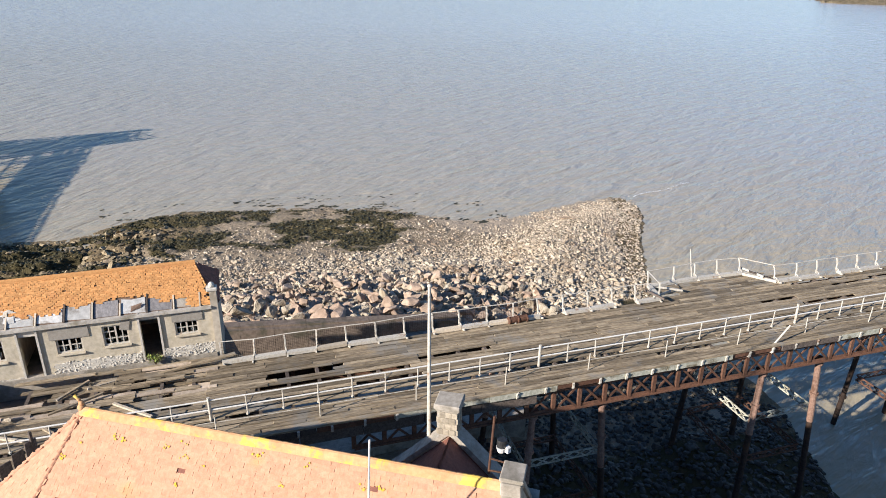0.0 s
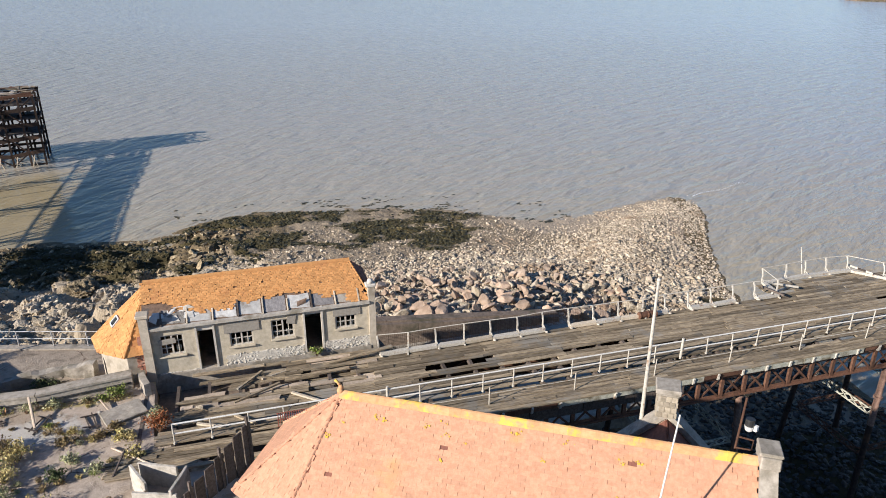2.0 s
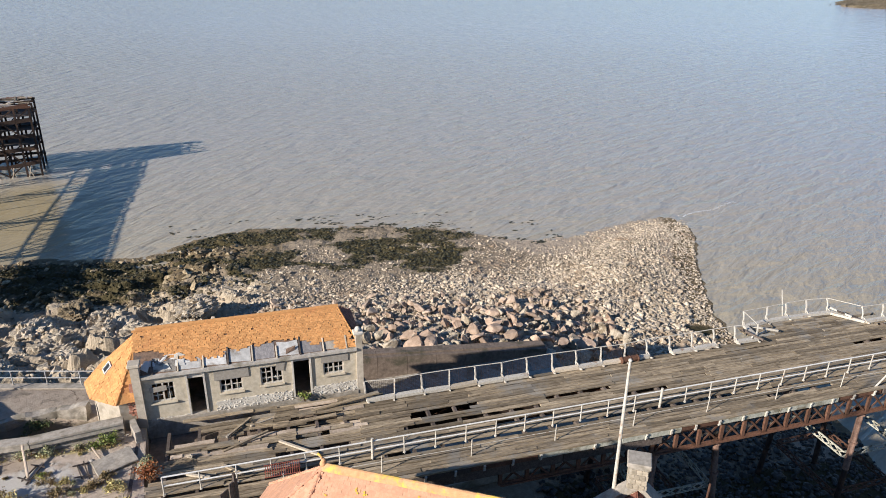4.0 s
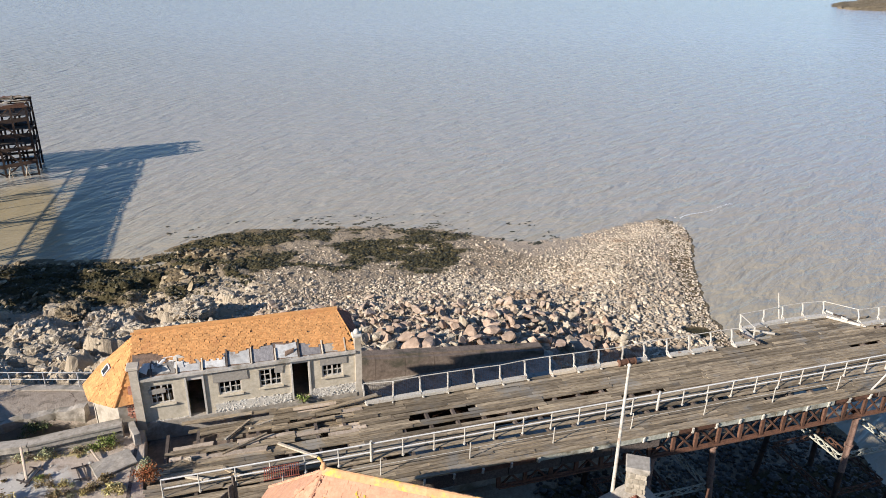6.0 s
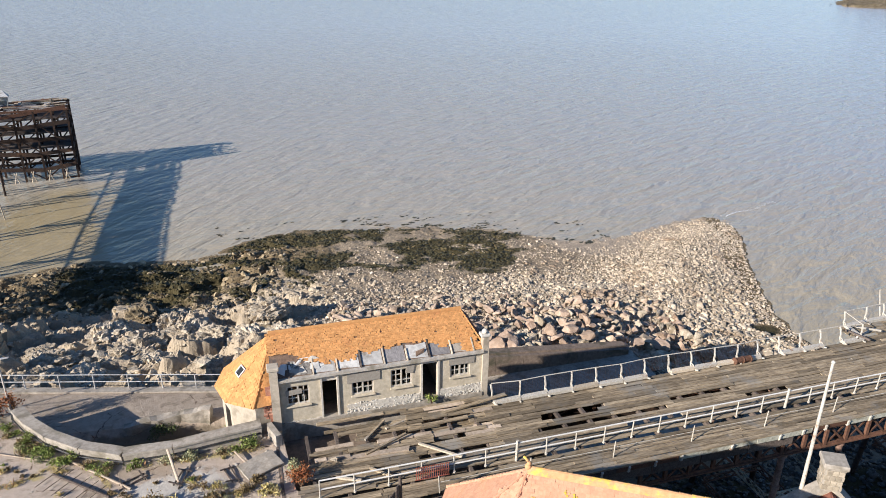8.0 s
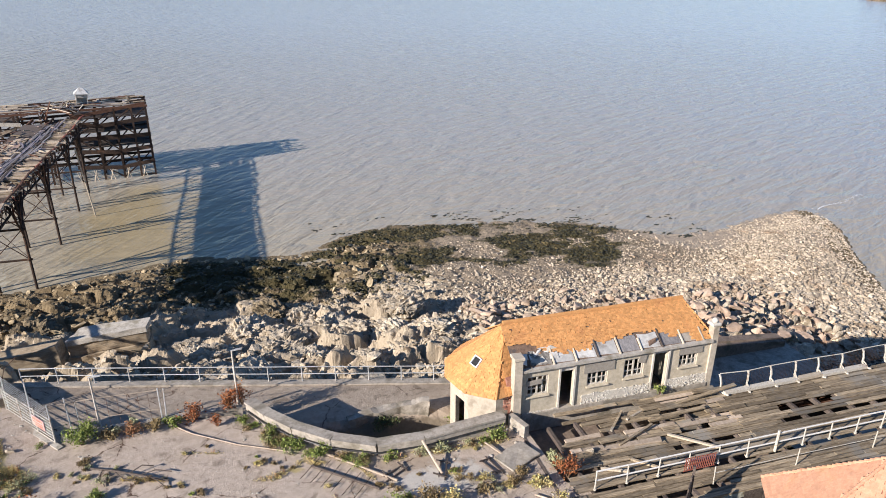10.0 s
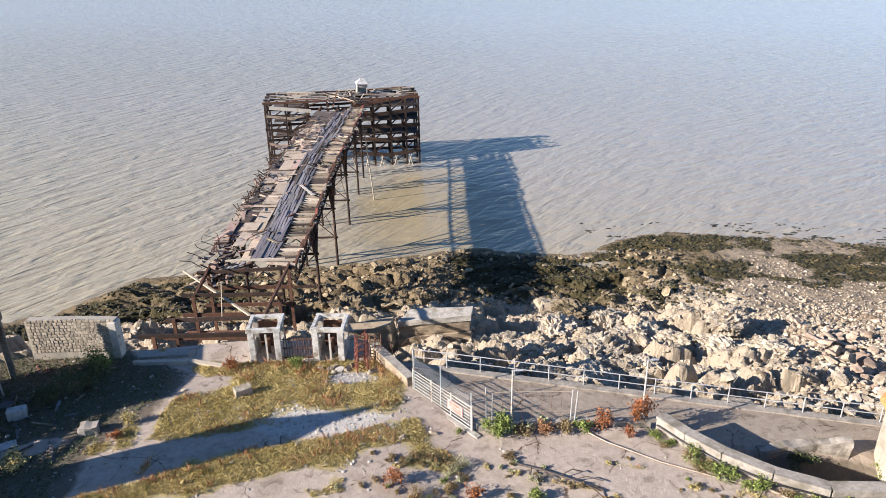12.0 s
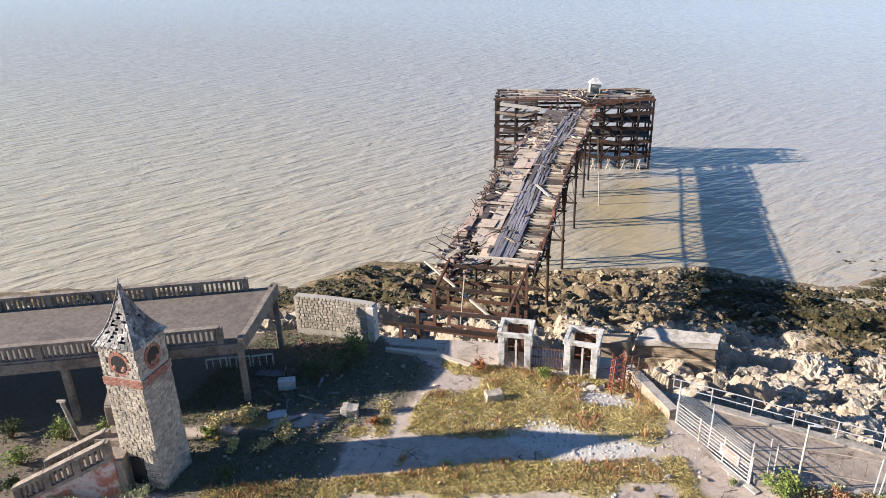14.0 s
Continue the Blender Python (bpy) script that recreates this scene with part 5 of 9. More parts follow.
for i, (p, q) in enumerate(zip(ov, ov[1:])):
    def hole(u, v, r, i=i):
        return r.random() < 0.006 or (i == 0 and u < 0.55 + 0.25 * r.random() and v < 2.3) or (i == 0 and noise.noise(Vector((u * 1.2, v, 4))) > 0.4)
    tile_field("tile_field", hall, tile_places([q, p, rl], 0.21, 0.135, 50 + i, None if i not in (0,) else hole), TILE)
for p in ov[1:-1]:
    tile_line(hall, p, rl, 0.3, 0.07, 0.04, TILE, "hip_tile")
# brick showing at the torn corner and rubble piled there
bm = bmesh.new()
box(bm, (-13.45, 34.75, 13.75), (0.7, 0.5, 2.2))
part("torn_corner", bm, BRICK, hall, "torn wall corner with red brick core")
bk = unit_box("brick", BRICK, 0.05)
rnd = random.Random(3)
for i in range(40):
    z = 13.1 + 0.09 * (i // 3)
    piece("brick", bk, hall, place(-13.85 + 0.24 * (i % 3) + rnd.gauss(0, 0.03), 34.48 + rnd.gauss(0, 0.02), z, (0.22, 0.11, 0.075), rnd.gauss(0, 5)))
# roof light in the west end
fa, fb = ov[2], ov[3]
c = fa.lerp(fb, 0.35).lerp(rl, 0.4)
n_ = (fa - fb).cross(rl - fb).normalized()
n_ = n_ if n_.z > 0 else -n_
ux = (fb - fa).normalized()
fr = Matrix.Translation(c + n_ * 0.07) @ Matrix((ux, n_.cross(ux), n_)).transposed().to_4x4() @ Matrix.Diagonal((0.82, 0.7, 0.7, 1))
bm = bmesh.new()
for x, y, w, h in ((0, 0.36, 0.7, 0.09), (0, -0.36, 0.7, 0.09), (0.32, 0, 0.09, 0.8), (-0.32, 0, 0.09, 0.8)):
    bmesh.ops.create_cube(bm, size=1, matrix=fr @ Matrix.Translation((x, y, 0)) @ Matrix.Diagonal((w, h, 0.14, 1)))
light = part("roof_light", bm, WHITE_PAINT, hall, "white-framed empty roof light")
# no glass here: a black sheet paints the dark inside the empty light
bm = bmesh.new()
bmesh.ops.create_cube(bm, size=1, matrix=fr @ Matrix.Translation((0, 0, -0.02)) @ Matrix.Diagonal((0.6, 0.68, 0.03, 1)))
part("pane", bm, BLACK, light)


# ---- the pier ----
DZ = 12.7
pier = thing("pier", "derelict timber-decked iron pier with a rusted lattice underside", "pier")


def plank_mesh(name, seed, material):
    """A one-metre plank with worn, uneven ends; lies along x, top at z = 0."""
    rnd = random.Random(seed)
    bm = bmesh.new()
    box(bm, (0.5, 0, -0.5), (1, 1, 1))
    bmesh.ops.subdivide_edges(bm, edges=[e for e in bm.edges if abs(e.verts[0].co.x - e.verts[1].co.x) > 0.5], cuts=2)
    for v in bm.verts:
        v.co.x += rnd.uniform(-0.012, 0.012)
        v.co.y += rnd.uniform(-0.05, 0.05)
        v.co.z += rnd.uniform(-0.12, 0.12) if v.co.z > -0.5 else 0
    return mesh_of(name, bm, material)


PLANKS = [plank_mesh("plank", s, WOOD) for s in range(6)]
PLANK_SHAPES = [shape_of(p) for p in PLANKS]


def deck_rows(x0, x1, y0, y1, width, seed, drop=0.05, sag=0.012, length=(2.6, 4.6)):
    rnd = random.Random(seed)
    rows = []
    n = round((y1 - y0) / width)
    for j in range(n):
        y = y0 + (j + 0.5) * (y1 - y0) / n
        x = x0 - rnd.uniform(0, 2.5)
        while x < x1:
            ln = rnd.uniform(*length)
            hole = y > 28.3 and noise.noise(Vector((x * 0.23, y * 0.5, seed))) > 0.36 and rnd.random() < 0.27
            if not hole and rnd.random() > drop and x + ln > x0:
                a, b = max(x, x0 - rnd.uniform(0, 0.25)), x + ln - 0.02
                rows.append((rnd.randrange(6), place(a, y + rnd.gauss(0, 0.008), DZ + rnd.gauss(0, sag), (b - a, width * rnd.uniform(0.74, 0.91), 0.06), rnd.gauss(0, 0.12), rnd.gauss(0, 1.5), rnd.gauss(0, 0.2))))
            x += ln
    return rows


near_rows = deck_rows(-2.2, 19, 28.3, 33.0, 0.27, 4)
far_rows = deck_rows(-12.6, -2.2, 28.15, 30.7, 0.27, 8, 0.12, 0.03, (1.6, 4)) + deck_rows(19, 64, 28.15, 33.0, 0.27, 5) + deck_rows(-14.5, 64, 26.35, 28.05, 0.24, 6, 0.02) + deck_rows(24.2, 32.4, 33.0, 34.7, 0.27, 7, 0.02, 0.008, (1.5, 3))
for k, mtx in near_rows[:300]:
    piece("plank", PLANKS[k], pier, mtx)
ob = new("plank_field", scatter_mesh("plank_field", PLANK_SHAPES, far_rows + near_rows[300:], WOOD_FIELD))
ob.parent = pier
tagged(ob, kind="stuff")
# the broken end before the building: planks loose, tilted and stacked
rnd = random.Random(31)
PALE_PLANKS = [plank_mesh("plank", 10 + s, BOARD) for s in range(4)]
GAPS = ((-10.2, 33.3, 1.0, 0.32), (-7.6, 33.4, 0.9, 0.28), (-7.2, 32.0, 0.7, 0.25), (-4.9, 32.0, 1.0, 0.25), (-8.6, 31.6, 1.0, 0.22), (-10.1, 32.3, 0.8, 0.25), (-12.2, 33.0, 1.6, 1.0))
for k, mtx in deck_rows(-11.6, -2.2, 30.7, 33.95, 0.3, 9, 0.1, 0.05, (0.9, 2.6)):
    cx_ = mtx.translation.x + 0.5 * mtx.to_scale().x
    if not any(((cx_ - a) / ra) ** 2 + ((mtx.translation.y - b) / rb) ** 2 < 1 for a, b, ra, rb in GAPS):
        piece("plank", PALE_PLANKS[k % 4] if rnd.random() < 0.2 else PLANKS[k], pier, mtx)
for i in range(22):
    x = rnd.uniform(-12.6, -3.2)
    y = rnd.uniform(30.4, 33.9)
    ln = rnd.uniform(1.6, 5.0)
    if x + ln > -0.8:
        ln = -0.8 - x
    piece("plank", PALE_PLANKS[i % 4] if i % 3 == 0 else PLANKS[i % 6], pier, place(x, y, 12.45 + rnd.uniform(-0.3, 0.32), (ln, rnd.uniform(0.16, 0.34), 0.08), rnd.gauss(0, 5), rnd.gauss(0, 6), rnd.gauss(0, 2.5)))
for i in range(7):
    bm = bmesh.new()
    a = Vector((rnd.uniform(-12, -6), rnd.uniform(29, 33), 12.75))
    ang_ = rnd.gauss(0, 0.5)
    beam(bm, a, a + Vector((math.cos(ang_), math.sin(ang_), rnd.uniform(-0.1, 0.12))) * rnd.uniform(1.2, 2.8), 0.12, 0.1)
    part("loose_timber", bm, PALE_WOOD if i % 2 else WOOD, pier)
# joists and long girders
for i in range(52):
    bm = bmesh.new()
    x = -13.5 + 1.5 * i
    beam(bm, (x, 26.35, DZ - 0.2), (x, 33.05, DZ - 0.2), 0.16, 0.24)
    part("joist", bm, DARK_WOOD, pier)


def lattice(parent, x0, x1, y, zt, zb, step, material):
    for z in (zt, zb):
        bm = bmesh.new()
        box(bm, ((x0 + x1) / 2, y, z), (x1 - x0, 0.26, 0.09))
        box(bm, ((x0 + x1) / 2, y, z + (0.1 if z == zb else -0.1)), (x1 - x0, 0.05, 0.16))
        part("chord", bm, material, parent)
    n = round((x1 - x0) / step)
    for i in range(n + 1):
        x = x0 + (x1 - x0) * i / n
        bm = bmesh.new()
        box(bm, (x, y, (zt + zb) / 2), (0.2, 0.14, zt - zb - 0.05))
        part("web_post", bm, material, parent)
        if i < n:
            xe = x0 + (x1 - x0) * (i + 1) / n
            for a_, b_ in ((zb, zt), (zt, zb)):
                bm = bmesh.new()
                beam(bm, (x + 0.08, y + (0.03 if a_ < b_ else -0.03), a_), (xe - 0.08, y + (0.03 if a_ < b_ else -0.03), b_), 0.04, 0.11)
                part("web_brace", bm, material, parent)


lattice(pier, 4.0, 62, 26.55, 12.25, 10.95, 1.45, RUST)
lattice(pier, -1.0, 62, 32.8, 12.25, 10.95, 2.9, RUST)
# fascia board and curled brackets on the plaza side
rnd = random.Random(9)
x = -13.0
while x < 62:
    ln = rnd.uniform(2.5, 5)
    bm = bmesh.new()
    box(bm, (x + ln / 2, 26.24 + rnd.gauss(0, 0.02), DZ - 0.14 + rnd.gauss(0, 0.02)), (ln - 0.03, 0.08, 0.3 + rnd.uniform(-0.05, 0.05)), 0, 0, 0, rnd.gauss(0, 0.25))
    part("fascia", bm, RUST if rnd.random() < 0.25 else (GREEN_STAIN if rnd.random() < 0.7 else DARK_WOOD), pier)
    x += ln
for i in range(7):
    bm = bmesh.new()
    box(bm, (1.0 + 6.0 * i, 33.0, 11.0), (5.98, 0.06, 2.8))
    part("plate_girder", bm, DARK_IRON, pier)
for i in range(9):
    bm = bmesh.new()
    box(bm, (-11.5 + 2.9 * i, 26.42, DZ - 0.62 + rnd.gauss(0, 0.015)), (2.86, 0.1, 0.6))
    part("skirt_board", bm, DARK_WOOD, pier)
bm = bmesh.new()
box(bm, (24, 26.3, DZ + 0.08), (74, 0.22, 0.1))
part("kerb", bm, WOOD, pier)


def bracket_mesh(material, s=1.0):
    """Curled cast-iron bench bracket: foot, swept back, turned-over top. Outwards is +y."""
    bm = bmesh.new()
    pts = [(0, -0.5, 0.08), (0, -0.3, 0.02), (0, 0.0, 0.05), (0, 0.08, 0.25), (0, 0.05, 0.55), (0, 0.12, 0.85), (0, 0.2, 1.02)]
    pipe(bm, [Vector(p) * s for p in pts], 0.04, flat=(0.075, 0.085))
    pipe(bm, [Vector(p) * s for p in ((0, -0.3, 0.04), (0, -0.1, 0.26), (0, 0.06, 0.32))], 0.03, flat=(0.05, 0.05))
    return mesh_of("bracket", bm, material)


BRACKET = bracket_mesh(PALE_PAINT)
SMALL_BRACKET = bracket_mesh(PALE_PAINT, 0.34)
for i in range(44):
    x = -3 + 1.5 * i
    if rnd.random() < 0.9:
        piece("edge_bracket", SMALL_BRACKET, pier, place(x, 26.2, DZ - 0.32, (1.3, 1, 1), 180 + rnd.gauss(0, 6)))

# bench-backed railing along the sea side
sea_rail = thing("bench_railing", "flaking white cast-iron bench railing along the pier edge", "railing")
line = [(-1.6 + 1.62 * i, 33.1) for i in range(17)]
line += [(24.6, 34.75), (26.6, 34.95), (28.3, 35.0), (30.0, 35.0), (31.7, 34.85)]
line += [(33.1 + 1.68 * i, 33.15) for i in range(18)]
rnd = random.Random(14)
tops = []
for i, (x, y) in enumerate(line):
    lean = rnd.gauss(3, 4)
    piece("bracket", BRACKET, sea_rail, place(x, y, DZ, (1, 1, 1.02), rnd.gauss(0, 8), -lean, 0))
    tops.append(Vector((x, y + 0.2 + 0.017 * lean, DZ + 1.03)))
for a, b in zip(tops, tops[1:]):
    if (b - a).length < 2.6:
        bm = bmesh.new()
        tube(bm, a, b + Vector((0.02, 0, 0)), 0.028, 6)
        part("top_rail", bm, PALE_PAINT, sea_rail)
for i in range(len(line) - 1):
    a, b = line[i], line[i + 1]
    if math.dist(a, b) < 2.6 and rnd.random() < 0.82:
        bm = bmesh.new()
        beam(bm, (a[0], a[1] - 0.18, DZ + 0.12), (b[0] - 0.03, b[1] - 0.18, DZ + 0.12 + rnd.gauss(0, 0.015)), 0.3, 0.17)
        part("bench_rail", bm, PALE_PAINT if rnd.random() < 0.8 else PALE_WOOD, sea_rail)
bm = bmesh.new()
tube(bm, (28.2, 35.2, DZ), (28.2, 35.75, DZ + 1.85), 0.05, 8, 0.035)
part("tall_post", bm, PALE_PAINT, sea_rail)
for i, (x, y, rz) in enumerate(((24.3, 33.6, 60), (24.7, 33.3, 20), (32.5, 33.7, -50), (32.2, 34.3, -75), (24.0, 33.1, 100), (25.3, 33.5, -20))):
    bm = bmesh.new()
    box(bm, (x, y, DZ + 0.15 + 0.05 * i), (1.7, 0.1, 0.12), rz, 0, 0, 4 * (i % 3))
    part("fallen_rail", bm, PALE_PAINT if i % 2 else DARK_WOOD, sea_rail)
# netting on the first lengths
bm = bmesh.new()
for i in range(11):
    for k in range(10):
        tube(bm, tops[i] - Vector((0, 0.1, 0.1 + 0.09 * k)), tops[i + 1] - Vector((0, 0.1, 0.1 + 0.09 * k)), 0.007, 4)
    for k in range(15):
        p = tops[i].lerp(tops[i + 1], (k + 0.5) / 15)
        tube(bm, p - Vector((0, 0.05, 0)), p - Vector((0, 0.12, 0.9)), 0.006, 4)
part("netting", bm, DARK_IRON, sea_rail)
pump = thing("rusted_drum", "rusted iron drum lying against the bench rail", "drum")
bm = bmesh.new()
tube(bm, (14.2, 32.75, DZ + 0.22), (15.3, 32.8, DZ + 0.22), 0.19, 14)
part("barrel", bm, RUST, pump)
for x in (14.2, 14.75, 15.3):
    bm = bmesh.new()
    tube(bm, (x - 0.03, 32.75, DZ + 0.22), (x + 0.03, 32.75, DZ + 0.22), 0.22, 14)
    part("hoop", bm, RUST, pump)

# post-and-rail fence down the middle
mid = thing("pipe_railing", "pale painted two-bar pipe railing along the deck", "railing")
pts = [(-11.9 + 1.62 * i, 28.2 + 0.0 * i) for i in range(46)]
rnd = random.Random(6)
for i, (x, y) in enumerate(pts):
    bm = bmesh.new()
    thick = 0.07 if i % 10 == 6 else 0.035
    tube(bm, (x, y, DZ - 0.05), (x + rnd.gauss(0, 0.015), y + rnd.gauss(0, 0.02), DZ + (1.05 if thick < 0.05 else 1.2)), thick, 8)
    part("post", bm, PALE_PAINT, mid)
    bm = bmesh.new()
    tube(bm, (x, y, DZ - 0.01), (x, y, DZ + 0.06), 0.075, 8)
    part("foot", bm, PALE_PAINT, mid)
    if i % 4 == 3:
        bm = bmesh.new()
        tube(bm, (x + 0.1, y + 0.85, DZ), (x + 0.35, y + 0.05, DZ + 0.95), 0.025, 6)
        part("stay", bm, PALE_PAINT, mid)
for k, z in enumerate((1.03, 0.52)):
    for (xa, ya), (xb, yb) in zip(pts, pts[1:]):
        bm = bmesh.new()
        tube(bm, (xa, ya, DZ + z), (xb, yb, DZ + z), 0.039, 8)
        part("rail", bm, WHITE_PAINT, mid)
grille = thing("rusty_grille", "reddish rusted iron grille leaning on the railing", "grille")
RED_RUST = surface("red_rust", (0.2, 0.06, 0.04), (0.3, 0.1, 0.07), None, 9)
for i in range(16):
    bm = bmesh.new()
    x = -7.35 + 0.105 * i
    tube(bm, (x, 28.08, DZ + 0.05), (x + 0.02, 28.05, DZ + 0.8), 0.02, 5)
    part("bar", bm, RED_RUST, grille)
for z in (0.07, 0.42, 0.78):
    bm = bmesh.new()
    tube(bm, (-7.4, 28.07, DZ + z), (-5.7, 28.07, DZ + z), 0.024, 5)
    part("cross_bar", bm, RED_RUST, grille)

walk_rail = thing("cable_railing", "sparse thin posts and single bar along the outer walkway", "railing")
pts = [(-6.5 + 4.55 * i, 27.05) for i in range(15)]
for i, (x, y) in enumerate(pts):
    bm = bmesh.new()
    tube(bm, (x, y, DZ - 0.02), (x + rnd.gauss(0, 0.03), y - 0.02, DZ + 1.0), 0.03, 6)
    part("post", bm, PALE_PAINT, walk_rail)
for (xa, ya), (xb, yb) in zip(pts, pts[1:]):
    bm = bmesh.new()
    tube(bm, (xa, ya, DZ + 0.62), (xb, yb, DZ + 0.6 + rnd.gauss(0, 0.04)), 0.018, 6)
    part("bar", bm, PALE_PAINT, walk_rail)
bm = bmesh.new()
tube(bm, (27.3, 26.5, DZ), (28.0, 26.35, DZ + 1.15), 0.05, 8)
part("leaning_post", bm, PALE_PAINT, walk_rail)

# iron trestles
for tx in (15.2, 29.3, 43.5, 57.5):
    tr = thing("pier_trestle", "raked rusted iron column trestle carrying the pier", "trestle", group="pier trestles")
    for sx in (-1.95, 1.95):
        for sy, lean in ((26.9, 0.4), (32.4, -0.4)):
            gz_ = float(shore_height(np.array([tx + sx * 1.25]), np.array([sy]))[0]) - 0.6
            top, bot = Vector((tx + sx, sy, 10.9)), Vector((tx + sx * 1.3, sy + lean * -1.2, gz_))
            # below this height dark iron paints in the shadow lying on the columns
            mark = bot.lerp(top, (6.6 - bot.z) / (top.z - bot.z))
            for name_, p0_, p1_, collars, mt_ in (("column", mark, top, (0.45, 0.93), PALE_RUST), ("wet_foot", bot, mark, (0.5,), DARK_IRON)):
                bm = bmesh.new()
                tube(bm, p0_, p1_, 0.19, 12, 0.17)
                for f in collars:
                    p = p0_.lerp(p1_, f)
                    tube(bm, p - Vector((0, 0, 0.08)), p + Vector((0, 0, 0.08)), 0.26, 12)
                part(name_, bm, mt_, tr)
            bm = bmesh.new()
            box(bm, (tx + sx, sy, 10.85), (0.6, 0.5, 0.14))
            part("cap_plate", bm, RUST, tr)
    for z in (7.4, 4.4):
        for sy in (27.1, 32.2):
            bm = bmesh.new()
            for dz in (-0.2, 0.2):
                beam(bm, (tx - 2.2, sy, z + dz), (tx + 2.2, sy, z + dz), 0.06, 0.08)
            for k in range(6):
                xa = tx - 2.2 + 4.4 * k / 6
                beam(bm, (xa, sy, z - 0.2), (xa + 4.4 / 6, sy, z + 0.2), 0.04, 0.06)
                beam(bm, (xa, sy, z + 0.2), (xa + 4.4 / 6, sy, z - 0.2), 0.04, 0.06)
            part("lattice_tie", bm, GREEN_STAIN if z > 6 else RUST, tr)
        for sx in (-2.2, 2.2):
            bm = bmesh.new()
            for dz in (-0.2, 0.2):
                beam(bm, (tx + sx, 27.1, z + dz), (tx + sx, 32.2, z + dz), 0.06, 0.08)
            for k in range(7):
                ya = 27.1 + 5.1 * k / 7
                beam(bm, (tx + sx, ya, z - 0.2), (tx + sx, ya + 5.1 / 7, z + 0.2), 0.04, 0.06)
                beam(bm, (tx + sx, ya, z + 0.2), (tx + sx, ya + 5.1 / 7, z - 0.2), 0.04, 0.06)
            part("lattice_tie", bm, GREEN_STAIN if z > 6 else RUST, tr)

# planters and boarded shed by the house
planter = thing("planter_box", "broken grey concrete planter box beside the house", "planter")
for c_, s_, rz_ in (((-13.0, 25.1, 13.2), (0.12, 1.5, 1.2), 28), ((-11.4, 24.4, 13.2), (0.12, 1.5, 1.2), -22), ((-12.3, 25.6, 13.15), (1.7, 0.12, 1.1), -25), ((-12.3, 24.0, 13.1), (1.8, 0.12, 1.0), -20)):
    bm = bmesh.new()
    box(bm, c_, s_, rz_, 0.02)
    bmesh.ops.subdivide_edges(bm, edges=bm.edges[:], cuts=1)
    rough(bm, 0.03, 2)
    part("panel", bm, PALE_CONCRETE, planter)
shed = thing("boarded_fence", "dark boarded timber screen against the house", "fence")
for i in range(7):
    bm = bmesh.new()
    a = Vector((-11.0, 23.6, 0)).lerp(Vector((-8.7, 25.9, 0)), i / 6)
    box(bm, (a.x, a.y, 13.1 + 0.08 * i), (0.47, 0.06, 1.3 + 0.16 * i), 45, 0.01)
    part("board", bm, DARK_WOOD, shed)
for i in (0, 3, 6):
    bm = bmesh.new()
    a = Vector((-11.0, 23.6, 0)).lerp(Vector((-8.7, 25.9, 0)), i / 6)
    box(bm, (a.x + 0.06, a.y + 0.02, 13.3 + 0.08 * i), (0.1, 0.1, 1.7 + 0.16 * i), 45)
    part("post", bm, DARK_WOOD, shed)

# ---- the ruined jetty ----
JZ = 11.2
jetty = thing("ruined_jetty", "collapsing timber and iron jetty with missing decking", "jetty")
JX0, JX1, JY0, JY1 = -57.0, -49.5, 62.8, 127.5
rnd = random.Random(21)


def jet_x(y):
    return 0.25 * math.sin(y * 0.12)


def deck_dip(x, y):
    """How far the collapsed landward corner hangs below the deck."""
    return -1.5 * max(0.0, min(1.0, (69.5 - y) / 6.0)) * max(0.0, min(1.0, (-52.6 - x) / 3.0))


for x in (-49.6, -51.4, -53.5, -56.4):
    y = JY0
    while y < JY1:
        bm = bmesh.new()
        y2 = min(y + 6.6, JY1)
        beam(bm, (x + jet_x(y), y, JZ - 0.3 + deck_dip(x, y)), (x + jet_x(y2), y2, JZ - 0.3 + deck_dip(x, y2)), 0.22, 0.5)
        part("bearer", bm, RUST if x > -50 or x < -56 else DARK_IRON, jetty)
        y = y2
# wide dark beams added under the joists so the gaps read as shade
for x in (-52.2, -52.9):
    bm = bmesh.new()
    beam(bm, (x + 0.2, JY0 + 3, JZ - 0.55), (x, JY1, JZ - 0.55), 0.5, 0.3)
    part("under_beam", bm, DARK_IRON, jetty)
# dark boarding added below to close the deck's shadow and blacken its holes
y = 70.0
while y < 121:
    ln = rnd.uniform(1.2, 2.6)
    bm = bmesh.new()
    box(bm, (-54.25 + jet_x(y) + rnd.gauss(0, 0.12), y + ln / 2, JZ - 0.06), (5.3 + rnd.uniform(-0.5, 0.2), ln - rnd.uniform(0.02, 0.14), 0.07), rnd.gauss(0, 0.8))
    part("under_board", bm, DARK_WOOD, jetty)
    y += ln
# open cross joists along the landward side, their ends ragged
y = JY0
while y < JY1 - 3:
    if rnd.random() < 0.94:
        bm = bmesh.new()
        a_ = -49.15 + rnd.gauss(0, 0.2) - (rnd.uniform(0.3, 1.0) if rnd.random() < 0.12 else 0)
        skew = rnd.gauss(0, 0.07) if rnd.random() < 0.85 else rnd.gauss(0, 0.3)
        beam(bm, (a_ + jet_x(y), y + skew, JZ + rnd.gauss(0, 0.04)), (-51.75 + jet_x(y), y - skew, JZ + 0.03 + rnd.gauss(0, 0.03)), rnd.uniform(0.1, 0.22), 0.2)
        part("cross_joist", bm, rnd.choice((WOOD, BOARD, BOARD, PALE_WOOD, DARK_WOOD)), jetty)
    y += rnd.uniform(0.58, 0.76)
y = JY0
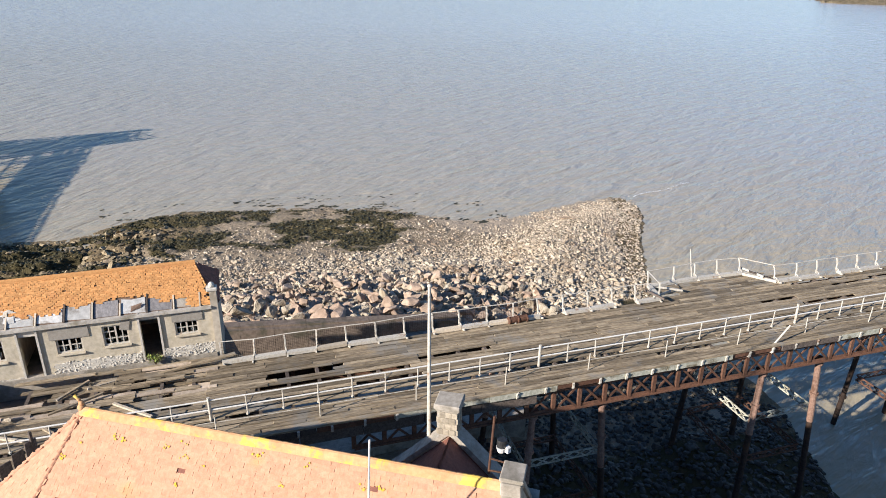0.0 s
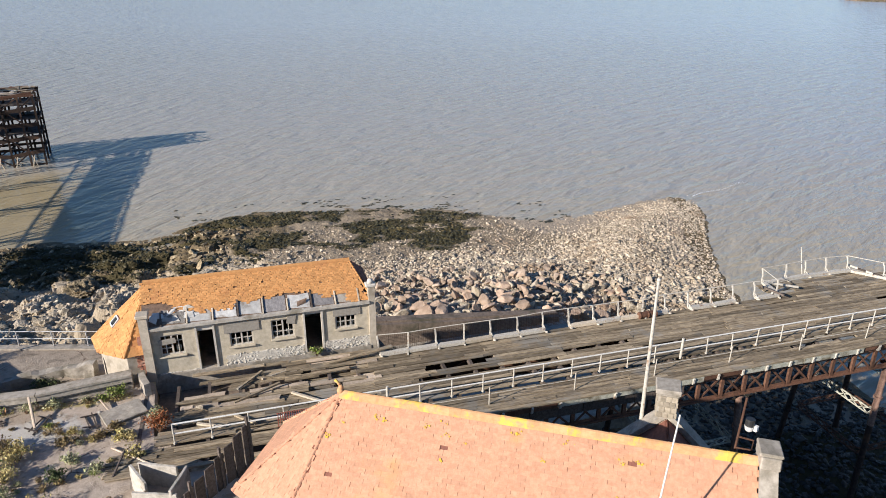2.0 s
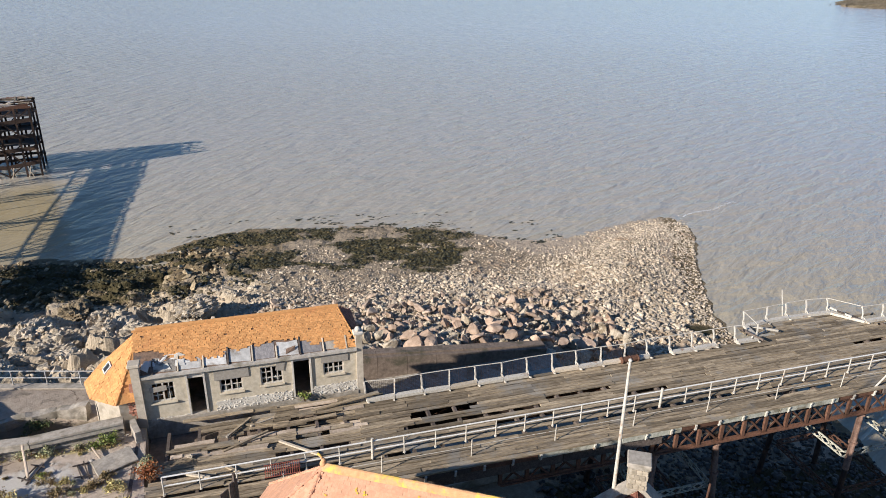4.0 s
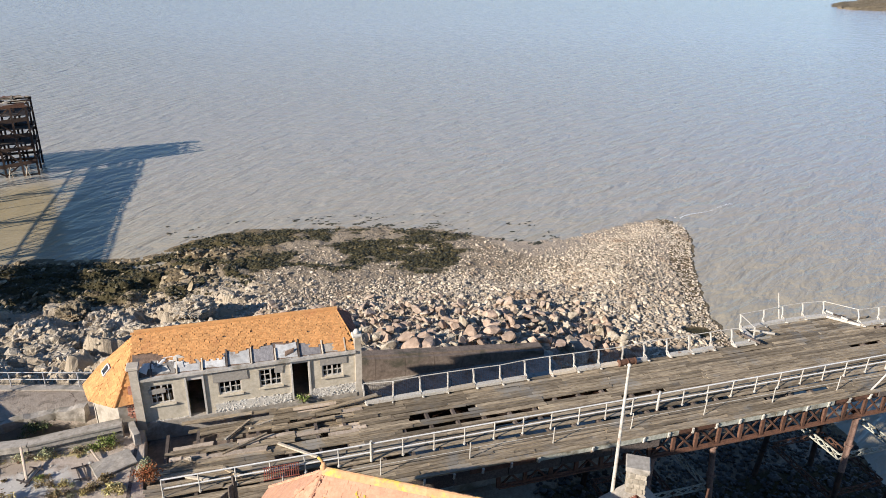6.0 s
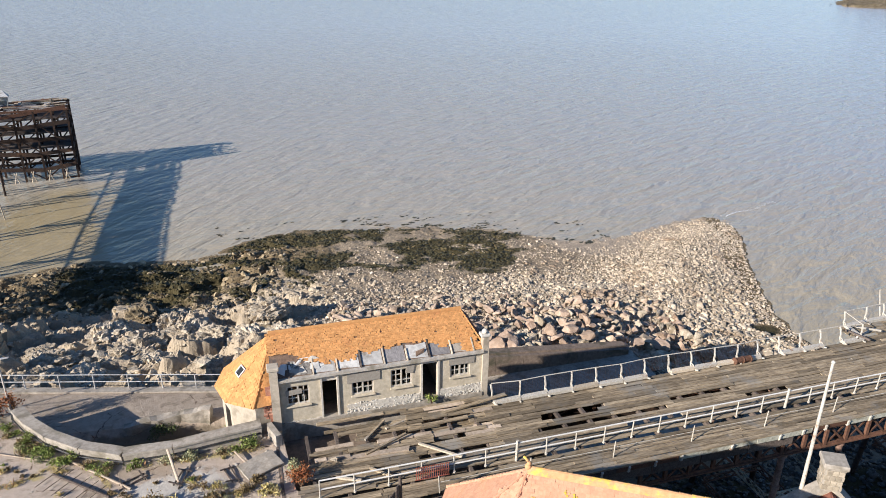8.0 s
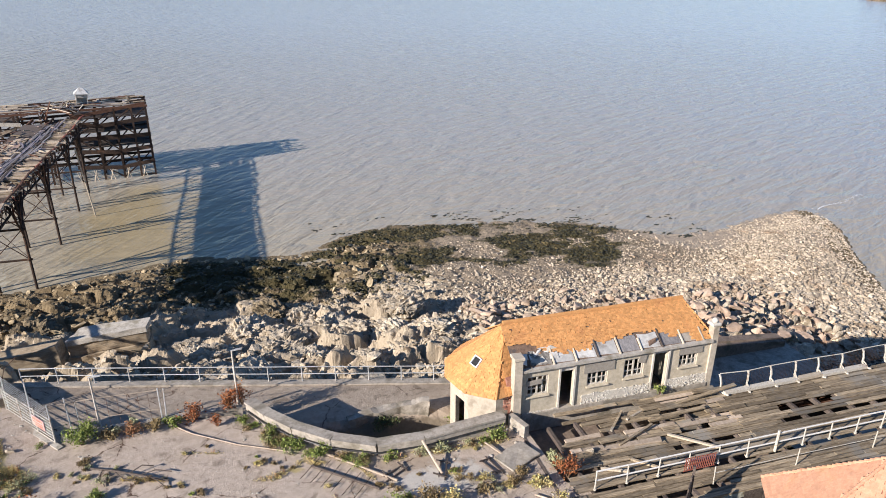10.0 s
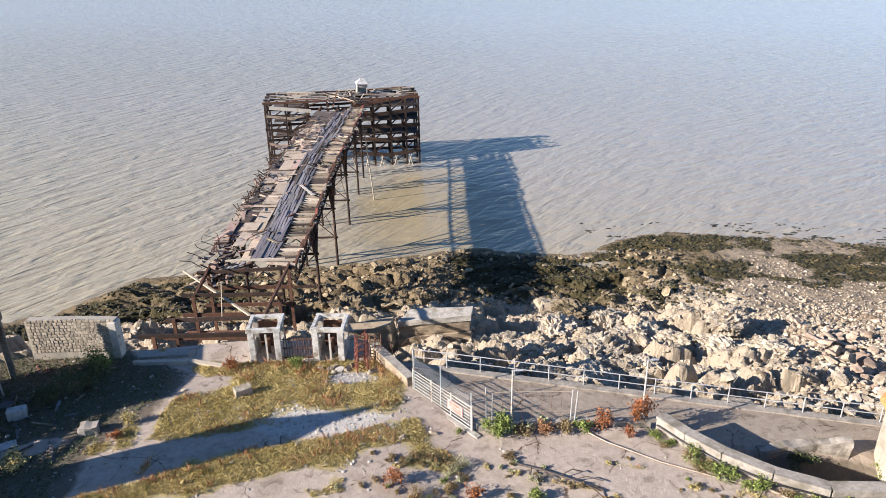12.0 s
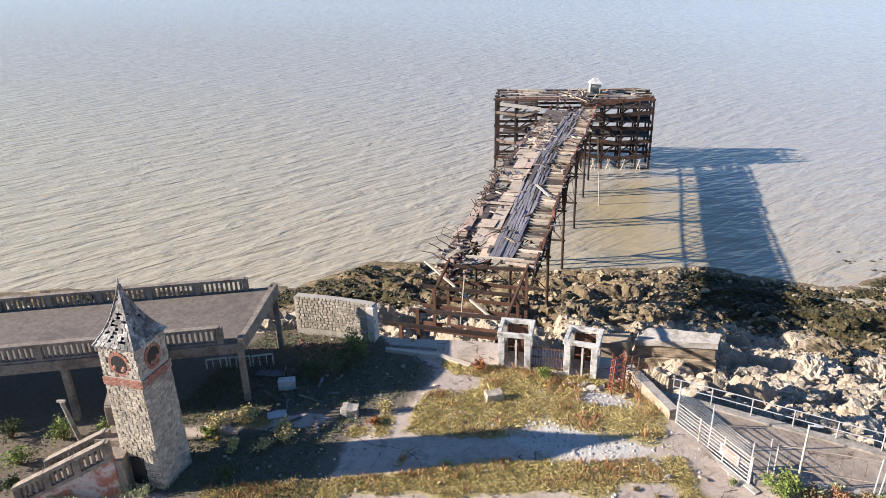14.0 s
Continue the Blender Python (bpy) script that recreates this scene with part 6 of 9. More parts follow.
while y < JY1:
    bm = bmesh.new()
    y2 = min(y + rnd.uniform(1.8, 3.6), JY1)
    beam(bm, (-49.3 + jet_x(y) + rnd.gauss(0, 0.07), y, JZ + 0.14 + rnd.gauss(0, 0.05)), (-49.3 + jet_x(y2) + rnd.gauss(0, 0.1), y2, JZ + 0.12 + rnd.gauss(0, 0.06)), rnd.uniform(0.14, 0.24), 0.16)
    part("edge_rail", bm, MAST_RED if rnd.random() < 0.3 else (RUST if rnd.random() < 0.8 else BOARD), jetty)
    y = y2
for k in range(130):
    y = rnd.uniform(JY0, JY1 - 4)
    p = Vector((-49.3 + jet_x(y) + rnd.gauss(0, 0.1), y, JZ + rnd.uniform(-0.4, 0.15)))
    q = p + Vector((rnd.gauss(0.05, 0.2), rnd.gauss(0, 0.35), -rnd.uniform(0.15, 0.75)))
    bm = bmesh.new()
    beam(bm, p, q, rnd.uniform(0.05, 0.13), rnd.uniform(0.04, 0.09))
    part("hanging_scrap", bm, rnd.choice((RUST, RUST, MAST_RED, BOARD, DARK_IRON)), jetty)
# the middle strip of long grey-purple planks
for j in range(8):
    y = JY0 + 0.4 + rnd.uniform(0, 1)
    while y < JY1 - 8:
        ln = rnd.uniform(3, 8)
        if rnd.random() < 0.9:
            bm = bmesh.new()
            x = -53.35 + 0.27 * j
            beam(bm, (x + jet_x(y) + rnd.gauss(0, 0.05), y, JZ + 0.16 + rnd.gauss(0, 0.03) + deck_dip(x, y)), (x + jet_x(y + ln) + rnd.gauss(0, 0.1), y + ln - 0.05, JZ + 0.16 + rnd.gauss(0, 0.06) + deck_dip(x, y + ln)), rnd.uniform(0.2, 0.27), 0.08)
            part("plank", bm, rnd.choice((PURPLE_WOOD, PURPLE_WOOD, GREY_WOOD, GREY_WOOD, DARK_WOOD)), jetty)
        y += ln
# pale deck panels on the seaward half, with holes broken through
PANELS = ((64.2, 69.6, -54.4, -53.5, -16), (66.8, 70.4, -55.6, -54.6, 9), (70.2, 72.4, -55.8, -53.6, 0), (69.4, 72.6, -57.2, -56.3, 6), (72.4, 76.4, -54.9, -53.6, 1), (72.6, 76.2, -57.1, -56.4, 4), (76.4, 77.3, -57.2, -53.5, 0),
          (77.4, 80.4, -55.1, -53.5, 2), (80.5, 84.2, -54.8, -53.5, -2), (81.6, 83.8, -56.2, -55.1, 8), (84.3, 86.6, -56.5, -53.5, 0), (86.7, 89.2, -56.7, -53.5, 1), (89.4, 93.6, -55.6, -53.5, 0), (93.7, 97.8, -56.3, -53.5, -1),
          (97.9, 100.2, -55.0, -53.5, 2), (98.4, 100.0, -56.6, -55.3, 5), (100.4, 104.0, -56.2, -53.6, 0), (104.2, 107.0, -55.4, -53.6, 3), (107.2, 110.4, -56.4, -53.8, -2), (110.8, 113.2, -55.6, -53.7, 2))
for y0, y1, x0, x1, tip in PANELS:
    w_ = 1.5
    x = x0
    while x < x1 - 0.1:
        xe = min(x + w_ * rnd.uniform(0.8, 1.25), x1)
        if xe - x > 0.2:
            bm = bmesh.new()
            xm, ym = (x + xe) / 2, (y0 + y1) / 2
            box(bm, (xm + jet_x(ym), ym + rnd.gauss(0, 0.08), JZ + 0.12 + rnd.gauss(0, 0.035) + deck_dip(xm, ym)), (xe - x - 0.03, y1 - y0 - rnd.uniform(0.02, 0.35), 0.08), rnd.gauss(0, 1.0), 0.01, rnd.gauss(0, 0.7), tip * 0.6 + rnd.gauss(0, 1.6))
            part("deck_panel", bm, rnd.choice((BOARD, BOARD, BOARD, BOARD, PINK_BOARD)), jetty)
        x = xe
# heap of fallen boards in the collapsed corner
for k in range(70):
    x, y = rnd.uniform(-57.3, -53.2), JY0 + abs(rnd.gauss(0, 2.6)) + 0.2
    c_ = Vector((x, y, JZ - 0.35 + deck_dip(x, y) + rnd.uniform(0, 0.75)))
    ang_ = rnd.gauss(0.9, 0.6)
    d_ = Vector((math.cos(ang_), math.sin(ang_), rnd.gauss(0, 0.25))) * rnd.uniform(0.5, 1.6)
    bm = bmesh.new()
    beam(bm, c_ - d_, c_ + d_, rnd.uniform(0.12, 0.34), 0.06)
    part("fallen_board", bm, rnd.choice((DARK_WOOD, DARK_WOOD, PURPLE_WOOD, RUST, BOARD, PINK_BOARD)), jetty)
for k in range(9):
    bm = bmesh.new()
    y = JY0 + 0.6 + 0.75 * k
    beam(bm, (-57.3 + rnd.gauss(0, 0.1), y, JZ - 0.2), (-56.2 + 0.1 * k, y + 0.6, JZ - 1.1 + 0.12 * k), rnd.uniform(0.3, 0.5), 0.06)
    part("tilted_board", bm, PINK_BOARD if k % 3 else RUST, jetty)
# litter on the deck, thickest towards the head
for i in range(170):
    y = rnd.uniform(JY0 + 3, JY1 - 8) if i < 75 else rnd.uniform(97, JY1 - 3)
    x = rnd.choice((rnd.gauss(-56.6, 0.35), rnd.gauss(-55.2, 0.9), rnd.gauss(-54.4, 0.9), rnd.gauss(-51.2, 0.9)))
    if y > 113:
        x = rnd.uniform(-57, -49.6)
    ang_ = rnd.uniform(0, math.pi)
    ln = rnd.uniform(0.5, 1.9)
    d_ = Vector((0.7 * math.cos(ang_), math.sin(ang_), rnd.gauss(0, 0.08))) * ln / 2
    c_ = Vector((x + jet_x(y), y, JZ + rnd.uniform(0.18, 0.42) + deck_dip(x, y)))
    bm = bmesh.new()
    beam(bm, c_ - d_, c_ + d_, rnd.uniform(0.08, 0.3), rnd.uniform(0.04, 0.11))
    part("loose_timber", bm, rnd.choice((BOARD, PINK_BOARD, WOOD, DARK_WOOD, DARK_WOOD, RUST, PURPLE_WOOD)), jetty)
bm = bmesh.new()
beam(bm, (-50.2, 79.4, JZ + 0.3), (-52.1, 82.9, JZ + 0.34), 0.3, 0.06)
part("white_board", bm, PALE_PAINT, jetty, "loose pale board lying across the joists")
# wrecked hand-rail and edge framing on the sea side
for i in range(150):
    y = rnd.gauss(84, 6.0) if i < 95 else rnd.uniform(JY0, 112)
    p = Vector((-56.75 + rnd.gauss(0, 0.2) + jet_x(y), y, JZ + rnd.uniform(-0.35, 0.25)))
    q = p + Vector((rnd.gauss(-0.2, 0.45), rnd.gauss(0, 0.75), rnd.gauss(0.25, 0.4)))
    bm = bmesh.new()
    if rnd.random() < 0.5:
        pipe(bm, [p, p.lerp(q, 0.55) + Vector((rnd.gauss(0, 0.12), 0, rnd.gauss(0.1, 0.15))), q], 0.035, 5)
    else:
        beam(bm, p, q, rnd.uniform(0.06, 0.16), 0.06)
    part("wrecked_rail", bm, rnd.choice((DARK_IRON, DARK_IRON, RUST, DARK_WOOD, RUST)), jetty)
for i in range(5):
    y = JY0 + 0.4 + i * 1.5
    bm = bmesh.new()
    pipe(bm, [(-57.0, y, JZ - 0.4), (-57.7 - 0.2 * i, y - 0.2, JZ + 0.25), (-58.6 + 0.2 * i, y - 0.5, JZ + 0.5 + 0.1 * i)], 0.035, 5)
    part("bent_rail", bm, DARK_IRON, jetty)
# clusters of struts and scrap hanging where the bents meet the deck
for yb in (74.0, 87.2, 100.6, 113.8):
    for k in range(16):
        p = Vector((-49.5 + rnd.gauss(0, 0.25), yb + rnd.gauss(0, 1.3), JZ - 0.4))
        q = Vector((-49.5 + rnd.gauss(0, 0.12), yb + (p.y - yb) * rnd.uniform(0.0, 0.5), JZ - rnd.uniform(1.2, 3.4)))
        bm = bmesh.new()
        beam(bm, p, q, rnd.uniform(0.06, 0.16), 0.07)
        part("hanging_strut", bm, rnd.choice((DARK_IRON, DARK_IRON, RUST)), jetty)
# deep side trusses below the deck
for x in (-49.6, -56.3):
    y = JY0
    while y < JY1 - 1:
        y2 = y + 1.9
        for za, zb in ((9.5, 10.8), (10.8, 9.5)):
            bm = bmesh.new()
            beam(bm, (x + jet_x(y), y, za), (x + jet_x(y2), y2, zb), 0.05, 0.13)
            part("truss_brace", bm, DARK_IRON, jetty)
        bm = bmesh.new()
        beam(bm, (x + jet_x(y), y, 9.45), (x + jet_x(y2), y2 + 0.02, 9.45), 0.18, 0.16)
        part("truss_chord", bm, DARK_IRON, jetty)
        y = y2
# pile bents
for y in (74.0, 87.2, 100.6, 113.8, 122.5):
    bent = thing("pile_bent", "dark iron pile bent with cross bracing under the jetty", "trestle", group="jetty bents")
    feet = {}
    for x in (-49.5, -53.2, -56.7):
        g_ = float(shore_height(np.array([x]), np.array([y]))[0])
        z0 = min(g_, 0) - 1.2 if g_ < 0.3 else g_ - 0.5
        feet[x] = z0
        bm = bmesh.new()
        tube(bm, (x + 0.05, y, z0), (x, y, JZ - 0.5), 0.16, 10, 0.14)
        for z in (3.6, 7.2):
            tube(bm, (x, y, z - 0.1), (x, y, z + 0.1), 0.23, 10)
        part("column", bm, DARK_IRON, bent)
        bm = bmesh.new()
        tube(bm, (x, y - 2.6, JZ - 0.6), (x, y, 6.6), 0.12, 8)
        tube(bm, (x, y + 2.6, JZ - 0.6), (x, y, 6.6), 0.12, 8)
        part("strut", bm, DARK_IRON, bent)
    for xa, xb in ((-49.5, -53.2), (-53.2, -56.7)):
        for za, zb in ((3.6, 7.2), (7.2, 3.6), (7.2, 10.4), (10.4, 7.2)):
            bm = bmesh.new()
            tube(bm, (xa, y + 0.08, za), (xb, y + 0.08, zb), 0.055, 6)
            part("cross_tie", bm, DARK_IRON, bent)
    for z in (3.6, 7.2, 10.6):
        bm = bmesh.new()
        beam(bm, (-49.2, y, z), (-57.0, y, z), 0.16, 0.2)
        part("cap_beam", bm, DARK_IRON, bent)
# long ties between bents on the plaza side
bm = bmesh.new()
for ya, yb in ((74, 87.2), (87.2, 100.6), (100.6, 113.8)):
    pipe(bm, [(-49.5, ya, 10.2), (-49.4, (ya + yb) / 2, 9.0), (-49.5, yb, 3.8)], 0.03, 5)
part("tie_rod", bm, RUST, jetty)
bm = bmesh.new()
tube(bm, (-46.8, 111.0, -0.6), (-47.6, 110.2, 10.2), 0.09, 8)
part("hanging_pole", bm, PALE_WOOD, jetty)

# jetty landward frame, stripped of its deck
frame_ = thing("iron_frame", "rust-red iron frame of the stripped jetty end", "frame")
for yy, zt in ((62.4, 11.0), (58.4, 10.6), (54.2, 10.9), (50.6, 11.6)):
    for x in (-49.7, -56.3):
        g_ = float(shore_height(np.array([x]), np.array([yy]))[0])
        bm = bmesh.new()
        beam(bm, (x, yy, g_ - 0.5), (x, yy, zt), 0.2, 0.24)
        part("stanchion", bm, RUST, frame_)
    for z in (zt, zt - 1.7, zt - 3.3):
        bm = bmesh.new()
        beam(bm, (-49.4, yy, z), (-56.7 - rnd.uniform(0, 0.8), yy + rnd.gauss(0, 0.15), z + rnd.gauss(0, 0.12)), 0.18, 0.26)
        part("cross_beam", bm, RUST if z < zt else DARK_IRON, frame_)
for x, za, zb in ((-49.7, 11.1, 11.5), (-56.3, 10.9, 10.6)):
    bm = bmesh.new()
    beam(bm, (x, 63, za), (x + rnd.gauss(0, 0.2), 50 if x > -52 else 58.2, zb), 0.16, 0.3)
    part("stringer", bm, RUST, frame_)
for (a, b), r_, mt in ((((-58.3, 62.5, 10.9), (-50.6, 57.0, 8.6)), 0.16, PALE_WOOD), (((-50.0, 62.9, 11.6), (-54.8, 62.7, 11.6)), 0.15, PALE_WOOD), (((-53.6, 56, 9.0), (-53.5, 57, 12.4)), 0.06, PALE_WOOD),
                       (((-56.5, 62.7, 11.3), (-55.2, 62.6, 12.3)), 0.25, CONCRETE)):
    bm = bmesh.new()
    beam(bm, a, b, r_, r_)
    part("loose_beam", bm, mt, frame_)

# jetty head
head = thing("landing_stage", "tiered dark timber landing stage at the jetty's end", "landing stage")
HA = Vector((-65.8, 127.3, 0))
HB = Vector((-40.2, 130.6, 0))
hu = (HB - HA).normalized()
hv = Vector((-hu.y, hu.x, 0))
HL, HD, HZ = (HB - HA).length, 8.2, 11.9


def hd(a, b, z):
    p = HA + hu * a + hv * b
    return Vector((p.x, p.y, z))


cols = [0, 3.4, 6.8, 10.4, 14.6, 18.0, 21.0, 23.6, HL]
for a in cols:
    for b in (0, 4.1, HD):
        bm = bmesh.new()
        beam(bm, hd(a, b, -1.5), hd(a + rnd.gauss(0, 0.05), b, HZ - 0.3), 0.3)
        part("column", bm, DARK_IRON, head)
for z in (2.2, 4.8, 7.3, 9.6):
    for b in (0, 4.1, HD):
        for a0, a1 in ((0, 7.2), (14.4, HL)) if b < 1 else ((0, HL),):
            bm = bmesh.new()
            sag_, am = (rnd.uniform(0.1, 0.7), (a0 + a1) / 2 + rnd.gauss(0, 1.0)) if b < 1 else (0.1, (a0 + a1) / 2)
            slack, deep = (0.45, 0.4) if a0 < 9 else (0.2, 0.62)
            beam(bm, hd(a0 - 0.2, b, z + rnd.gauss(0, slack)), hd(am + 0.1, b, z - sag_), 0.3, deep)
            beam(bm, hd(am - 0.1, b, z - sag_), hd(a1 + 0.2, b, z + rnd.gauss(0, slack)), 0.3, deep)
            part("waling", bm, DARK_IRON if a0 > 9 or b > 1 or z < 4 else rnd.choice((RUST, BOARD, PINK_BOARD, DARK_IRON)), head)
    for a in cols[::2]:
        bm = bmesh.new()
        beam(bm, hd(a, 0, z + 0.3), hd(a, HD, z + 0.3), 0.24, 0.3)
        part("tie_beam", bm, DARK_IRON, head)
    if z > 2.5:
        for a0, a1, b0, b1 in ((14.6, HL, 1.0, 7.4), (1, 6.5, 3.5, 7.6)):
            bm = bmesh.new()
            p = [hd(a0, b0, z + 0.5), hd(a1, b0, z + 0.5), hd(a1, b1, z + 0.5), hd(a0, b1, z + 0.5)]
            slab(bm, p, 0.1)
            part("tier_deck", bm, DARK_WOOD, head)
for a0, a1 in zip(cols, cols[1:]):
    if 6 < a0 < 14:
        continue
    for z0, z1 in ((0.2, 2.2), (2.3, 4.8), (4.8, 7.3), (7.3, 9.6), (9.6, 11.6)):
        bm = bmesh.new()
        beam(bm, hd(a0, -0.05, z0 if rnd.random() < 0.5 else z1), hd(a1, -0.05, z1 if rnd.random() < 0.5 else z0), 0.14, 0.2)
        part("brace", bm, DARK_IRON, head)
        bm = bmesh.new()
        beam(bm, hd(a0, HD, z0), hd(a1, HD, z1), 0.14, 0.2)
        part("brace", bm, DARK_IRON, head)
for b in (0, 2.7, 5.4, HD):
    bm = bmesh.new()
    beam(bm, hd(-0.3, b, HZ - 0.2), hd(HL + 0.3, b, HZ - 0.2), 0.26, 0.34)
    part("edge_beam", bm, RUST if b == 0 else DARK_IRON, head)
for i in range(64):
    a = rnd.uniform(0, HL) if i < 46 else rnd.uniform(14, HL)
    b = rnd.uniform(0.2, HD - 0.2)
    ln = rnd.uniform(2, 6)
    bm = bmesh.new()
    along = rnd.random() < 0.75
    p = hd(a, b, HZ + rnd.uniform(0, 0.2))
    q = hd(min(a + ln, HL), b + rnd.gauss(0, 0.25), HZ + rnd.uniform(0, 0.2)) if along else hd(a + rnd.gauss(0, 0.4), min(b + ln * 0.7, HD), HZ + rnd.uniform(0, 0.25))
    if (p - q).length > 0.4:
        beam(bm, p, q, rnd.uniform(0.2, 0.4), 0.1)
        part("plank", bm, rnd.choice((BOARD, GREY_WOOD, WOOD, PALE_WOOD, RUST)), head)
for i in range(34):
    c_ = hd(rnd.gauss(13.5, 2.4), rnd.uniform(-3, 4), HZ + rnd.uniform(0, 0.7))
    ang_ = rnd.uniform(0, 6.28)
    d_ = Vector((math.cos(ang_), math.sin(ang_), rnd.gauss(0, 0.4))) * rnd.uniform(0.5, 1.6)
    bm = bmesh.new()
    beam(bm, c_ - d_, c_ + d_, rnd.uniform(0.08, 0.2), 0.1)
    part("debris", bm, rnd.choice((BOARD, PALE_WOOD, RUST, GREY_WOOD)), head)
bm = bmesh.new()
beam(bm, hd(0.8, -0.35, 11.0), hd(7.6, -0.5, 10.2), 0.5, 0.5)
part("white_beam", bm, PALE_PAINT, head, "long flaking white beam")
bm = bmesh.new()
beam(bm, hd(14.8, -0.3, 10.7), hd(HL, 0.2, 12.05), 0.25, 0.5)
part("sloping_beam", bm, RUST, head)
for i in range(9):
    bm = bmesh.new()
    a = 14.8 + i * 1.25
    tube(bm, hd(a, -0.2, -1), hd(a + (0.8 if i % 2 else -0.8), -0.4, 1.8), 0.065, 6)
    part("fender", bm, PALE_WOOD, head)
hut = thing("jetty_hut", "small white weatherboarded lookout hut on the landing stage", "hut")
hc = hd(16.4, 4.2, HZ)
bm = bmesh.new()
for sx in (-0.95, 0.95):
    for sy in (-0.9, 0.9):
        bm = bmesh.new()
        box(bm, (hc.x + sx, hc.y + sy, HZ + 1.05), (0.16, 0.16, 2.1))
        part("post", bm, PALE_PAINT, hut)
bm = bmesh.new()
for sx, sy, w, d_ in ((0, 0.92, 1.9, 0.06), (-0.95, 0, 0.06, 1.8), (0, -0.92, 1.9, 0.06)):
    bm = bmesh.new()
    box(bm, (hc.x + sx, hc.y + sy, HZ + (1.75 if sy < 0 else 1.1)), (w, d_, 0.7 if sy < 0 else 1.9))
    part("boarding", bm, PALE_PAINT, hut)
bm = bmesh.new()
b0 = [(hc.x + sx, hc.y + sy, HZ + 2.1) for sx, sy in ((-1.3, -1.25), (1.3, -1.25), (1.3, 1.25), (-1.3, 1.25))]
tip_ = [(hc.x - 0.3, hc.y, HZ + 3.2), (hc.x + 0.3, hc.y, HZ + 3.2)]
slab(bm, [b0[0], b0[1], tip_[1], tip_[0]], 0.06)
slab(bm, [b0[2], b0[3], tip_[0], tip_[1]], 0.06)
slab(bm, [b0[1], b0[2], tip_[1]], 0.06)
slab(bm, [b0[3], b0[0], tip_[0]], 0.06)
part("roof", bm, LEAD, hut, "weathered grey-white hipped roof")


hut.matrix_world = Matrix.Translation(hc) @ pose(0, 0, 0, 0, 4, 12) @ Matrix.Diagonal((0.86, 0.86, 0.84, 1)) @ Matrix.Translation(-hc)


# ---- turnstile booths, gate and fences ----
def booth(x, y, turn):
    b = thing("turnstile_booth", "roofless white-painted concrete turnstile booth with a doorway", "booth", (x, y, 12.25), "turnstile booths", turn=turn)
    for sx in (-0.75, 0.75):
        bm = bmesh.new()
        box(bm, (sx, -0.8, 1.05), (0.36, 0.3, 2.1), 0, 0.015)
        part("front_pier", bm, GRIMY_WHITE, b)
        bm = bmesh.new()
        box(bm, (sx, 0.75, 1.05), (0.3, 0.3, 2.1), 0, 0.015)
        part("back_pier", bm, CONCRETE, b)
        bm = bmesh.new()
        box(bm, (sx * 1.1, 0, 0.5), (0.12, 1.3, 1.0))
        part("side_panel", bm, PALE_CONCRETE, b)
    bm = bmesh.new()
    for sy in (-0.85, 0.85):
        box(bm, (0, sy, 2.2), (2.0, 0.22, 0.26), 0, 0.015)
    for sx in (-0.88, 0.88):
        box(bm, (sx, 0, 2.2), (0.22, 1.5, 0.26), 0, 0.015)
    part("ring_beam", bm, GRIMY_WHITE, b)
    bm = bmesh.new()
    box(bm, (0, 0.88, 0.95), (1.3, 0.05, 1.9))
    part("back_panel", bm, RUST, b)
    bm = bmesh.new()
    box(bm, (0.08, -0.8, 0.95), (0.1, 0.12, 1.9))
    part("mullion", bm, PALE_RENDER, b)
    bm = bmesh.new()
    tube(bm, (0, 0.1, 0), (0, 0.1, 1.1), 0.12, 8)
    for k in range(4):
        tube(bm, (0, 0.1, 0.9), (0.5 * math.cos(k * 1.57), 0.1 + 0.5 * math.sin(k * 1.57), 0.9), 0.03, 6)
    part("turnstile", bm, RUST, b)
    return b


booth(-47.8, 46.85, 3)
booth(-43.95, 46.75, -4)
rnd = random.Random(44)
bars = thing("rusted_gate", "rusted iron bar gate between the booths", "gate")
for i in range(12):
    bm = bmesh.new()
    tube(bm, (-46.7 + 0.15 * i, 46.2, 12.3), (-46.7 + 0.15 * i, 46.2, 13.75), 0.022, 6)
    part("bar", bm, RUST, bars)
for z in (12.45, 13.1, 13.7):
    bm = bmesh.new()
    beam(bm, (-46.8, 46.22, z), (-44.9, 46.22, z), 0.05, 0.06)
    part("cross_bar", bm, RUST, bars)
cage = thing("rusted_cage", "twisted rusted iron lattice cage by the booth", "cage")
for i in range(5):
    a, b = Vector((-42.3 + 0.33 * i, 45.6 + 0.25 * (i % 2), 12.3)), Vector((-42.2 + 0.33 * i + rnd.gauss(0, 0.05), 45.7, 14.2))
    bm = bmesh.new()
    tube(bm, a, b, 0.035, 6)
    part("upright", bm, RUST, cage)
for i in range(9):
    z = 12.5 + 0.2 * i
    bm = bmesh.new()
    tube(bm, (-42.3, 45.6, z), (-40.95, 45.75, z + (0.35 if i % 2 else -0.3)), 0.022, 5)
    part("lacing", bm, RUST, cage)
for i in range(8):
    bm = bmesh.new()
    p = Vector((rnd.uniform(-41.5, -39.8), rnd.uniform(45, 46.5), 12.5))
    pipe(bm, [p, p + Vector((rnd.gauss(0, 0.3), rnd.gauss(0, 0.3), 0.8)), p + Vector((rnd.gauss(0, 0.6), rnd.gauss(0, 0.5), 1.2))], 0.02, 5)
    part("bent_rod", bm, RUST, cage)
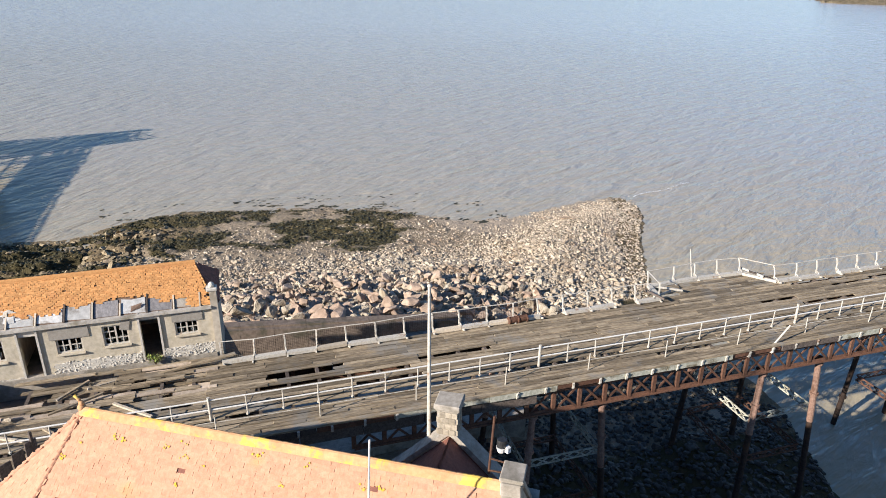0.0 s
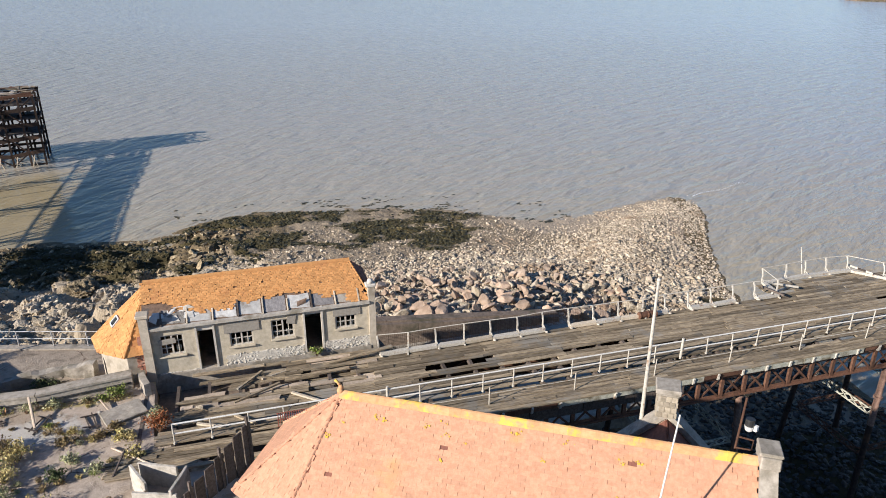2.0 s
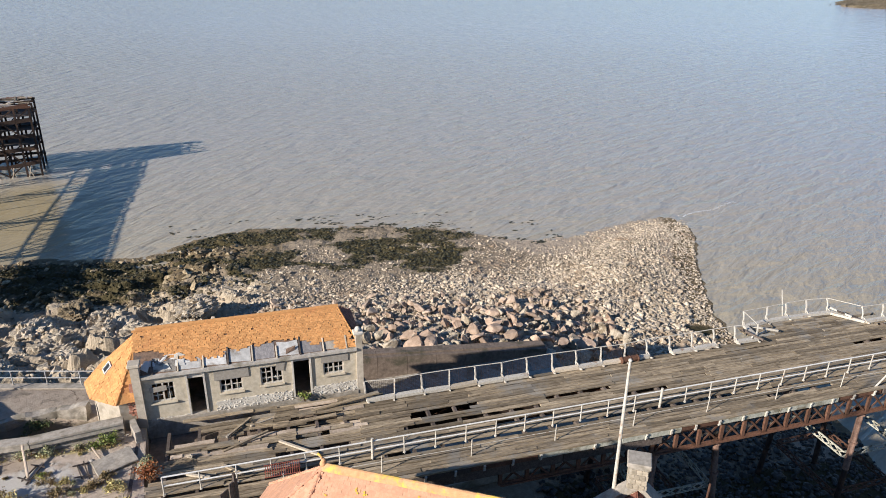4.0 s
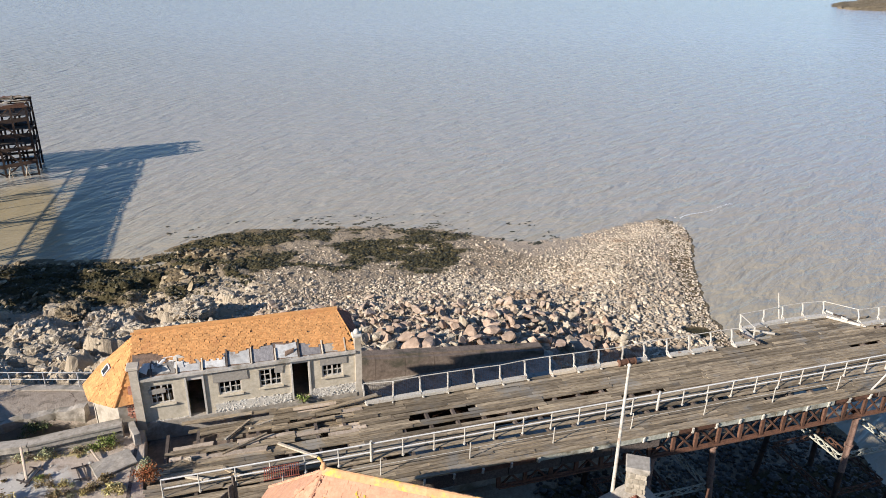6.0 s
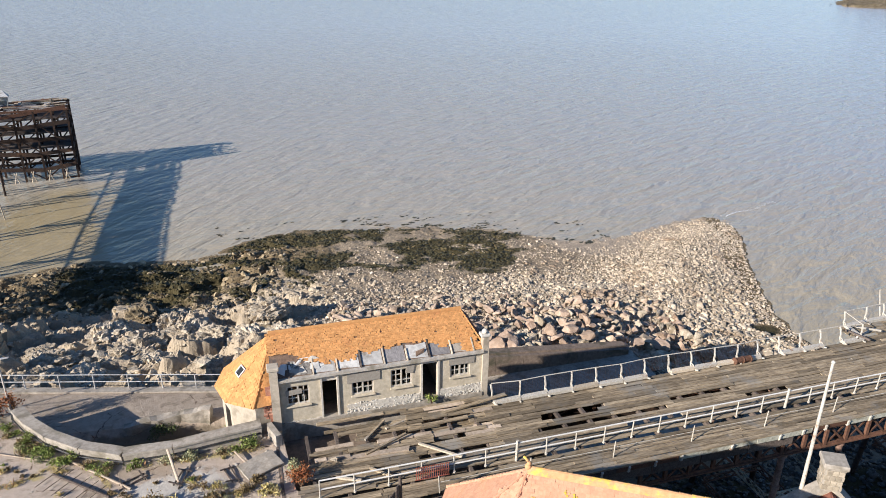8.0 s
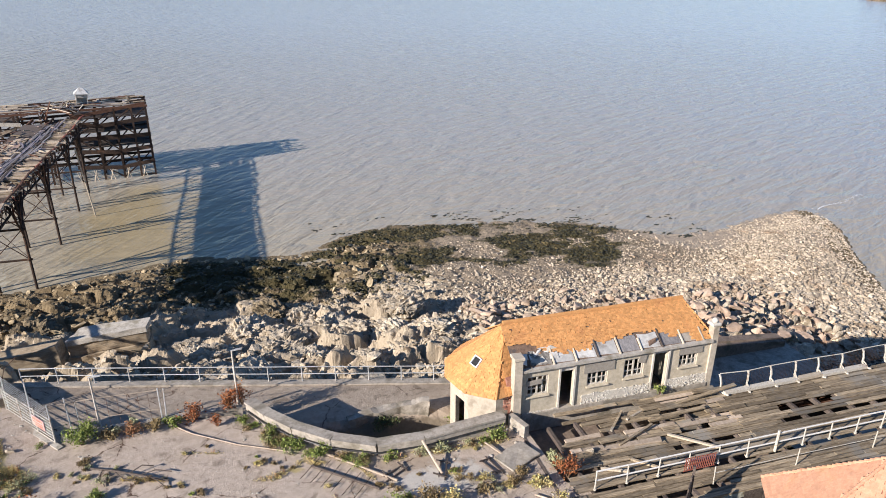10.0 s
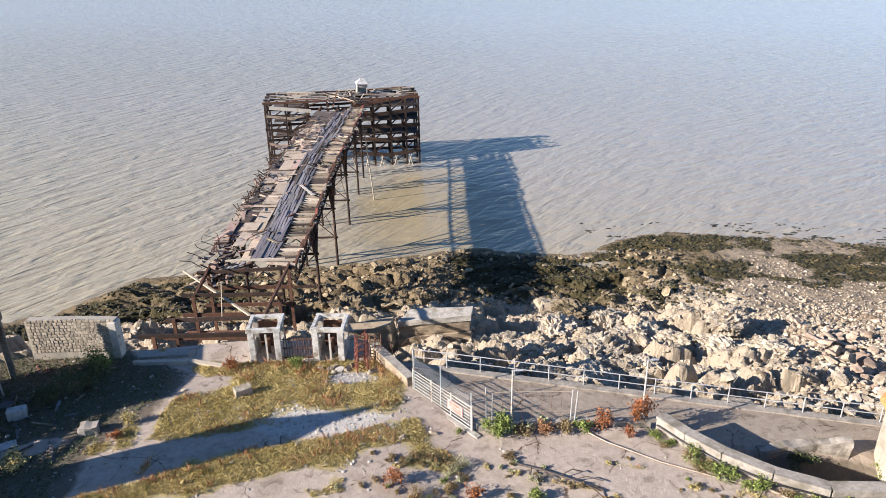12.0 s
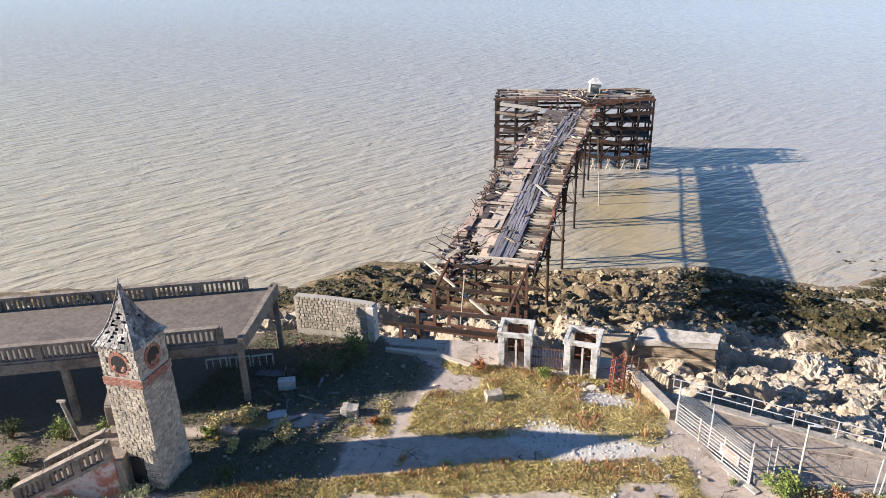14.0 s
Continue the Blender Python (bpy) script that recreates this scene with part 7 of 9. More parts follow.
# leaning lattice mast of rusted angle iron
mast = thing("lattice_mast", "stump of a rust-red lattice mast beside the gate wall", "mast", (-42.0, 44.6, 12.5), turn=20)
for sx, sy in ((-0.32, -0.28), (0.32, -0.28), (0.32, 0.28), (-0.32, 0.28)):
    bm = bmesh.new()
    beam(bm, (sx, sy, 0), (sx * 0.9 + 0.12, sy * 0.9, 2.35 + 0.3 * sx), 0.05, 0.05)
    part("leg", bm, MAST_RED, mast)
for k in range(5):
    for (ax, ay), (bx, by) in (((-0.32, -0.28), (0.32, -0.28)), ((0.32, -0.28), (0.32, 0.28)), ((0.32, 0.28), (-0.32, 0.28)), ((-0.32, 0.28), (-0.32, -0.28))):
        for za, zb in ((0.44 * k + 0.05, 0.44 * k + 0.47), (0.44 * k + 0.47, 0.44 * k + 0.05)):
            bm = bmesh.new()
            beam(bm, (ax + 0.02 * k, ay, za), (bx + 0.02 * k, by, zb), 0.03, 0.03)
            part("lacing", bm, MAST_RED, mast)
heap = [(-43.9, 44.75, 0.3), (-43.3, 44.6, 0.38), (-42.8, 44.9, 0.28), (-44.4, 44.9, 0.22), (-43.6, 44.3, 0.2)]
for i, (x, y, s) in enumerate(heap):
    ob = new("broken_plaster", rock_mesh("broken_plaster", 300 + i, PALE_RENDER, 2))
    ob.matrix_world = place(x, y, float(plaza_z(np.array([x]), np.array([y]))[0]) + 0.25 * s, (s, s * 0.8, s * 0.7), 40 * i)
    tagged(ob, "lump of broken white plaster by the booth", "rubble", "broken plaster")
# white barred gate closing the slipway
gate = thing("barred_gate", "long white barred gate closing off the slipway", "gate")
ga, gb = Vector((-38.95, 42.25, 12.5)), Vector((-35.95, 38.65, 12.55))
for i in range(8):
    bm = bmesh.new()
    z = 0.12 + 0.19 * i
    tube(bm, ga + Vector((0, 0, z)), gb + Vector((0, 0, z)), 0.022, 6)
    part("bar", bm, PALE_PAINT, gate)
for f in (0, 0.33, 0.66, 1.0):
    bm = bmesh.new()
    p = ga.lerp(gb, f)
    tube(bm, p - Vector((0, 0, 0.1)), p + Vector((0, 0, 1.55)), 0.04, 8)
    part("upright", bm, PALE_PAINT, gate)
bm = bmesh.new()
beam(bm, ga + Vector((-0.6, 0.4, 0.03)), gb + Vector((0.3, -0.5, 0.03)), 0.3, 0.16)
part("sill", bm, PALE_CONCRETE, gate)
bm = bmesh.new()
p, q = ga.lerp(gb, 0.62), ga.lerp(gb, 0.86)
slab(bm, [p + Vector((-0.05, -0.05, 0.55)), q + Vector((-0.05, -0.05, 0.55)), q + Vector((-0.05, -0.05, 1.15)), p + Vector((-0.05, -0.05, 1.15))], 0.02)
sign = part("sign", bm, FADED_RED, gate, "faded pinkish-red notice board")
bm = bmesh.new()
for z0, z1 in ((0.62, 0.74), (0.8, 0.86), (0.95, 1.08)):
    slab(bm, [p.lerp(q, 0.1) + Vector((-0.06, -0.06, z0)), p.lerp(q, 0.9) + Vector((-0.06, -0.06, z0)), p.lerp(q, 0.9) + Vector((-0.06, -0.06, z1)), p.lerp(q, 0.1) + Vector((-0.06, -0.06, z1))], 0.006)
part("lettering_bar", bm, BRICK, sign, "faded red bars of lettering")
# mesh fence and lamp posts along the kerb
fence = thing("mesh_fence", "sagging galvanised mesh fence with bent posts", "fence")
fp = [(-38.9, 42.4, 2.6), (-37.5, 41.0, 2.4), (-36.0, 38.8, 2.3), (-35.2, 39.0, 2.4), (-34.9, 39.3, 2.0), (-31.0, 39.05, 2.2), (-30.8, 39.05, 2.1)]
for x, y, h in fp:
    bm = bmesh.new()
    tube(bm, (x, y, 12.4), (x + rnd.gauss(0, 0.06), y + rnd.gauss(0, 0.05), 12.5 + h), 0.035, 6)
    part("post", bm, GALV, fence)
bm = bmesh.new()
for z in (0.9, 2.05):
    pipe(bm, [(-36.0, 38.8, 12.5 + z), (-34.9, 39.2, 12.5 + z - 0.05), (-33.9, 39.1, 12.5 + z + 0.03), (-31, 39.05, 12.5 + z)], 0.018, 6)
part("rail", bm, BOARD, fence)
for i in range(9):
    f = i / 8
    bm = bmesh.new()
    tube(bm, Vector((-34.9, 39.2, 12.6)).lerp(Vector((-31, 39.05, 12.6)), f), Vector((-34.9, 39.2, 14.5)).lerp(Vector((-31, 39.05, 14.5)), f), 0.008, 4)
    part("wire", bm, RUST, fence)
for i in range(14):
    z = 12.65 + 0.14 * i
    bm = bmesh.new()
    tube(bm, (-39.0, 42.5, z + 0.2), (-36.1, 38.9, z + 0.1), 0.006, 4)
    part("wire", bm, GALV, fence)
for x, y, h, rz in ((-33.95, 39.1, 3.5, 0), (-27.2, 39.6, 3.6, 4)):
    lp = thing("lamp_post", "slim white lamp post with a flat square head", "lamp post", (x, y, 12.3), "slipway lamp posts", turn=rz)
    bm = bmesh.new()
    tube(bm, (0, 0, 0), (0, 0, h), 0.06, 8, 0.045)
    part("pole", bm, PALE_PAINT, lp)
    bm = bmesh.new()
    tube(bm, (0, 0, 0), (0, 0, 0.9), 0.085, 8)
    part("base", bm, PALE_PAINT, lp)
    bm = bmesh.new()
    beam(bm, (-0.05, 0, h), (0.55, 0.0, h + 0.05), 0.06, 0.05)
    box(bm, (0.35, 0, h + 0.03), (0.34, 0.13, 0.06), 0, 0.01)
    part("head", bm, GALV, lp)
# railing along the seaward edge of the slipway
sr = thing("slipway_railing", "galvanised two-bar tube railing along the slipway edge", "railing")
ra, rb = Vector((-39.0, 45.4, 0)), Vector((-12.0, 40.35, 0))
N = 14
pr = []
for i in range(N + 1):
    p = ra.lerp(rb, i / N)
    z = float(ramp_z(np.array([p.x]), np.array([p.y]))[0])
    pr.append(Vector((p.x, p.y, z)))
    bm = bmesh.new()
    tube(bm, pr[-1] - Vector((0, 0, 0.1)), pr[-1] + Vector((0, 0, 1.1)), 0.035, 8)
    part("post", bm, GALV, sr)
for a, b in zip(pr, pr[1:]):
    for z in (0.6, 1.08):
        bm = bmesh.new()
        tube(bm, a + Vector((0, 0, z)), b + Vector((0, 0, z)), 0.028, 8)
        part("rail", bm, GALV, sr)
run_wall("kerb_slipway", [(p.x, p.y - 0.1, p.z) for p in pr[::2]], 0.5, 0.1, CONCRETE, "low concrete kerb along the slipway edge", base=5)
# pipe run and fallen posts on the plaza
for i, (pts_, r_, nm, lb) in enumerate((
        ([(-30.9, 38.9, 12.68), (-29.5, 37.5, 12.68), (-27.3, 36.0, 12.66), (-24.8, 34.7, 12.68), (-23.3, 34.2, 12.68)], 0.03, "fallen_pipe", "pale fallen pipe lying on the concrete"),
        ([(-26.6, 38.2, 12.75), (-25.2, 36.4, 12.68), (-23.2, 34.6, 12.68)], 0.03, "fallen_pipe", "pale fallen pipe beside the parapet wall"),
        ([(-23.6, 34.4, 12.7), (-20.3, 31.3, 12.68)], 0.06, "fallen_post", "bent fence post lying on the plaza"),
        ([(-24.0, 33.4, 12.68), (-21.2, 31.0, 12.68)], 0.06, "fallen_post", "bent fence post lying on the plaza"),
        ([(-18.7, 32.9, 13.35), (-18.2, 31.2, 12.66)], 0.06, "fallen_post", "white post leaning on the parapet wall"),
        ([(-15.6, 32.6, 12.8), (-14.5, 30.6, 12.66)], 0.05, "fallen_post", "thin post lying by the wall foot"),
        ([(-14.6, 28.7, 12.68), (-12.3, 26.5, 12.75)], 0.045, "fallen_post", "pale pole lying on the paving"),
        ([(-14.3, 26.6, 12.66), (-13.9, 27.7, 13.1)], 0.05, "fallen_post", "dark broken stake in the ground"),
        ([(-52.8, 46.1, 12.45), (-50.2, 45.4, 12.4)], 0.16, "fallen_beam", "bleached squared timber lying at the plaza edge"),
        ([(-55.6, 45.9, 12.5), (-52.4, 45.9, 12.5)], 0.14, "fallen_beam", "grey squared timber lying at the plaza edge"))):
    bm = bmesh.new()
    if r_ > 0.1:
        beam(bm, pts_[0], pts_[1], r_ * 2, r_ * 1.8)
    else:
        pipe(bm, pts_, r_, 6)
    solo(nm, bm, PALE_WOOD if r_ > 0.1 else (BOARD if i not in (3, 7) else DARK_WOOD), lb, "debris")
branch = thing("dead_branch", "dark dead forked branch lying on the concrete", "branch")
for k, pts_ in enumerate(([(-34.0, 36.1, 12.66), (-32.9, 35.5, 12.8), (-31.7, 34.85, 12.76), (-30.4, 34.2, 12.7)], [(-32.9, 35.5, 12.8), (-32.4, 34.9, 12.74), (-31.7, 34.5, 12.68)], [(-31.7, 34.85, 12.76), (-31.0, 34.9, 12.9), (-30.3, 34.7, 12.75)],
                          [(-33.4, 35.8, 12.74), (-33.5, 35.2, 12.72), (-33.2, 34.7, 12.66)], [(-31.2, 34.6, 12.74), (-30.9, 34.2, 12.85), (-30.5, 33.8, 12.68)], [(-32.2, 35.1, 12.78), (-31.6, 35.3, 12.95), (-31.1, 35.3, 12.8)])):
    bm = bmesh.new()
    pipe(bm, pts_, 0.045 if k == 0 else 0.026, 6)
    rough(bm, 0.05, 2)
    part("limb", bm, DARK_WOOD, branch)
mesh_panel = thing("fallen_fence_panel", "fallen mesh fence panel lying flat on the concrete", "fence panel")
for i in range(6):
    bm = bmesh.new()
    tube(bm, (-23.5 + 0.42 * i, 33.9 - 0.4 * i, 12.7), (-24.6 + 0.42 * i, 32.6 - 0.4 * i, 12.72), 0.015, 5)
    part("rod", bm, DARK_IRON, mesh_panel)
for i in range(3):
    hatch = thing("scrap_rack", "rusted scrap frame lying on the plaza", "scrap", (-20.2 + 2.3 * i, 31.7 - 0.3 * i, 12.64), "scrap frames", turn=25 + 40 * i)
    for a, b in (((-0.7, 0, 0), (0.7, 0.1, 0.05)), ((-0.6, 0.3, 0.05), (0.6, 0.4, 0)), ((-0.5, -0.1, 0.02), (-0.45, 0.6, 0.12)), ((0.5, -0.1, 0.02), (0.45, 0.6, 0.12))):
        bm = bmesh.new()
        beam(bm, a, b, 0.06, 0.05)
        part("bar", bm, DARK_WOOD, hatch)
slabp = thing("paving_slab", "loose weathered concrete slab on the plaza", "slab", (-14.4, 31.3, 12.66), turn=25)
bm = bmesh.new()
box(bm, (0, 0, 0.05), (1.9, 1.3, 0.1), 0, 0.02)
bmesh.ops.subdivide_edges(bm, edges=bm.edges[:], cuts=3, use_grid_fill=True)
rough(bm, 0.05, 1.5)
part("slab", bm, CONCRETE, slabp)

# ---- clock tower ----
tower = thing("clock_tower", "ruined rubble-stone clock tower with a bell-shaped slate spire", "tower")
TX, TY, TB, TT, TS = -61.75, 32.72, 12.75, 19.95, 1.03
bm = bmesh.new()
s1 = TS + 0.06
for z0, z1, a, b in ((TB - 0.3, TT - 1.55, s1, TS), (TT - 1.55, TT, TS, TS - 0.01)):
    lo = [bm.verts.new((TX + sx * a, TY + sy * a, z0)) for sx, sy in ((-1, -1), (1, -1), (1, 1), (-1, 1))]
    hi = [bm.verts.new((TX + sx * b, TY + sy * b, z1)) for sx, sy in ((-1, -1), (1, -1), (1, 1), (-1, 1))]
    for i in range(4):
        j = (i + 1) % 4
        bm.faces.new((lo[i], lo[j], hi[j], hi[i]))
    bm.faces.new(hi), bm.faces.new(lo[::-1])
part("shaft", bm, MORTAR, tower)
stone_meshes = []
for k in range(5):
    bm = bmesh.new()
    bmesh.ops.create_cube(bm, size=1)
    bmesh.ops.bevel(bm, geom=bm.edges[:], offset=0.12, segments=1, affect="EDGES")
    rough(bm, 0.09, 2.3, k * 3.7)
    stone_meshes.append(mesh_of("stone", bm, STONE))
stone_shapes = [shape_of(m_) for m_ in stone_meshes]
rnd = random.Random(60)
rows_s, rest = [], []
for face in range(4):
    z = TB
    while z < TT - 0.1:
        h = rnd.uniform(0.1, 0.2)
        band = TT - 1.75 < z < TT - 1.4
        half = TS + 0.06 * (1 - (z - TB) / (TT - TB))
        u = -half
        while u < half - 0.05:
            w = 0.24 if band else rnd.uniform(0.12, 0.34)
            w = min(w, half - u)
            uc, zc = u + w / 2, z + h / 2
            inring = math.hypot(uc, zc - (TT - 0.72)) < 0.62
            door = face == 0 and abs(uc + 0.25) < 0.42 and z < TB + 1.7
            if not inring and not door and not band:
                off = half + rnd.uniform(-0.03, 0.012)
                mtx = pose(TX, TY, 0, 0, 0, 90 * face) @ place(uc, -off, zc, (w * 0.97, 0.1, h * 0.96), rnd.gauss(0, 2), 0, rnd.gauss(0, 6))
                (rows_s if face in (0, 1) else rest).append((rnd.randrange(5), mtx))
            u += w
        z += h
for k, mtx in rows_s[:300]:
    piece("stone", stone_meshes[k], tower, mtx)
ob = new("stone_field", scatter_mesh("stone_field", stone_shapes, rest + rows_s[300:], STONE_FIELD))
ob.parent = tower
tagged(ob, kind="stuff")
for face in range(4):
    m4 = pose(TX, TY, 0, 0, 0, 90 * face)
    # brick band
    for k in range(4):
        for i in range(9):
            piece("brick", bk, tower, m4 @ place(-0.98 + 0.235 * i + (0.1 if k % 2 else 0), -TS - 0.03, TT - 1.75 + 0.09 * k, (0.225, 0.12, 0.08)))
    # brick ring round the empty clock face; a black disc paints the hollow's shade
    for i in range(22):
        a = i / 22 * 2 * math.pi
        piece("ring_brick", bk, tower, m4 @ Matrix.Translation((0.49 * math.cos(a), -TS + 0.005, TT - 0.72 + 0.49 * math.sin(a))) @ pose(0, 0, 0, 0, -math.degrees(a), 0) @ Matrix.Diagonal((0.17, 0.12, 0.13, 1)))
    bm = bmesh.new()
    bmesh.ops.create_cone(bm, segments=24, radius1=0.43, radius2=0.43, depth=0.1, cap_ends=True, matrix=m4 @ Matrix.Translation((0, -TS - 0.01, TT - 0.72)) @ pose(0, 0, 0, 90))
    part("clock_shade_disc", bm, BLACK, tower, "black disc painted as the shade in the empty clock opening")
    bm = bmesh.new()
    for k in range(5):
        a = rnd.uniform(3.6, 5.8)
        bmesh.ops.create_icosphere(bm, subdivisions=1, radius=rnd.uniform(0.08, 0.15), matrix=m4 @ Matrix.Translation((0.3 * math.cos(a), -TS - 0.06, TT - 0.72 + 0.3 * math.sin(a))) @ Matrix.Diagonal((1, 0.4, 1, 1)))
    part("broken_brick", bm, BRICK, tower, "broken brick left in the opening")
# flat black panel on the wall stands for the unlit door opening
bm = bmesh.new()
box(bm, (TX - 0.25, TY - TS - 0.08, TB + 0.85), (0.8, 0.1, 1.7))
part("doorway", bm, BLACK, tower, "black panel painted as the shade in the doorway")
# spire: a flared square roof; slates missing on the sunlit face so the battens show
def spire(f):
    """Half width and height of the flared roof at f from eave to tip."""
    return 1.14 * (1 - f) ** 1.35 * (1 - 0.18 * math.sin(f * math.pi)) + 0.03, TT + 0.08 + 2.45 * f


for face in range(4):
    m4 = pose(TX, TY, 0, 0, 0, 90 * face)
    rows_ = []
    K = 17
    for k in range(K):
        f0, f1 = k / K, (k + 1.25) / K
        (w0, z0), (w1, z1) = spire(f0), spire(min(f1, 1))
        n = max(1, round(2 * w0 / 0.2))
        for i in range(n):
            u0 = -1 + 2 * i / n
            um = u0 + 1 / n
            lost = face in (0,) and 0.05 < f0 < 0.62 and abs(um) < 0.55 and noise.noise(Vector((um * 2.2, f0 * 6, 2))) > -0.15 and rnd.random() < 0.7
            if lost or rnd.random() < 0.07:
                continue
            bmv = m4 @ Vector((um * w0, -w0, z0)), m4 @ Vector((um * w1, -w1, z1))
            c_ = (bmv[0] + bmv[1]) / 2
            d_ = bmv[1] - bmv[0]
            rot = Matrix((m4.to_3x3() @ Vector((1, 0, 0)), d_.normalized(), (m4.to_3x3() @ Vector((1, 0, 0))).cross(d_.normalized()))).transposed().to_4x4()
            rows_.append((0, Matrix.Translation(c_) @ rot @ pose(rnd.gauss(0, 0.012), rnd.gauss(0, 0.02), abs(rnd.gauss(0, 0.012)), rnd.gauss(-4, 3), rnd.gauss(0, 3), rnd.gauss(0, 3)) @ Matrix.Diagonal((2 * w0 / n * rnd.uniform(0.84, 0.98), d_.length * rnd.uniform(0.9, 1.08), 0.022, 1))))
    ob = new("slate_field", scatter_mesh("slate_field", [CUBE_SHAPE], rows_, SLATE))
    ob.parent = tower
    tagged(ob, "lapped grey slates" if face else "pale slates with gaps showing battens", kind="stuff")
    for k in range(1, 14):
        w, z = spire(k / 17)
        bm = bmesh.new()
        beam(bm, m4 @ Vector((-w, -w + 0.03, z)), m4 @ Vector((w, -w + 0.03, z)), 0.04, 0.05)
        part("batten", bm, PALE_PAINT, tower)
    bm = bmesh.new()
    for k in range(17):
        (w0, z0), (w1, z1) = spire(k / 17), spire((k + 1) / 17)
        beam(bm, m4 @ Vector((-w0, -w0, z0)), m4 @ Vector((-w1, -w1, z1)), 0.09, 0.08)
    rough(bm, 0.02, 6)
    part("hip", bm, SLATE, tower)
bm = bmesh.new()
for k in range(8):
    (w0, z0), (w1, z1) = spire(k / 8), spire((k + 1) / 8)
    w0, w1 = max(w0 - 0.16, 0.01), max(w1 - 0.16, 0.005)
    lo = [bm.verts.new((TX + sx * w0, TY + sy * w0, z0)) for sx, sy in ((-1, -1), (1, -1), (1, 1), (-1, 1))]
    hi = [bm.verts.new((TX + sx * w1, TY + sy * w1, z1)) for sx, sy in ((-1, -1), (1, -1), (1, 1), (-1, 1))]
    for i in range(4):
        bm.faces.new((lo[i], lo[(i + 1) % 4], hi[(i + 1) % 4], hi[i]))
part("core", bm, DARK_WOOD, tower)
bm = bmesh.new()
tube(bm, (TX, TY, TT + 2.2), (TX, TY, TT + 2.8), 0.09, 8, 0.02)
part("finial", bm, LEAD, tower)
for face in range(4):
    bm = bmesh.new()
    m4 = pose(TX, TY, 0, 0, 0, 90 * face)
    for i in range(11):
        u = -1.0 + 0.2 * i
        tube(bm, m4 @ Vector((u, -1.12, TT + 0.03)), m4 @ Vector((u, -0.9, TT + 0.12)), 0.06, 6)
    part("eave_trim", bm, PALE_PAINT, tower)

# the tower is slim: draw its plan in about the axis
tower.matrix_world = Matrix.Translation((TX, TY, 0)) @ Matrix.Diagonal((0.88, 0.88, 1, 1)) @ Matrix.Translation((-TX, -TY, 0))

# ---- raised concrete terrace with balustrades ----
terrace = thing("concrete_terrace", "raised concrete promenade deck on slim posts", "terrace")
du = Vector((-0.912, -0.41, 0))
dn = Vector((-0.41, 0.912, 0))
O = Vector((-60.75, 38.75, 0))


def td(a, b, z):
    p = O + du * a + dn * b
    return Vector((p.x, p.y, z))


TZ, TW, TL = 16.35, 6.0, 32.0
end_shift = 1.6
bm = bmesh.new()
slab(bm, [td(0.15, 0, TZ), td(0.15 - 1.3, TW, TZ), td(TL, TW, TZ), td(TL, 0, TZ)][::-1], 0.22)
part("deck_slab", bm, surface("terrace_asphalt", (0.13, 0.108, 0.087), (0.205, 0.174, 0.14), (0.11, 0.095, 0.08), 4, 0.35, grime=0.4), terrace, "worn brownish asphalt deck")
for b in (0, TW):
    bm = bmesh.new()
    s0 = -0.15 if b == 0 else -1.45
    beam(bm, td(s0, b, TZ - 0.2), td(TL, b, TZ - 0.2), 0.3, 0.55)
    part("edge_beam", bm, TERRACE_CONCRETE, terrace)
bm = bmesh.new()
beam(bm, td(-0.1, -0.2, TZ + 0.1), td(-1.4, TW + 0.2, TZ + 0.1), 0.32, 0.6)
bmesh.ops.subdivide_edges(bm, edges=bm.edges[:], cuts=3)
rough(bm, 0.04, 1.5)
part("end_beam", bm, TERRACE_CONCRETE, terrace, "broken concrete end beam")
for a in (0.0, 4.3, 8.6, 13, 17.4, 22, 27):
    for b in (0, TW):
        aa = a if b == 0 or a else -1.3
        p = td(aa, b, 0)
        gz_ = float(plaza_z(np.array([p.x]), np.array([p.y]))[0])
        bm = bmesh.new()
        box(bm, (p.x, p.y, (gz_ - 2 + TZ - 0.2) / 2), (0.32, 0.32, TZ - 0.2 - gz_ + 2), 24, 0.02)
        part("column", bm, TERRACE_CONCRETE, terrace)
    bm = bmesh.new()
    beam(bm, td(a, 0, TZ - 0.38), td(a if a else -1.3, TW, TZ - 0.38), 0.28, 0.35)
    part("cross_beam", bm, TERRACE_CONCRETE, terrace)


def baluster_mesh(w):
    bm = bmesh.new()
    box(bm, (0, 0, 0.3), (w, w, 0.6), 0, 0.015)
    return mesh_of("baluster", bm, TERRACE_CONCRETE)


BAL = baluster_mesh(0.13)


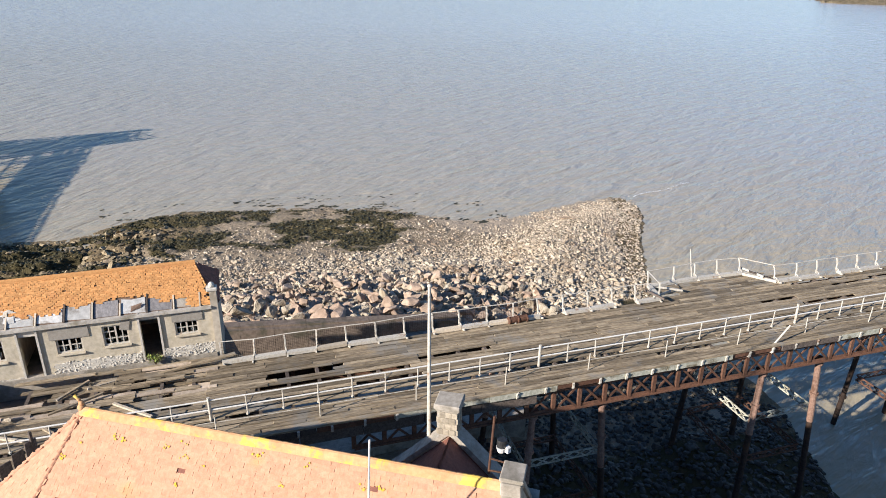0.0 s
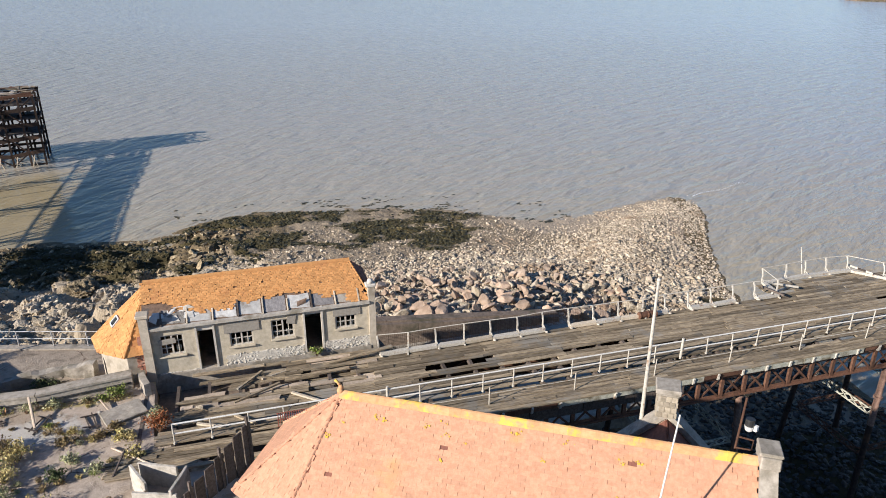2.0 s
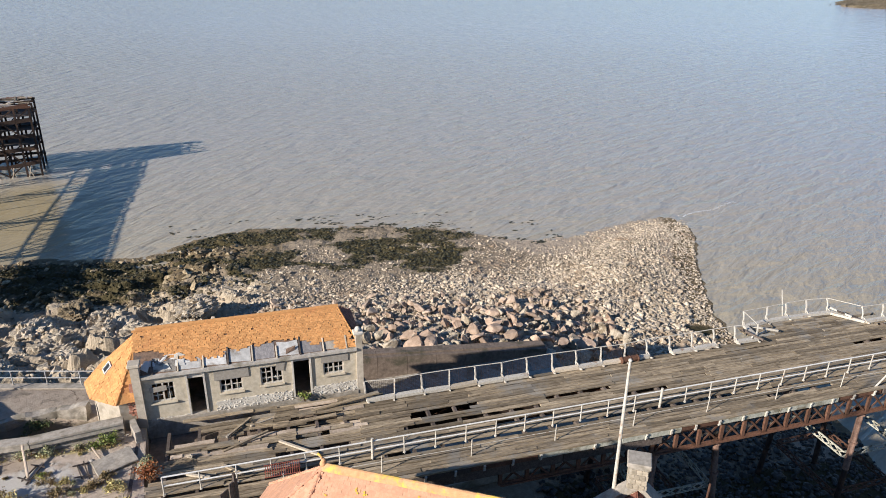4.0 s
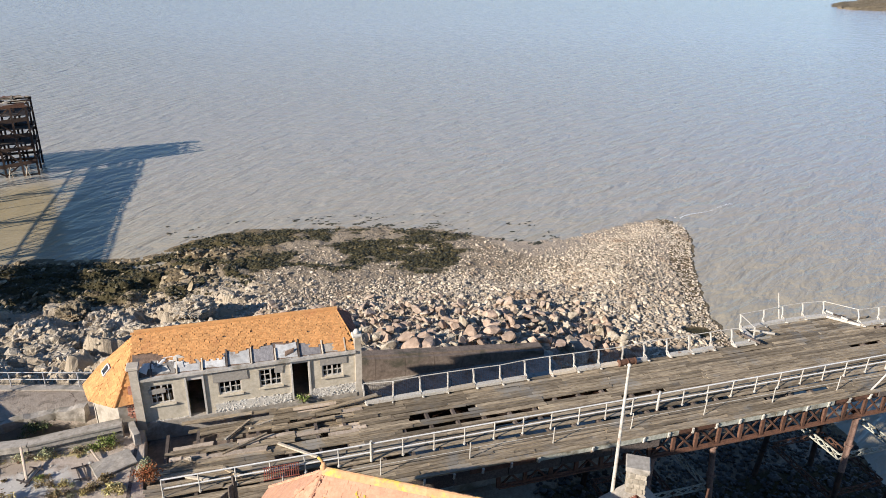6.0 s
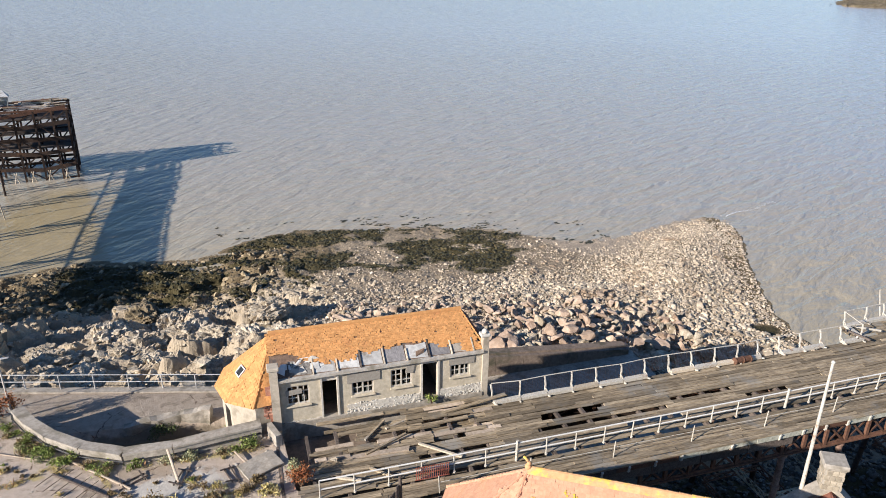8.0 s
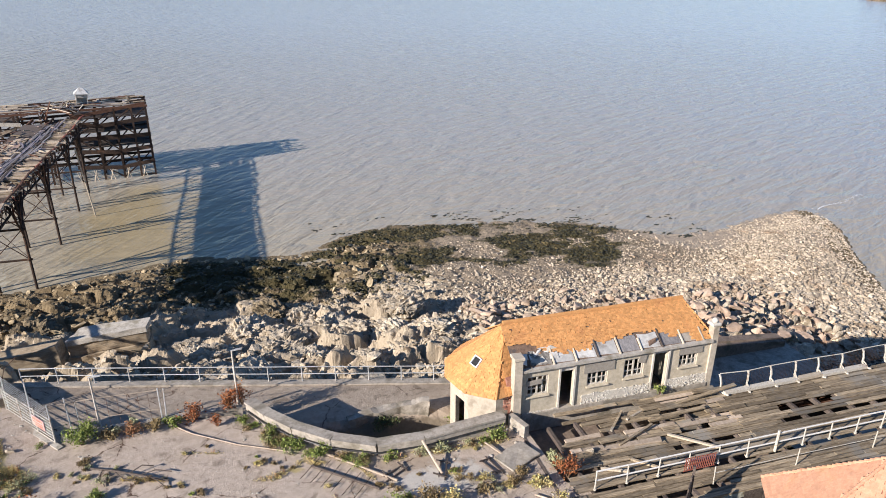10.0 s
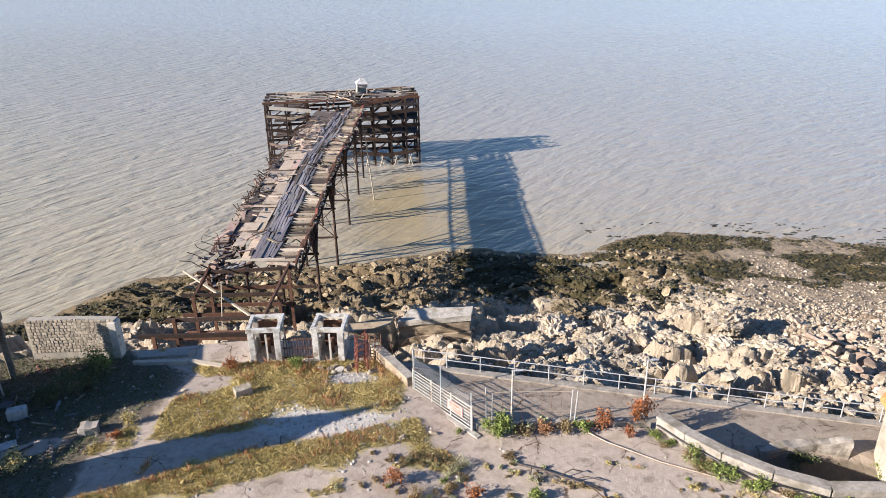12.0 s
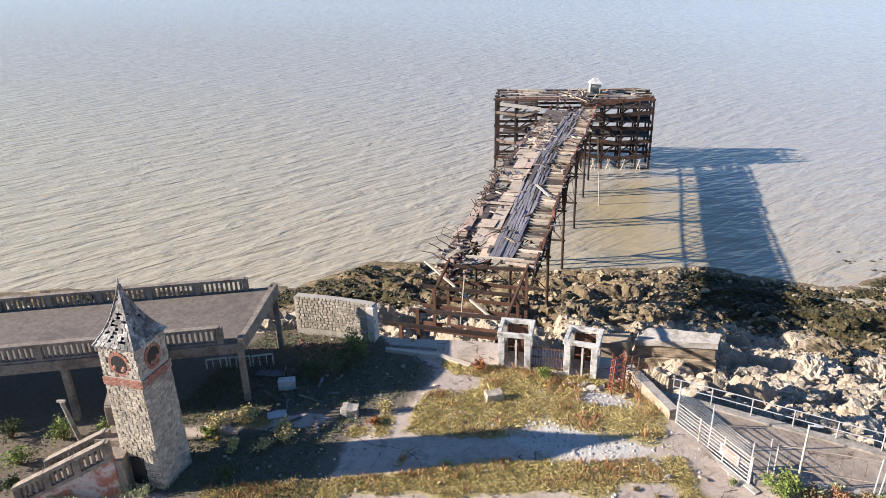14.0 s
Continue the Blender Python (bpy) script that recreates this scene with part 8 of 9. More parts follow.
def balustrade(name, at, a0, a1, label, panel=2.75, step=0.27, top=None, rows_top=False):
    """at(a, z) gives a point of the run."""
    bl = thing(name, label, "balustrade", group="terrace balustrades")
    n = max(1, round((a1 - a0) / panel))
    yaw = math.degrees(math.atan2((at(1, 0) - at(0, 0)).y, (at(1, 0) - at(0, 0)).x))
    for i in range(n + 1):
        a = a0 + (a1 - a0) * i / n
        p = at(a, 0)
        bm = bmesh.new()
        box(bm, (p.x, p.y, p.z + 0.5), (0.32, 0.3, 1.0), yaw, 0.02)
        part("pier", bm, TERRACE_CONCRETE, bl)
    for z, h, w in ((0.1, 0.16, 0.28), (0.95, 0.16, 0.34)):
        for i in range(n):
            bm = bmesh.new()
            beam(bm, at(a0 + (a1 - a0) * i / n, z), at(a0 + (a1 - a0) * (i + 1) / n, z), w, h)
            part("rail", bm, TERRACE_CONCRETE, bl)
    a = a0 + step
    while a < a1 - 0.1:
        piece("baluster", BAL, bl, Matrix.Translation(at(a, 0.2)) @ pose(0, 0, 0, 0, 0, yaw) @ Matrix.Diagonal((1, 1, 1.15, 1)))
        a += step
    return bl


balustrade("balustrade", lambda a, z: td(a, TW - 0.1, TZ + z), 0.25, 30, "weathered concrete balustrade with square balusters")
balustrade("balustrade", lambda a, z: td(a, 0.1, TZ + z), 0.9, 27, "weathered concrete balustrade on the landward side")
# steps beside the tower with stepped balustrades
stairs = thing("outer_stair", "concrete stair with brick flank climbing to the terrace", "stairs")
S0, S1 = Vector((-66.5, 29.5, 12.75)), Vector((-62.5, 31.1, 14.75))
for i in range(11):
    p = S0.lerp(S1, (i + 0.5) / 11)
    bm = bmesh.new()
    box(bm, (p.x, p.y + 0.75, (12.5 + p.z) / 2), (0.46, 1.5, p.z - 12.5 + 0.1), 21)
    part("step", bm, TERRACE_CONCRETE, stairs)
for off in (-0.12, 1.65):
    bm = bmesh.new()
    q0, q1 = S0 + Vector((0.05, off, 0)), S1 + Vector((0, off, 0))
    v = [bm.verts.new(p) for p in ((q0.x, q0.y, 12.4), (q1.x, q1.y, 12.4), (q1.x, q1.y, q1.z + 0.1), (q0.x, q0.y, q0.z + 0.1))]
    v2 = [bm.verts.new((x.co.x - 0.06, x.co.y + 0.2, x.co.z)) for x in v]
    bm.faces.new(v), bm.faces.new(v2[::-1])
    for i in range(4):
        bm.faces.new((v[i], v2[i], v2[(i + 1) % 4], v[(i + 1) % 4]))
    bmesh.ops.recalc_face_normals(bm, faces=bm.faces[:])
    part("flank_wall", bm, surface("limewashed_brick", (0.45, 0.36, 0.3), (0.6, 0.53, 0.47), (0.36, 0.15, 0.1), 7, 1.1, (0.43, 0.56)) if off < 0 else BRICK, stairs, "limewashed brick flank")

    def stair_at(a, z, o=off):
        p = S0.lerp(S1, a / 4.4)
        return Vector((p.x, p.y + o + 0.08, p.z + 0.1 + z))
    balustrade("stair_balustrade", stair_at, 0.05, 4.2 if off < 0 else 2.9, "concrete stair balustrade with square balusters", 1.55, 0.27)
# upper flight, turning from the landing behind the tower to the terrace
upper = thing("upper_stair", "upper concrete flight from the landing to the terrace", "stairs")
W0 = Vector((-64.1, 32.95, 14.85))
bm = bmesh.new()
prism(bm, [(-64.25, 31.9), (-62.55, 32.2), (-62.55, 33.55), (-64.1, 32.95)], 12.5, 14.85)
part("landing", bm, TERRACE_CONCRETE, upper)
for i in range(9):
    p = W0 + dn * (0.44 * i + 0.22) - du * 0.78
    zt = 14.95 + 0.16 * i
    bm = bmesh.new()
    box(bm, (p.x, p.y, zt - 0.18), (1.5, 0.46, 0.36), 24)
    part("step", bm, TERRACE_CONCRETE, upper)
for o_ in (0.0, 1.55):
    balustrade("stair_balustrade", lambda a, z, o_=o_: W0 + dn * a - du * o_ + Vector((0, 0, 0.1 + 0.36 * a + z)), 0.05, 3.85, "concrete stair balustrade of the upper flight", 1.9, 0.27)
lamp2 = thing("broken_lamp_column", "leaning broken concrete lamp column", "lamp post")
bm = bmesh.new()
tube(bm, (-66.6, 33.4, 12.7), (-66.9, 33.1, 15.6), 0.12, 8, 0.09)
part("column", bm, CONCRETE, lamp2)
bm = bmesh.new()
beam(bm, (-67.15, 33.1, 15.62), (-66.7, 33.15, 15.66), 0.1, 0.1)
part("stub_arm", bm, CONCRETE, lamp2)

# stones bedded in the tall wall
rnd = random.Random(61)
wallob = bpy.data.objects["wall_stone"]
n_st = 0
for k in range(11):
    z = 12.85 + 0.2 * k
    x = -61.8
    while x < -56.75 and n_st < 300:
        w = rnd.uniform(0.16, 0.36)
        f = (x + w / 2 + 61.9) / 5.3
        yy = 46.7 + (0.1 * min(f * 2, 1) - 0.2 * max(0, f * 2 - 1))
        piece("stone", stone_meshes[rnd.randrange(5)], wallob, place(x + w / 2, yy, z + 0.1, (w * 0.9, 0.09, 0.17), rnd.gauss(0, 3), 0, rnd.gauss(0, 8)))
        x += w
        n_st += 1
bm = bmesh.new()
box(bm, (-56.7, 46.8, 13.75), (0.45, 0.7, 2.3), 0, 0.02)
part("end_pier", bm, PALE_RENDER, wallob, "cream rendered end pier")
# junk in the shade under the terrace
rnd = random.Random(62)
for nm, lb, c_, s_, mt, rz_ in (("metal_cabinet", "dented pale metal cabinet lying on its side", (-59.2, 40.2, 13.2), (0.9, 0.5, 0.6), GALV, 20), ("white_sheet", "grey plastic sheet panel lying on rubble", (-58.6, 37.9, 12.95), (1.0, 0.6, 0.08), GALV, 35),
                               ("door_leaf", "discarded grey door leaf", (-60.8, 41.2, 13.0), (1.5, 0.6, 0.06), GREY_WOOD, 10), ("stone_stub", "squat layered stone bollard stub on the plaza", (-54.95, 38.9, 13.1), (0.85, 0.6, 0.55), CONCRETE, 12),
                               ("rubble_block", "large pale broken rubble block on the grass", (-48.1, 41.95, 13.05), (0.9, 0.6, 0.5), LIMESTONE, 30)):
    t_ = thing(nm, lb, nm.replace("_", " ").split()[-1])
    bm = bmesh.new()
    box(bm, c_, s_, rz_, 0.03)
    bmesh.ops.subdivide_edges(bm, edges=bm.edges[:], cuts=2, use_grid_fill=True)
    rough(bm, 0.03 if mt in (GALV, WHITE_PAINT) else 0.09, 2.5)
    part("body", bm, mt, t_)
for i in range(22):
    bm = bmesh.new()
    c_ = Vector((rnd.gauss(-58.3, 1.6), rnd.gauss(40, 1.6), 12.85))
    a = rnd.uniform(0, 3.14)
    d_ = Vector((math.cos(a), math.sin(a), rnd.gauss(0, 0.2))) * rnd.uniform(0.3, 0.9)
    beam(bm, c_ - d_, c_ + d_ + Vector((0, 0, 0.15)), rnd.uniform(0.05, 0.16), 0.05)
    solo("scrap_timber", bm, rnd.choice((GREY_WOOD, WOOD, DARK_WOOD, DARK_WOOD)), "scrap timber lying in the shade of the terrace", "debris", "scrap timber")

# discarded window frames leaning in the shade, and fallen bricks before the stone wall
for i, (x, y, rz) in enumerate(((-64.1, 41.1, 26), (-62.9, 41.6, 22), (-61.7, 42.1, 28))):
    wf = thing("window_frame", "discarded white-painted window frame leaning under the terrace", "window frame", (x, y, 12.62), "discarded frames", turn=rz)
    bm = bmesh.new()
    ring_frame(bm, -0.6, 0.6, 0.02, 0.95, 0, 0.08, 0.06)
    part("frame", bm, GRIMY_WHITE, wf)
    for k in (-0.2, 0.2):
        bm = bmesh.new()
        box(bm, (k, 0, 0.48), (0.05, 0.05, 0.78))
        part("glazing_bar", bm, GRIMY_WHITE, wf)
for i in range(26):
    ob = new("loose_brick", bk)
    x, y = rnd.gauss(-59.6, 1.0), rnd.gauss(45.4, 0.35)
    ob.matrix_world = place(x, y, float(plaza_z(np.array([x]), np.array([y]))[0]) + 0.05, (0.23, 0.12, 0.085), rnd.uniform(0, 180), rnd.gauss(0, 12), rnd.gauss(0, 12))
    tagged(ob, "red brick fallen before the rubble-stone wall", "brick", "fallen bricks")

# ---- rocks, boulders and stones ----
rnd = random.Random(70)
LIME = [rock_mesh("boulder", s, LIMESTONE, 3) for s in range(6)]
PINK = [rock_mesh("boulder", 20 + s, PINK_STONE, 3) for s in range(6)]


def ground_at(x, y):
    return shore_height(np.atleast_1d(np.float64(x)), np.atleast_1d(np.float64(y)))


big = []
while len(big) < 440:
    x, y = rnd.uniform(-7, 27), rnd.uniform(48.2, 65)
    if y > 58.6 + 0.16 * (27 - x) + rnd.gauss(0, 1.3) or (y > 55 and rnd.random() < 0.35):
        continue
    s = rnd.uniform(0.38, 0.84) * (1.15 - 0.035 * (y - 48))
    if any((x - a) ** 2 + (y - b) ** 2 < (0.56 * (s + c)) ** 2 for a, b, c in big):
        continue
    big.append((x, y, s))
big.sort(key=lambda b: b[1])
zs = ground_at([b[0] for b in big], [b[1] for b in big])
rest = []
for (x, y, s), z in zip(big, zs):
    pink = rnd.random() < 0.6
    mtx = place(x, y, z + (0.3 + 0.95 * rnd.random() ** 1.4) * s, (s * rnd.uniform(1.0, 1.6), s * rnd.uniform(0.85, 1.2), s * rnd.uniform(0.95, 1.4)), rnd.uniform(0, 360), rnd.gauss(0, 15), rnd.gauss(0, 15))
    if y > big[299][1]:
        rest.append((rnd.randrange(6), mtx))
        continue
    ob = new("boulder", rnd.choice(PINK if pink else LIME))
    ob.matrix_world = mtx
    tagged(ob, "pale pinkish-grey rock-armour boulder heaped on the shore", "boulder", "shore boulders")
far_stone = surface("upper_boulders", (0.35, 0.26, 0.185), (0.52, 0.41, 0.31), (0.24, 0.17, 0.115), 2.5, 0.6, bump=0.8, bump_scale=7, bump_dist=0.06, piece=0.25, island=True, grime=0.4)
tagged(new("upper_boulders", scatter_mesh("upper_boulders", [shape_of(m_) for m_ in PINK], rest, far_stone)), "pale pinkish boulders at the back of the rock armour", "boulders", kind="stuff")
# great pale outcrops among the ledges
for x, y, s, q in ((-20.0, 62.5, 2.6, 1), (-17.2, 61.0, 2.0, 2), (-24.0, 60.0, 2.2, 3), (-14.5, 59.0, 1.7, 4), (-30.5, 57.5, 1.9, 5), (-27.0, 64.5, 2.0, 6), (-11.5, 57.0, 1.5, 7), (-22.5, 55.0, 1.8, 8), (-17.5, 54.0, 1.4, 9), (-34.0, 56.5, 1.6, 10), (-46.5, 73.0, 2.2, 11), (-43.5, 68.5, 1.8, 12), (-60.5, 66.0, 2.3, 13), (-54.0, 71.0, 1.8, 14), (-12.5, 63.0, 1.6, 15), (-26.5, 52.5, 1.7, 16), (-31.5, 62.0, 2.0, 17), (-21.5, 67.5, 1.9, 18), (-29.5, 53.5, 1.4, 19), (-14.0, 52.5, 1.3, 20), (-24.5, 70.5, 1.6, 21)):
    bm = bmesh.new()
    bmesh.ops.create_icosphere(bm, subdivisions=5, radius=1)
    for v in bm.verts:
        p = v.co.copy()
        w = Vector((p.x * 0.6 - p.y * 0.3, p.y * 1.5 + p.x * 0.6, p.z * 1.6))
        k = 0.72 + 0.2 * noise.ridged_multi_fractal(w * 1.7 + Vector((q * 5, 0, 0)), 0.75, 2.1, 6, 1.0, 2.0)
        k += 0.1 * (noise.cell(p * 3.1 + Vector((0, q, 0))) - 0.5) + 0.1 * noise.noise(p * 5) + 0.09 * noise.noise(p * 11)
        v.co = Vector((p.x * 1.35, p.y, p.z * 0.62)) * s * k
        v.co.z += 0.12 * s * (math.floor(v.co.z * 2.2 / s + 0.6 * noise.noise(p * 2)) * 0.45 * s - v.co.z) / s
    ob = solo("rock_outcrop", bm, LIMESTONE if shore_y(x) - y > 19 else WET_ROCK, "craggy pale limestone outcrop on the foreshore" if shore_y(x) - y > 19 else "craggy wet brown outcrop on the lower foreshore", "rock", "foreshore outcrops")
    ob.location = (x, y, float(ground_at(x, y)[0]) - 0.05 * s)
    ob.rotation_euler = (0, 0, q * 1.3)

stones = [shape_of(rock_mesh("stone_shape", 40 + s, PEBBLE, 1)) for s in range(6)]
pebbles = []
for s in range(5):
    bm = bmesh.new()
    bmesh.ops.create_icosphere(bm, subdivisions=1, radius=1)
    r_ = random.Random(s)
    for v in bm.verts:
        v.co *= r_.uniform(0.75, 1.15)
        v.co.z *= 0.65
    pebbles.append(shape_of(mesh_of("pebble_shape", bm, PEBBLE)))


def strew(name, shapes, n, area, size, material, label, seed, keep, lift=0.2, flat=1.0):
    r_ = np.random.RandomState(seed)
    x, y = r_.uniform(area[0], area[1], n), r_.uniform(area[2], area[3], n)
    ok = keep(x, y, r_)
    x, y = x[ok], y[ok]
    z = shore_height(x, y)
    s = size(x, y, r_)
    up_ = z > -0.15
    rows_ = [(int(k), place(a, b, c + lift * d, (d * e, d, d * flat), rz, t1_, t2_)) for k, a, b, c, d, e, rz, t1_, t2_ in zip(r_.randint(0, len(shapes), up_.sum()), x[up_], y[up_], z[up_], s[up_], r_.uniform(0.7, 1.4, up_.sum()), r_.uniform(0, 360, up_.sum()), r_.normal(0, 18, up_.sum()), r_.normal(0, 18, up_.sum()))]
    ob = new(name, scatter_mesh(name, shapes, rows_, material))
    return tagged(ob, label, "stones", kind="stuff")


def land(x, y):
    return np.minimum(shore_y(x) - y, shore_x(y) - x)


strew("shore_stones", stones, 62000, (-34, 44, 47.8, 86), lambda x, y, r: (r.gamma(3.0, 0.045, len(x)) + 0.07) * np.interp(y, [48, 60, 72], [1.4, 1.05, 0.7]), PEBBLE, "pale angular stones covering the upper shore", 1,
      lambda x, y, r: (r.rand(len(x)) < 0.18 + 0.82 * smooth(31, 25, y - 45 - 0.12 * x + 6 * fbm(x * 0.2, y * 0.2, 3, 5))) & (land(x, y) > 3) & (weed_shade_mask(x, y) + 0.5 * (fbm(x * 0.7, y * 0.7, 3, 67) - 0.5) < 0.42) & (r.rand(len(x)) < 0.03 + 0.97 * smooth(-13, -3, x)), 0.25)
strew("beach_pebbles", pebbles, 42000, (14, 58, 46, 86), lambda x, y, r: r.uniform(0.07, 0.19, len(x)), PEBBLE, "shingle and cobbles on the spit", 2,
      lambda x, y, r: (land(x, y) > 0.2) & (weed_shade_mask(x, y) < 0.45) & (r.rand(len(x)) < 0.12 + 0.88 * np.maximum(smooth(33, 41, x), smooth(72, 66, y))) & (r.rand(len(x)) < 0.35 + 0.65 * smooth(1.5, 6, shore_y(x) - y)) & (r.rand(len(x)) < 0.25 + 0.75 * smooth(0.35, 0.6, fbm(x * 0.15, y * 0.15, 3, 15)) * smooth(16, 6, land(x, y) - 4) + 0.35 * smooth(70, 60, y)), 0.2, 0.8)
# near-black colour deepens the shade below the pier deck
strew("pier_cobbles", pebbles, 9000, (9, 38, 14, 47), lambda x, y, r: r.uniform(0.1, 0.28, len(x)), DARK_STONE, "wet weedy cobbles with the pier's shade put into their dark colour", 3, lambda x, y, r: (land(x, y) > 0.3) & ((x > 16.6) | (y < 34)), 0.2, 0.8)
strew("ledge_rubble", stones, 10000, (-64, -5, 44, 84), lambda x, y, r: r.gamma(2.0, 0.085, len(x)) * np.interp(y, [50, 64], [1.25, 0.8]) + 0.08, LIMESTONE, "broken limestone rubble lying on the ledges", 4, lambda x, y, r: (land(x, y) > 18) & (r.rand(len(x)) < 0.25 + 0.75 * fbm(x * 0.3, y * 0.3, 3, 9) ** 2), 0.2)
OCHRE = surface("ochre_wet_stones", (0.16, 0.122, 0.07), (0.46, 0.37, 0.23), (0.08, 0.06, 0.036), 2.5, 0.4, (0.5, 0.62), rough=0.75, piece=0.45, island=True, bump=0.5)
strew("lower_rubble", stones, 15000, (-66, -8, 56, 92), lambda x, y, r: r.gamma(1.8, 0.1, len(x)) + 0.08, OCHRE, "ochre and brown broken stones lying on the lower ledges", 6, lambda x, y, r: (land(x, y) > 1.0) & (land(x, y) < 20) & (weed_shade_mask(x, y) < 0.4 + 0.35 * r.rand(len(x))) & (r.rand(len(x)) < 0.15 + 1.1 * fbm(x * 0.16, y * 0.4, 4, 44) ** 2), 0.15, 0.75)
weeds = []
for s in range(4):
    bm = bmesh.new()
    bmesh.ops.create_icosphere(bm, subdivisions=1, radius=1)
    r_ = random.Random(90 + s)
    for v in bm.verts:
        v.co *= r_.uniform(0.45, 1.35)
        v.co.z *= 0.45
    weeds.append(shape_of(mesh_of("weed_shape", bm, WEED)))
strew("seaweed", weeds, 60000, (-100, 30, 58, 98), lambda x, y, r: r.uniform(0.07, 0.26, len(x)), WEED, "dark bladder-wrack covering the lower shore", 5,
      lambda x, y, r: r.rand(len(x)) < smooth(0.38, 0.62, weed_shade_mask(x, y) + 0.5 * (fbm(x * 0.9, y * 0.9, 3, 66) - 0.5)), 0.1)
# drifting weed off the edge and a line of foam past the point
r_ = np.random.RandomState(29)
x, y = r_.uniform(-18, 34, 9000), r_.uniform(78, 100, 9000)
d_ = y - shore_y(x)
ok = (d_ > -2.0) & (r_.rand(9000) < smooth(0.56, 0.68, fbm(x * 0.35, y * 0.9, 4, 37)) * np.exp(-np.maximum(d_, 0) / 2.6))
rows_ = [(int(k), place(a, b, 0.03, (s * 1.5, s * 0.8, s * 0.15), rz)) for k, a, b, s, rz in zip(r_.randint(0, 4, ok.sum()), x[ok], y[ok], r_.uniform(0.08, 0.3, ok.sum()), r_.normal(20, 25, ok.sum()))]
tagged(new("drift_weed", scatter_mesh("drift_weed", weeds, rows_, WEED)), "dark weed drifting in the shallows", "seaweed", kind="stuff")
x = r_.rand(900) ** 1.5
y = 84.6 + 3.6 * x + 0.3 * np.sin(9 * x) + r_.normal(0, 0.14, 900) * (0.5 + x)
x = 55.4 + 12 * x
rows_ = [(int(k), place(a, b, 0.03, (s * 2, s, s * 0.2), rz)) for k, a, b, s, rz in zip(r_.randint(0, 5, 900), x, y, r_.uniform(0.01, 0.045, 900), r_.uniform(0, 30, 900))]
tagged(new("foam_line", scatter_mesh("foam_line", pebbles, rows_, FOAM)), "thin white foam line trailing from the point", "foam", kind="stuff")
# concrete slipway blocks on the ledges
ruin = thing("slipway_block", "tilted broken concrete slipway block on the ledges", "concrete block")
bm = bmesh.new()
bm.free()
for dz_, thick_, out_, mt_ in ((0.0, 0.5, 0.1, PALE_CONCRETE), (-0.55, 1.0, -0.05, BLOCK), (-1.62, 1.8, 0.06, BLOCK)):
    bm = bmesh.new()
    slab(bm, [(-40.9 - out_, 61.9 - out_, 6.1 + dz_), (-34.9 + out_, 61.9 - out_, 6.5 + dz_), (-34.7 + out_, 63.2 + out_, 6.6 + dz_), (-39.8 - out_, 63.4 + out_, 6.4 + dz_)], thick_)
    bmesh.ops.subdivide_edges(bm, edges=bm.edges[:], cuts=5, use_grid_fill=True)
    rough(bm, 0.13, 1.3, dz_)
    part("course", bm, mt_, ruin)
bm = bmesh.new()
slab(bm, [(-46.6, 60.9, 5.5), (-41.6, 61.2, 6.1), (-41.3, 62.5, 6.2), (-46.2, 62.3, 5.6)], 2.2)
bmesh.ops.subdivide_edges(bm, edges=bm.edges[:], cuts=3, use_grid_fill=True)
rough(bm, 0.1, 0.9, 4)
part("fallen_slab", bm, BLOCK, ruin)

# ---- plants ----
def tuft_shape(seed, blades=4, h=1.0, spread=0.5):
    r_ = random.Random(seed)
    vs, fs = [], []
    for _ in range(blades + 5):
        a, rr = r_.uniform(0, 6.28), r_.uniform(0, spread * 0.6)
        x, y = rr * math.cos(a), rr * math.sin(a)
        b = r_.uniform(0, 6.28)
        w = 0.015
        lean = r_.uniform(0.1, 0.6)
        hh = h * r_.uniform(0.55, 1.1)
        k = len(vs)
        dx, dy = math.cos(b) * w, math.sin(b) * w
        lx, ly = math.cos(a) * lean, math.sin(a) * lean
        vs += [(x - dx, y - dy, -0.05), (x + dx, y + dy, -0.05), (x + lx * 0.4 + dx * 0.6, y + ly * 0.4 + dy * 0.6, hh * 0.6), (x + lx, y + ly, hh)]
        fs += [(k, k + 1, k + 2), (k, k + 2, k + 3)]
    return np.array(vs), np.array(fs)


TUFTS = [tuft_shape(s) for s in range(8)]
r_ = np.random.RandomState(11)
n = 400000
gx, gy = r_.uniform(-62, -10, n), r_.uniform(24, 48, n)
gm = grass_mask(gx, gy) + 0.9 * (fbm(gx * 0.9, gy * 0.9, 4, 33) - 0.5)


def on_plaza(x, y):
    return np.array([inside_poly(a, b, PLAZA_EDGE) for a, b in zip(x, y)])


ok = (r_.rand(n) < smooth(0.42, 0.75, gm)) & ~((gx > -13.5) & (gy > 27))
gx, gy = gx[ok], gy[ok]
ok = on_plaza(gx, gy)
gx, gy = gx[ok], gy[ok]
gz = plaza_z(gx, gy)
rows_ = [(int(k), place(x, y, z, (s * 1.7, s * 1.7, s * 1.0), rz)) for k, x, y, z, s, rz in zip(r_.randint(0, 8, len(gx)), gx, gy, gz, r_.gamma(2.0, 0.026, len(gx)) + 0.03, r_.uniform(0, 360, len(gx)))]
tagged(new("grass", scatter_mesh("grass", TUFTS, rows_, GRASS)), "dry yellow-green grass growing over the plaza", "grass", kind="stuff")


k = r_.rand(len(gx)) < 0.05 * smooth(0.45, 0.62, fbm(gx * 0.7, gy * 0.7, 3, 88))
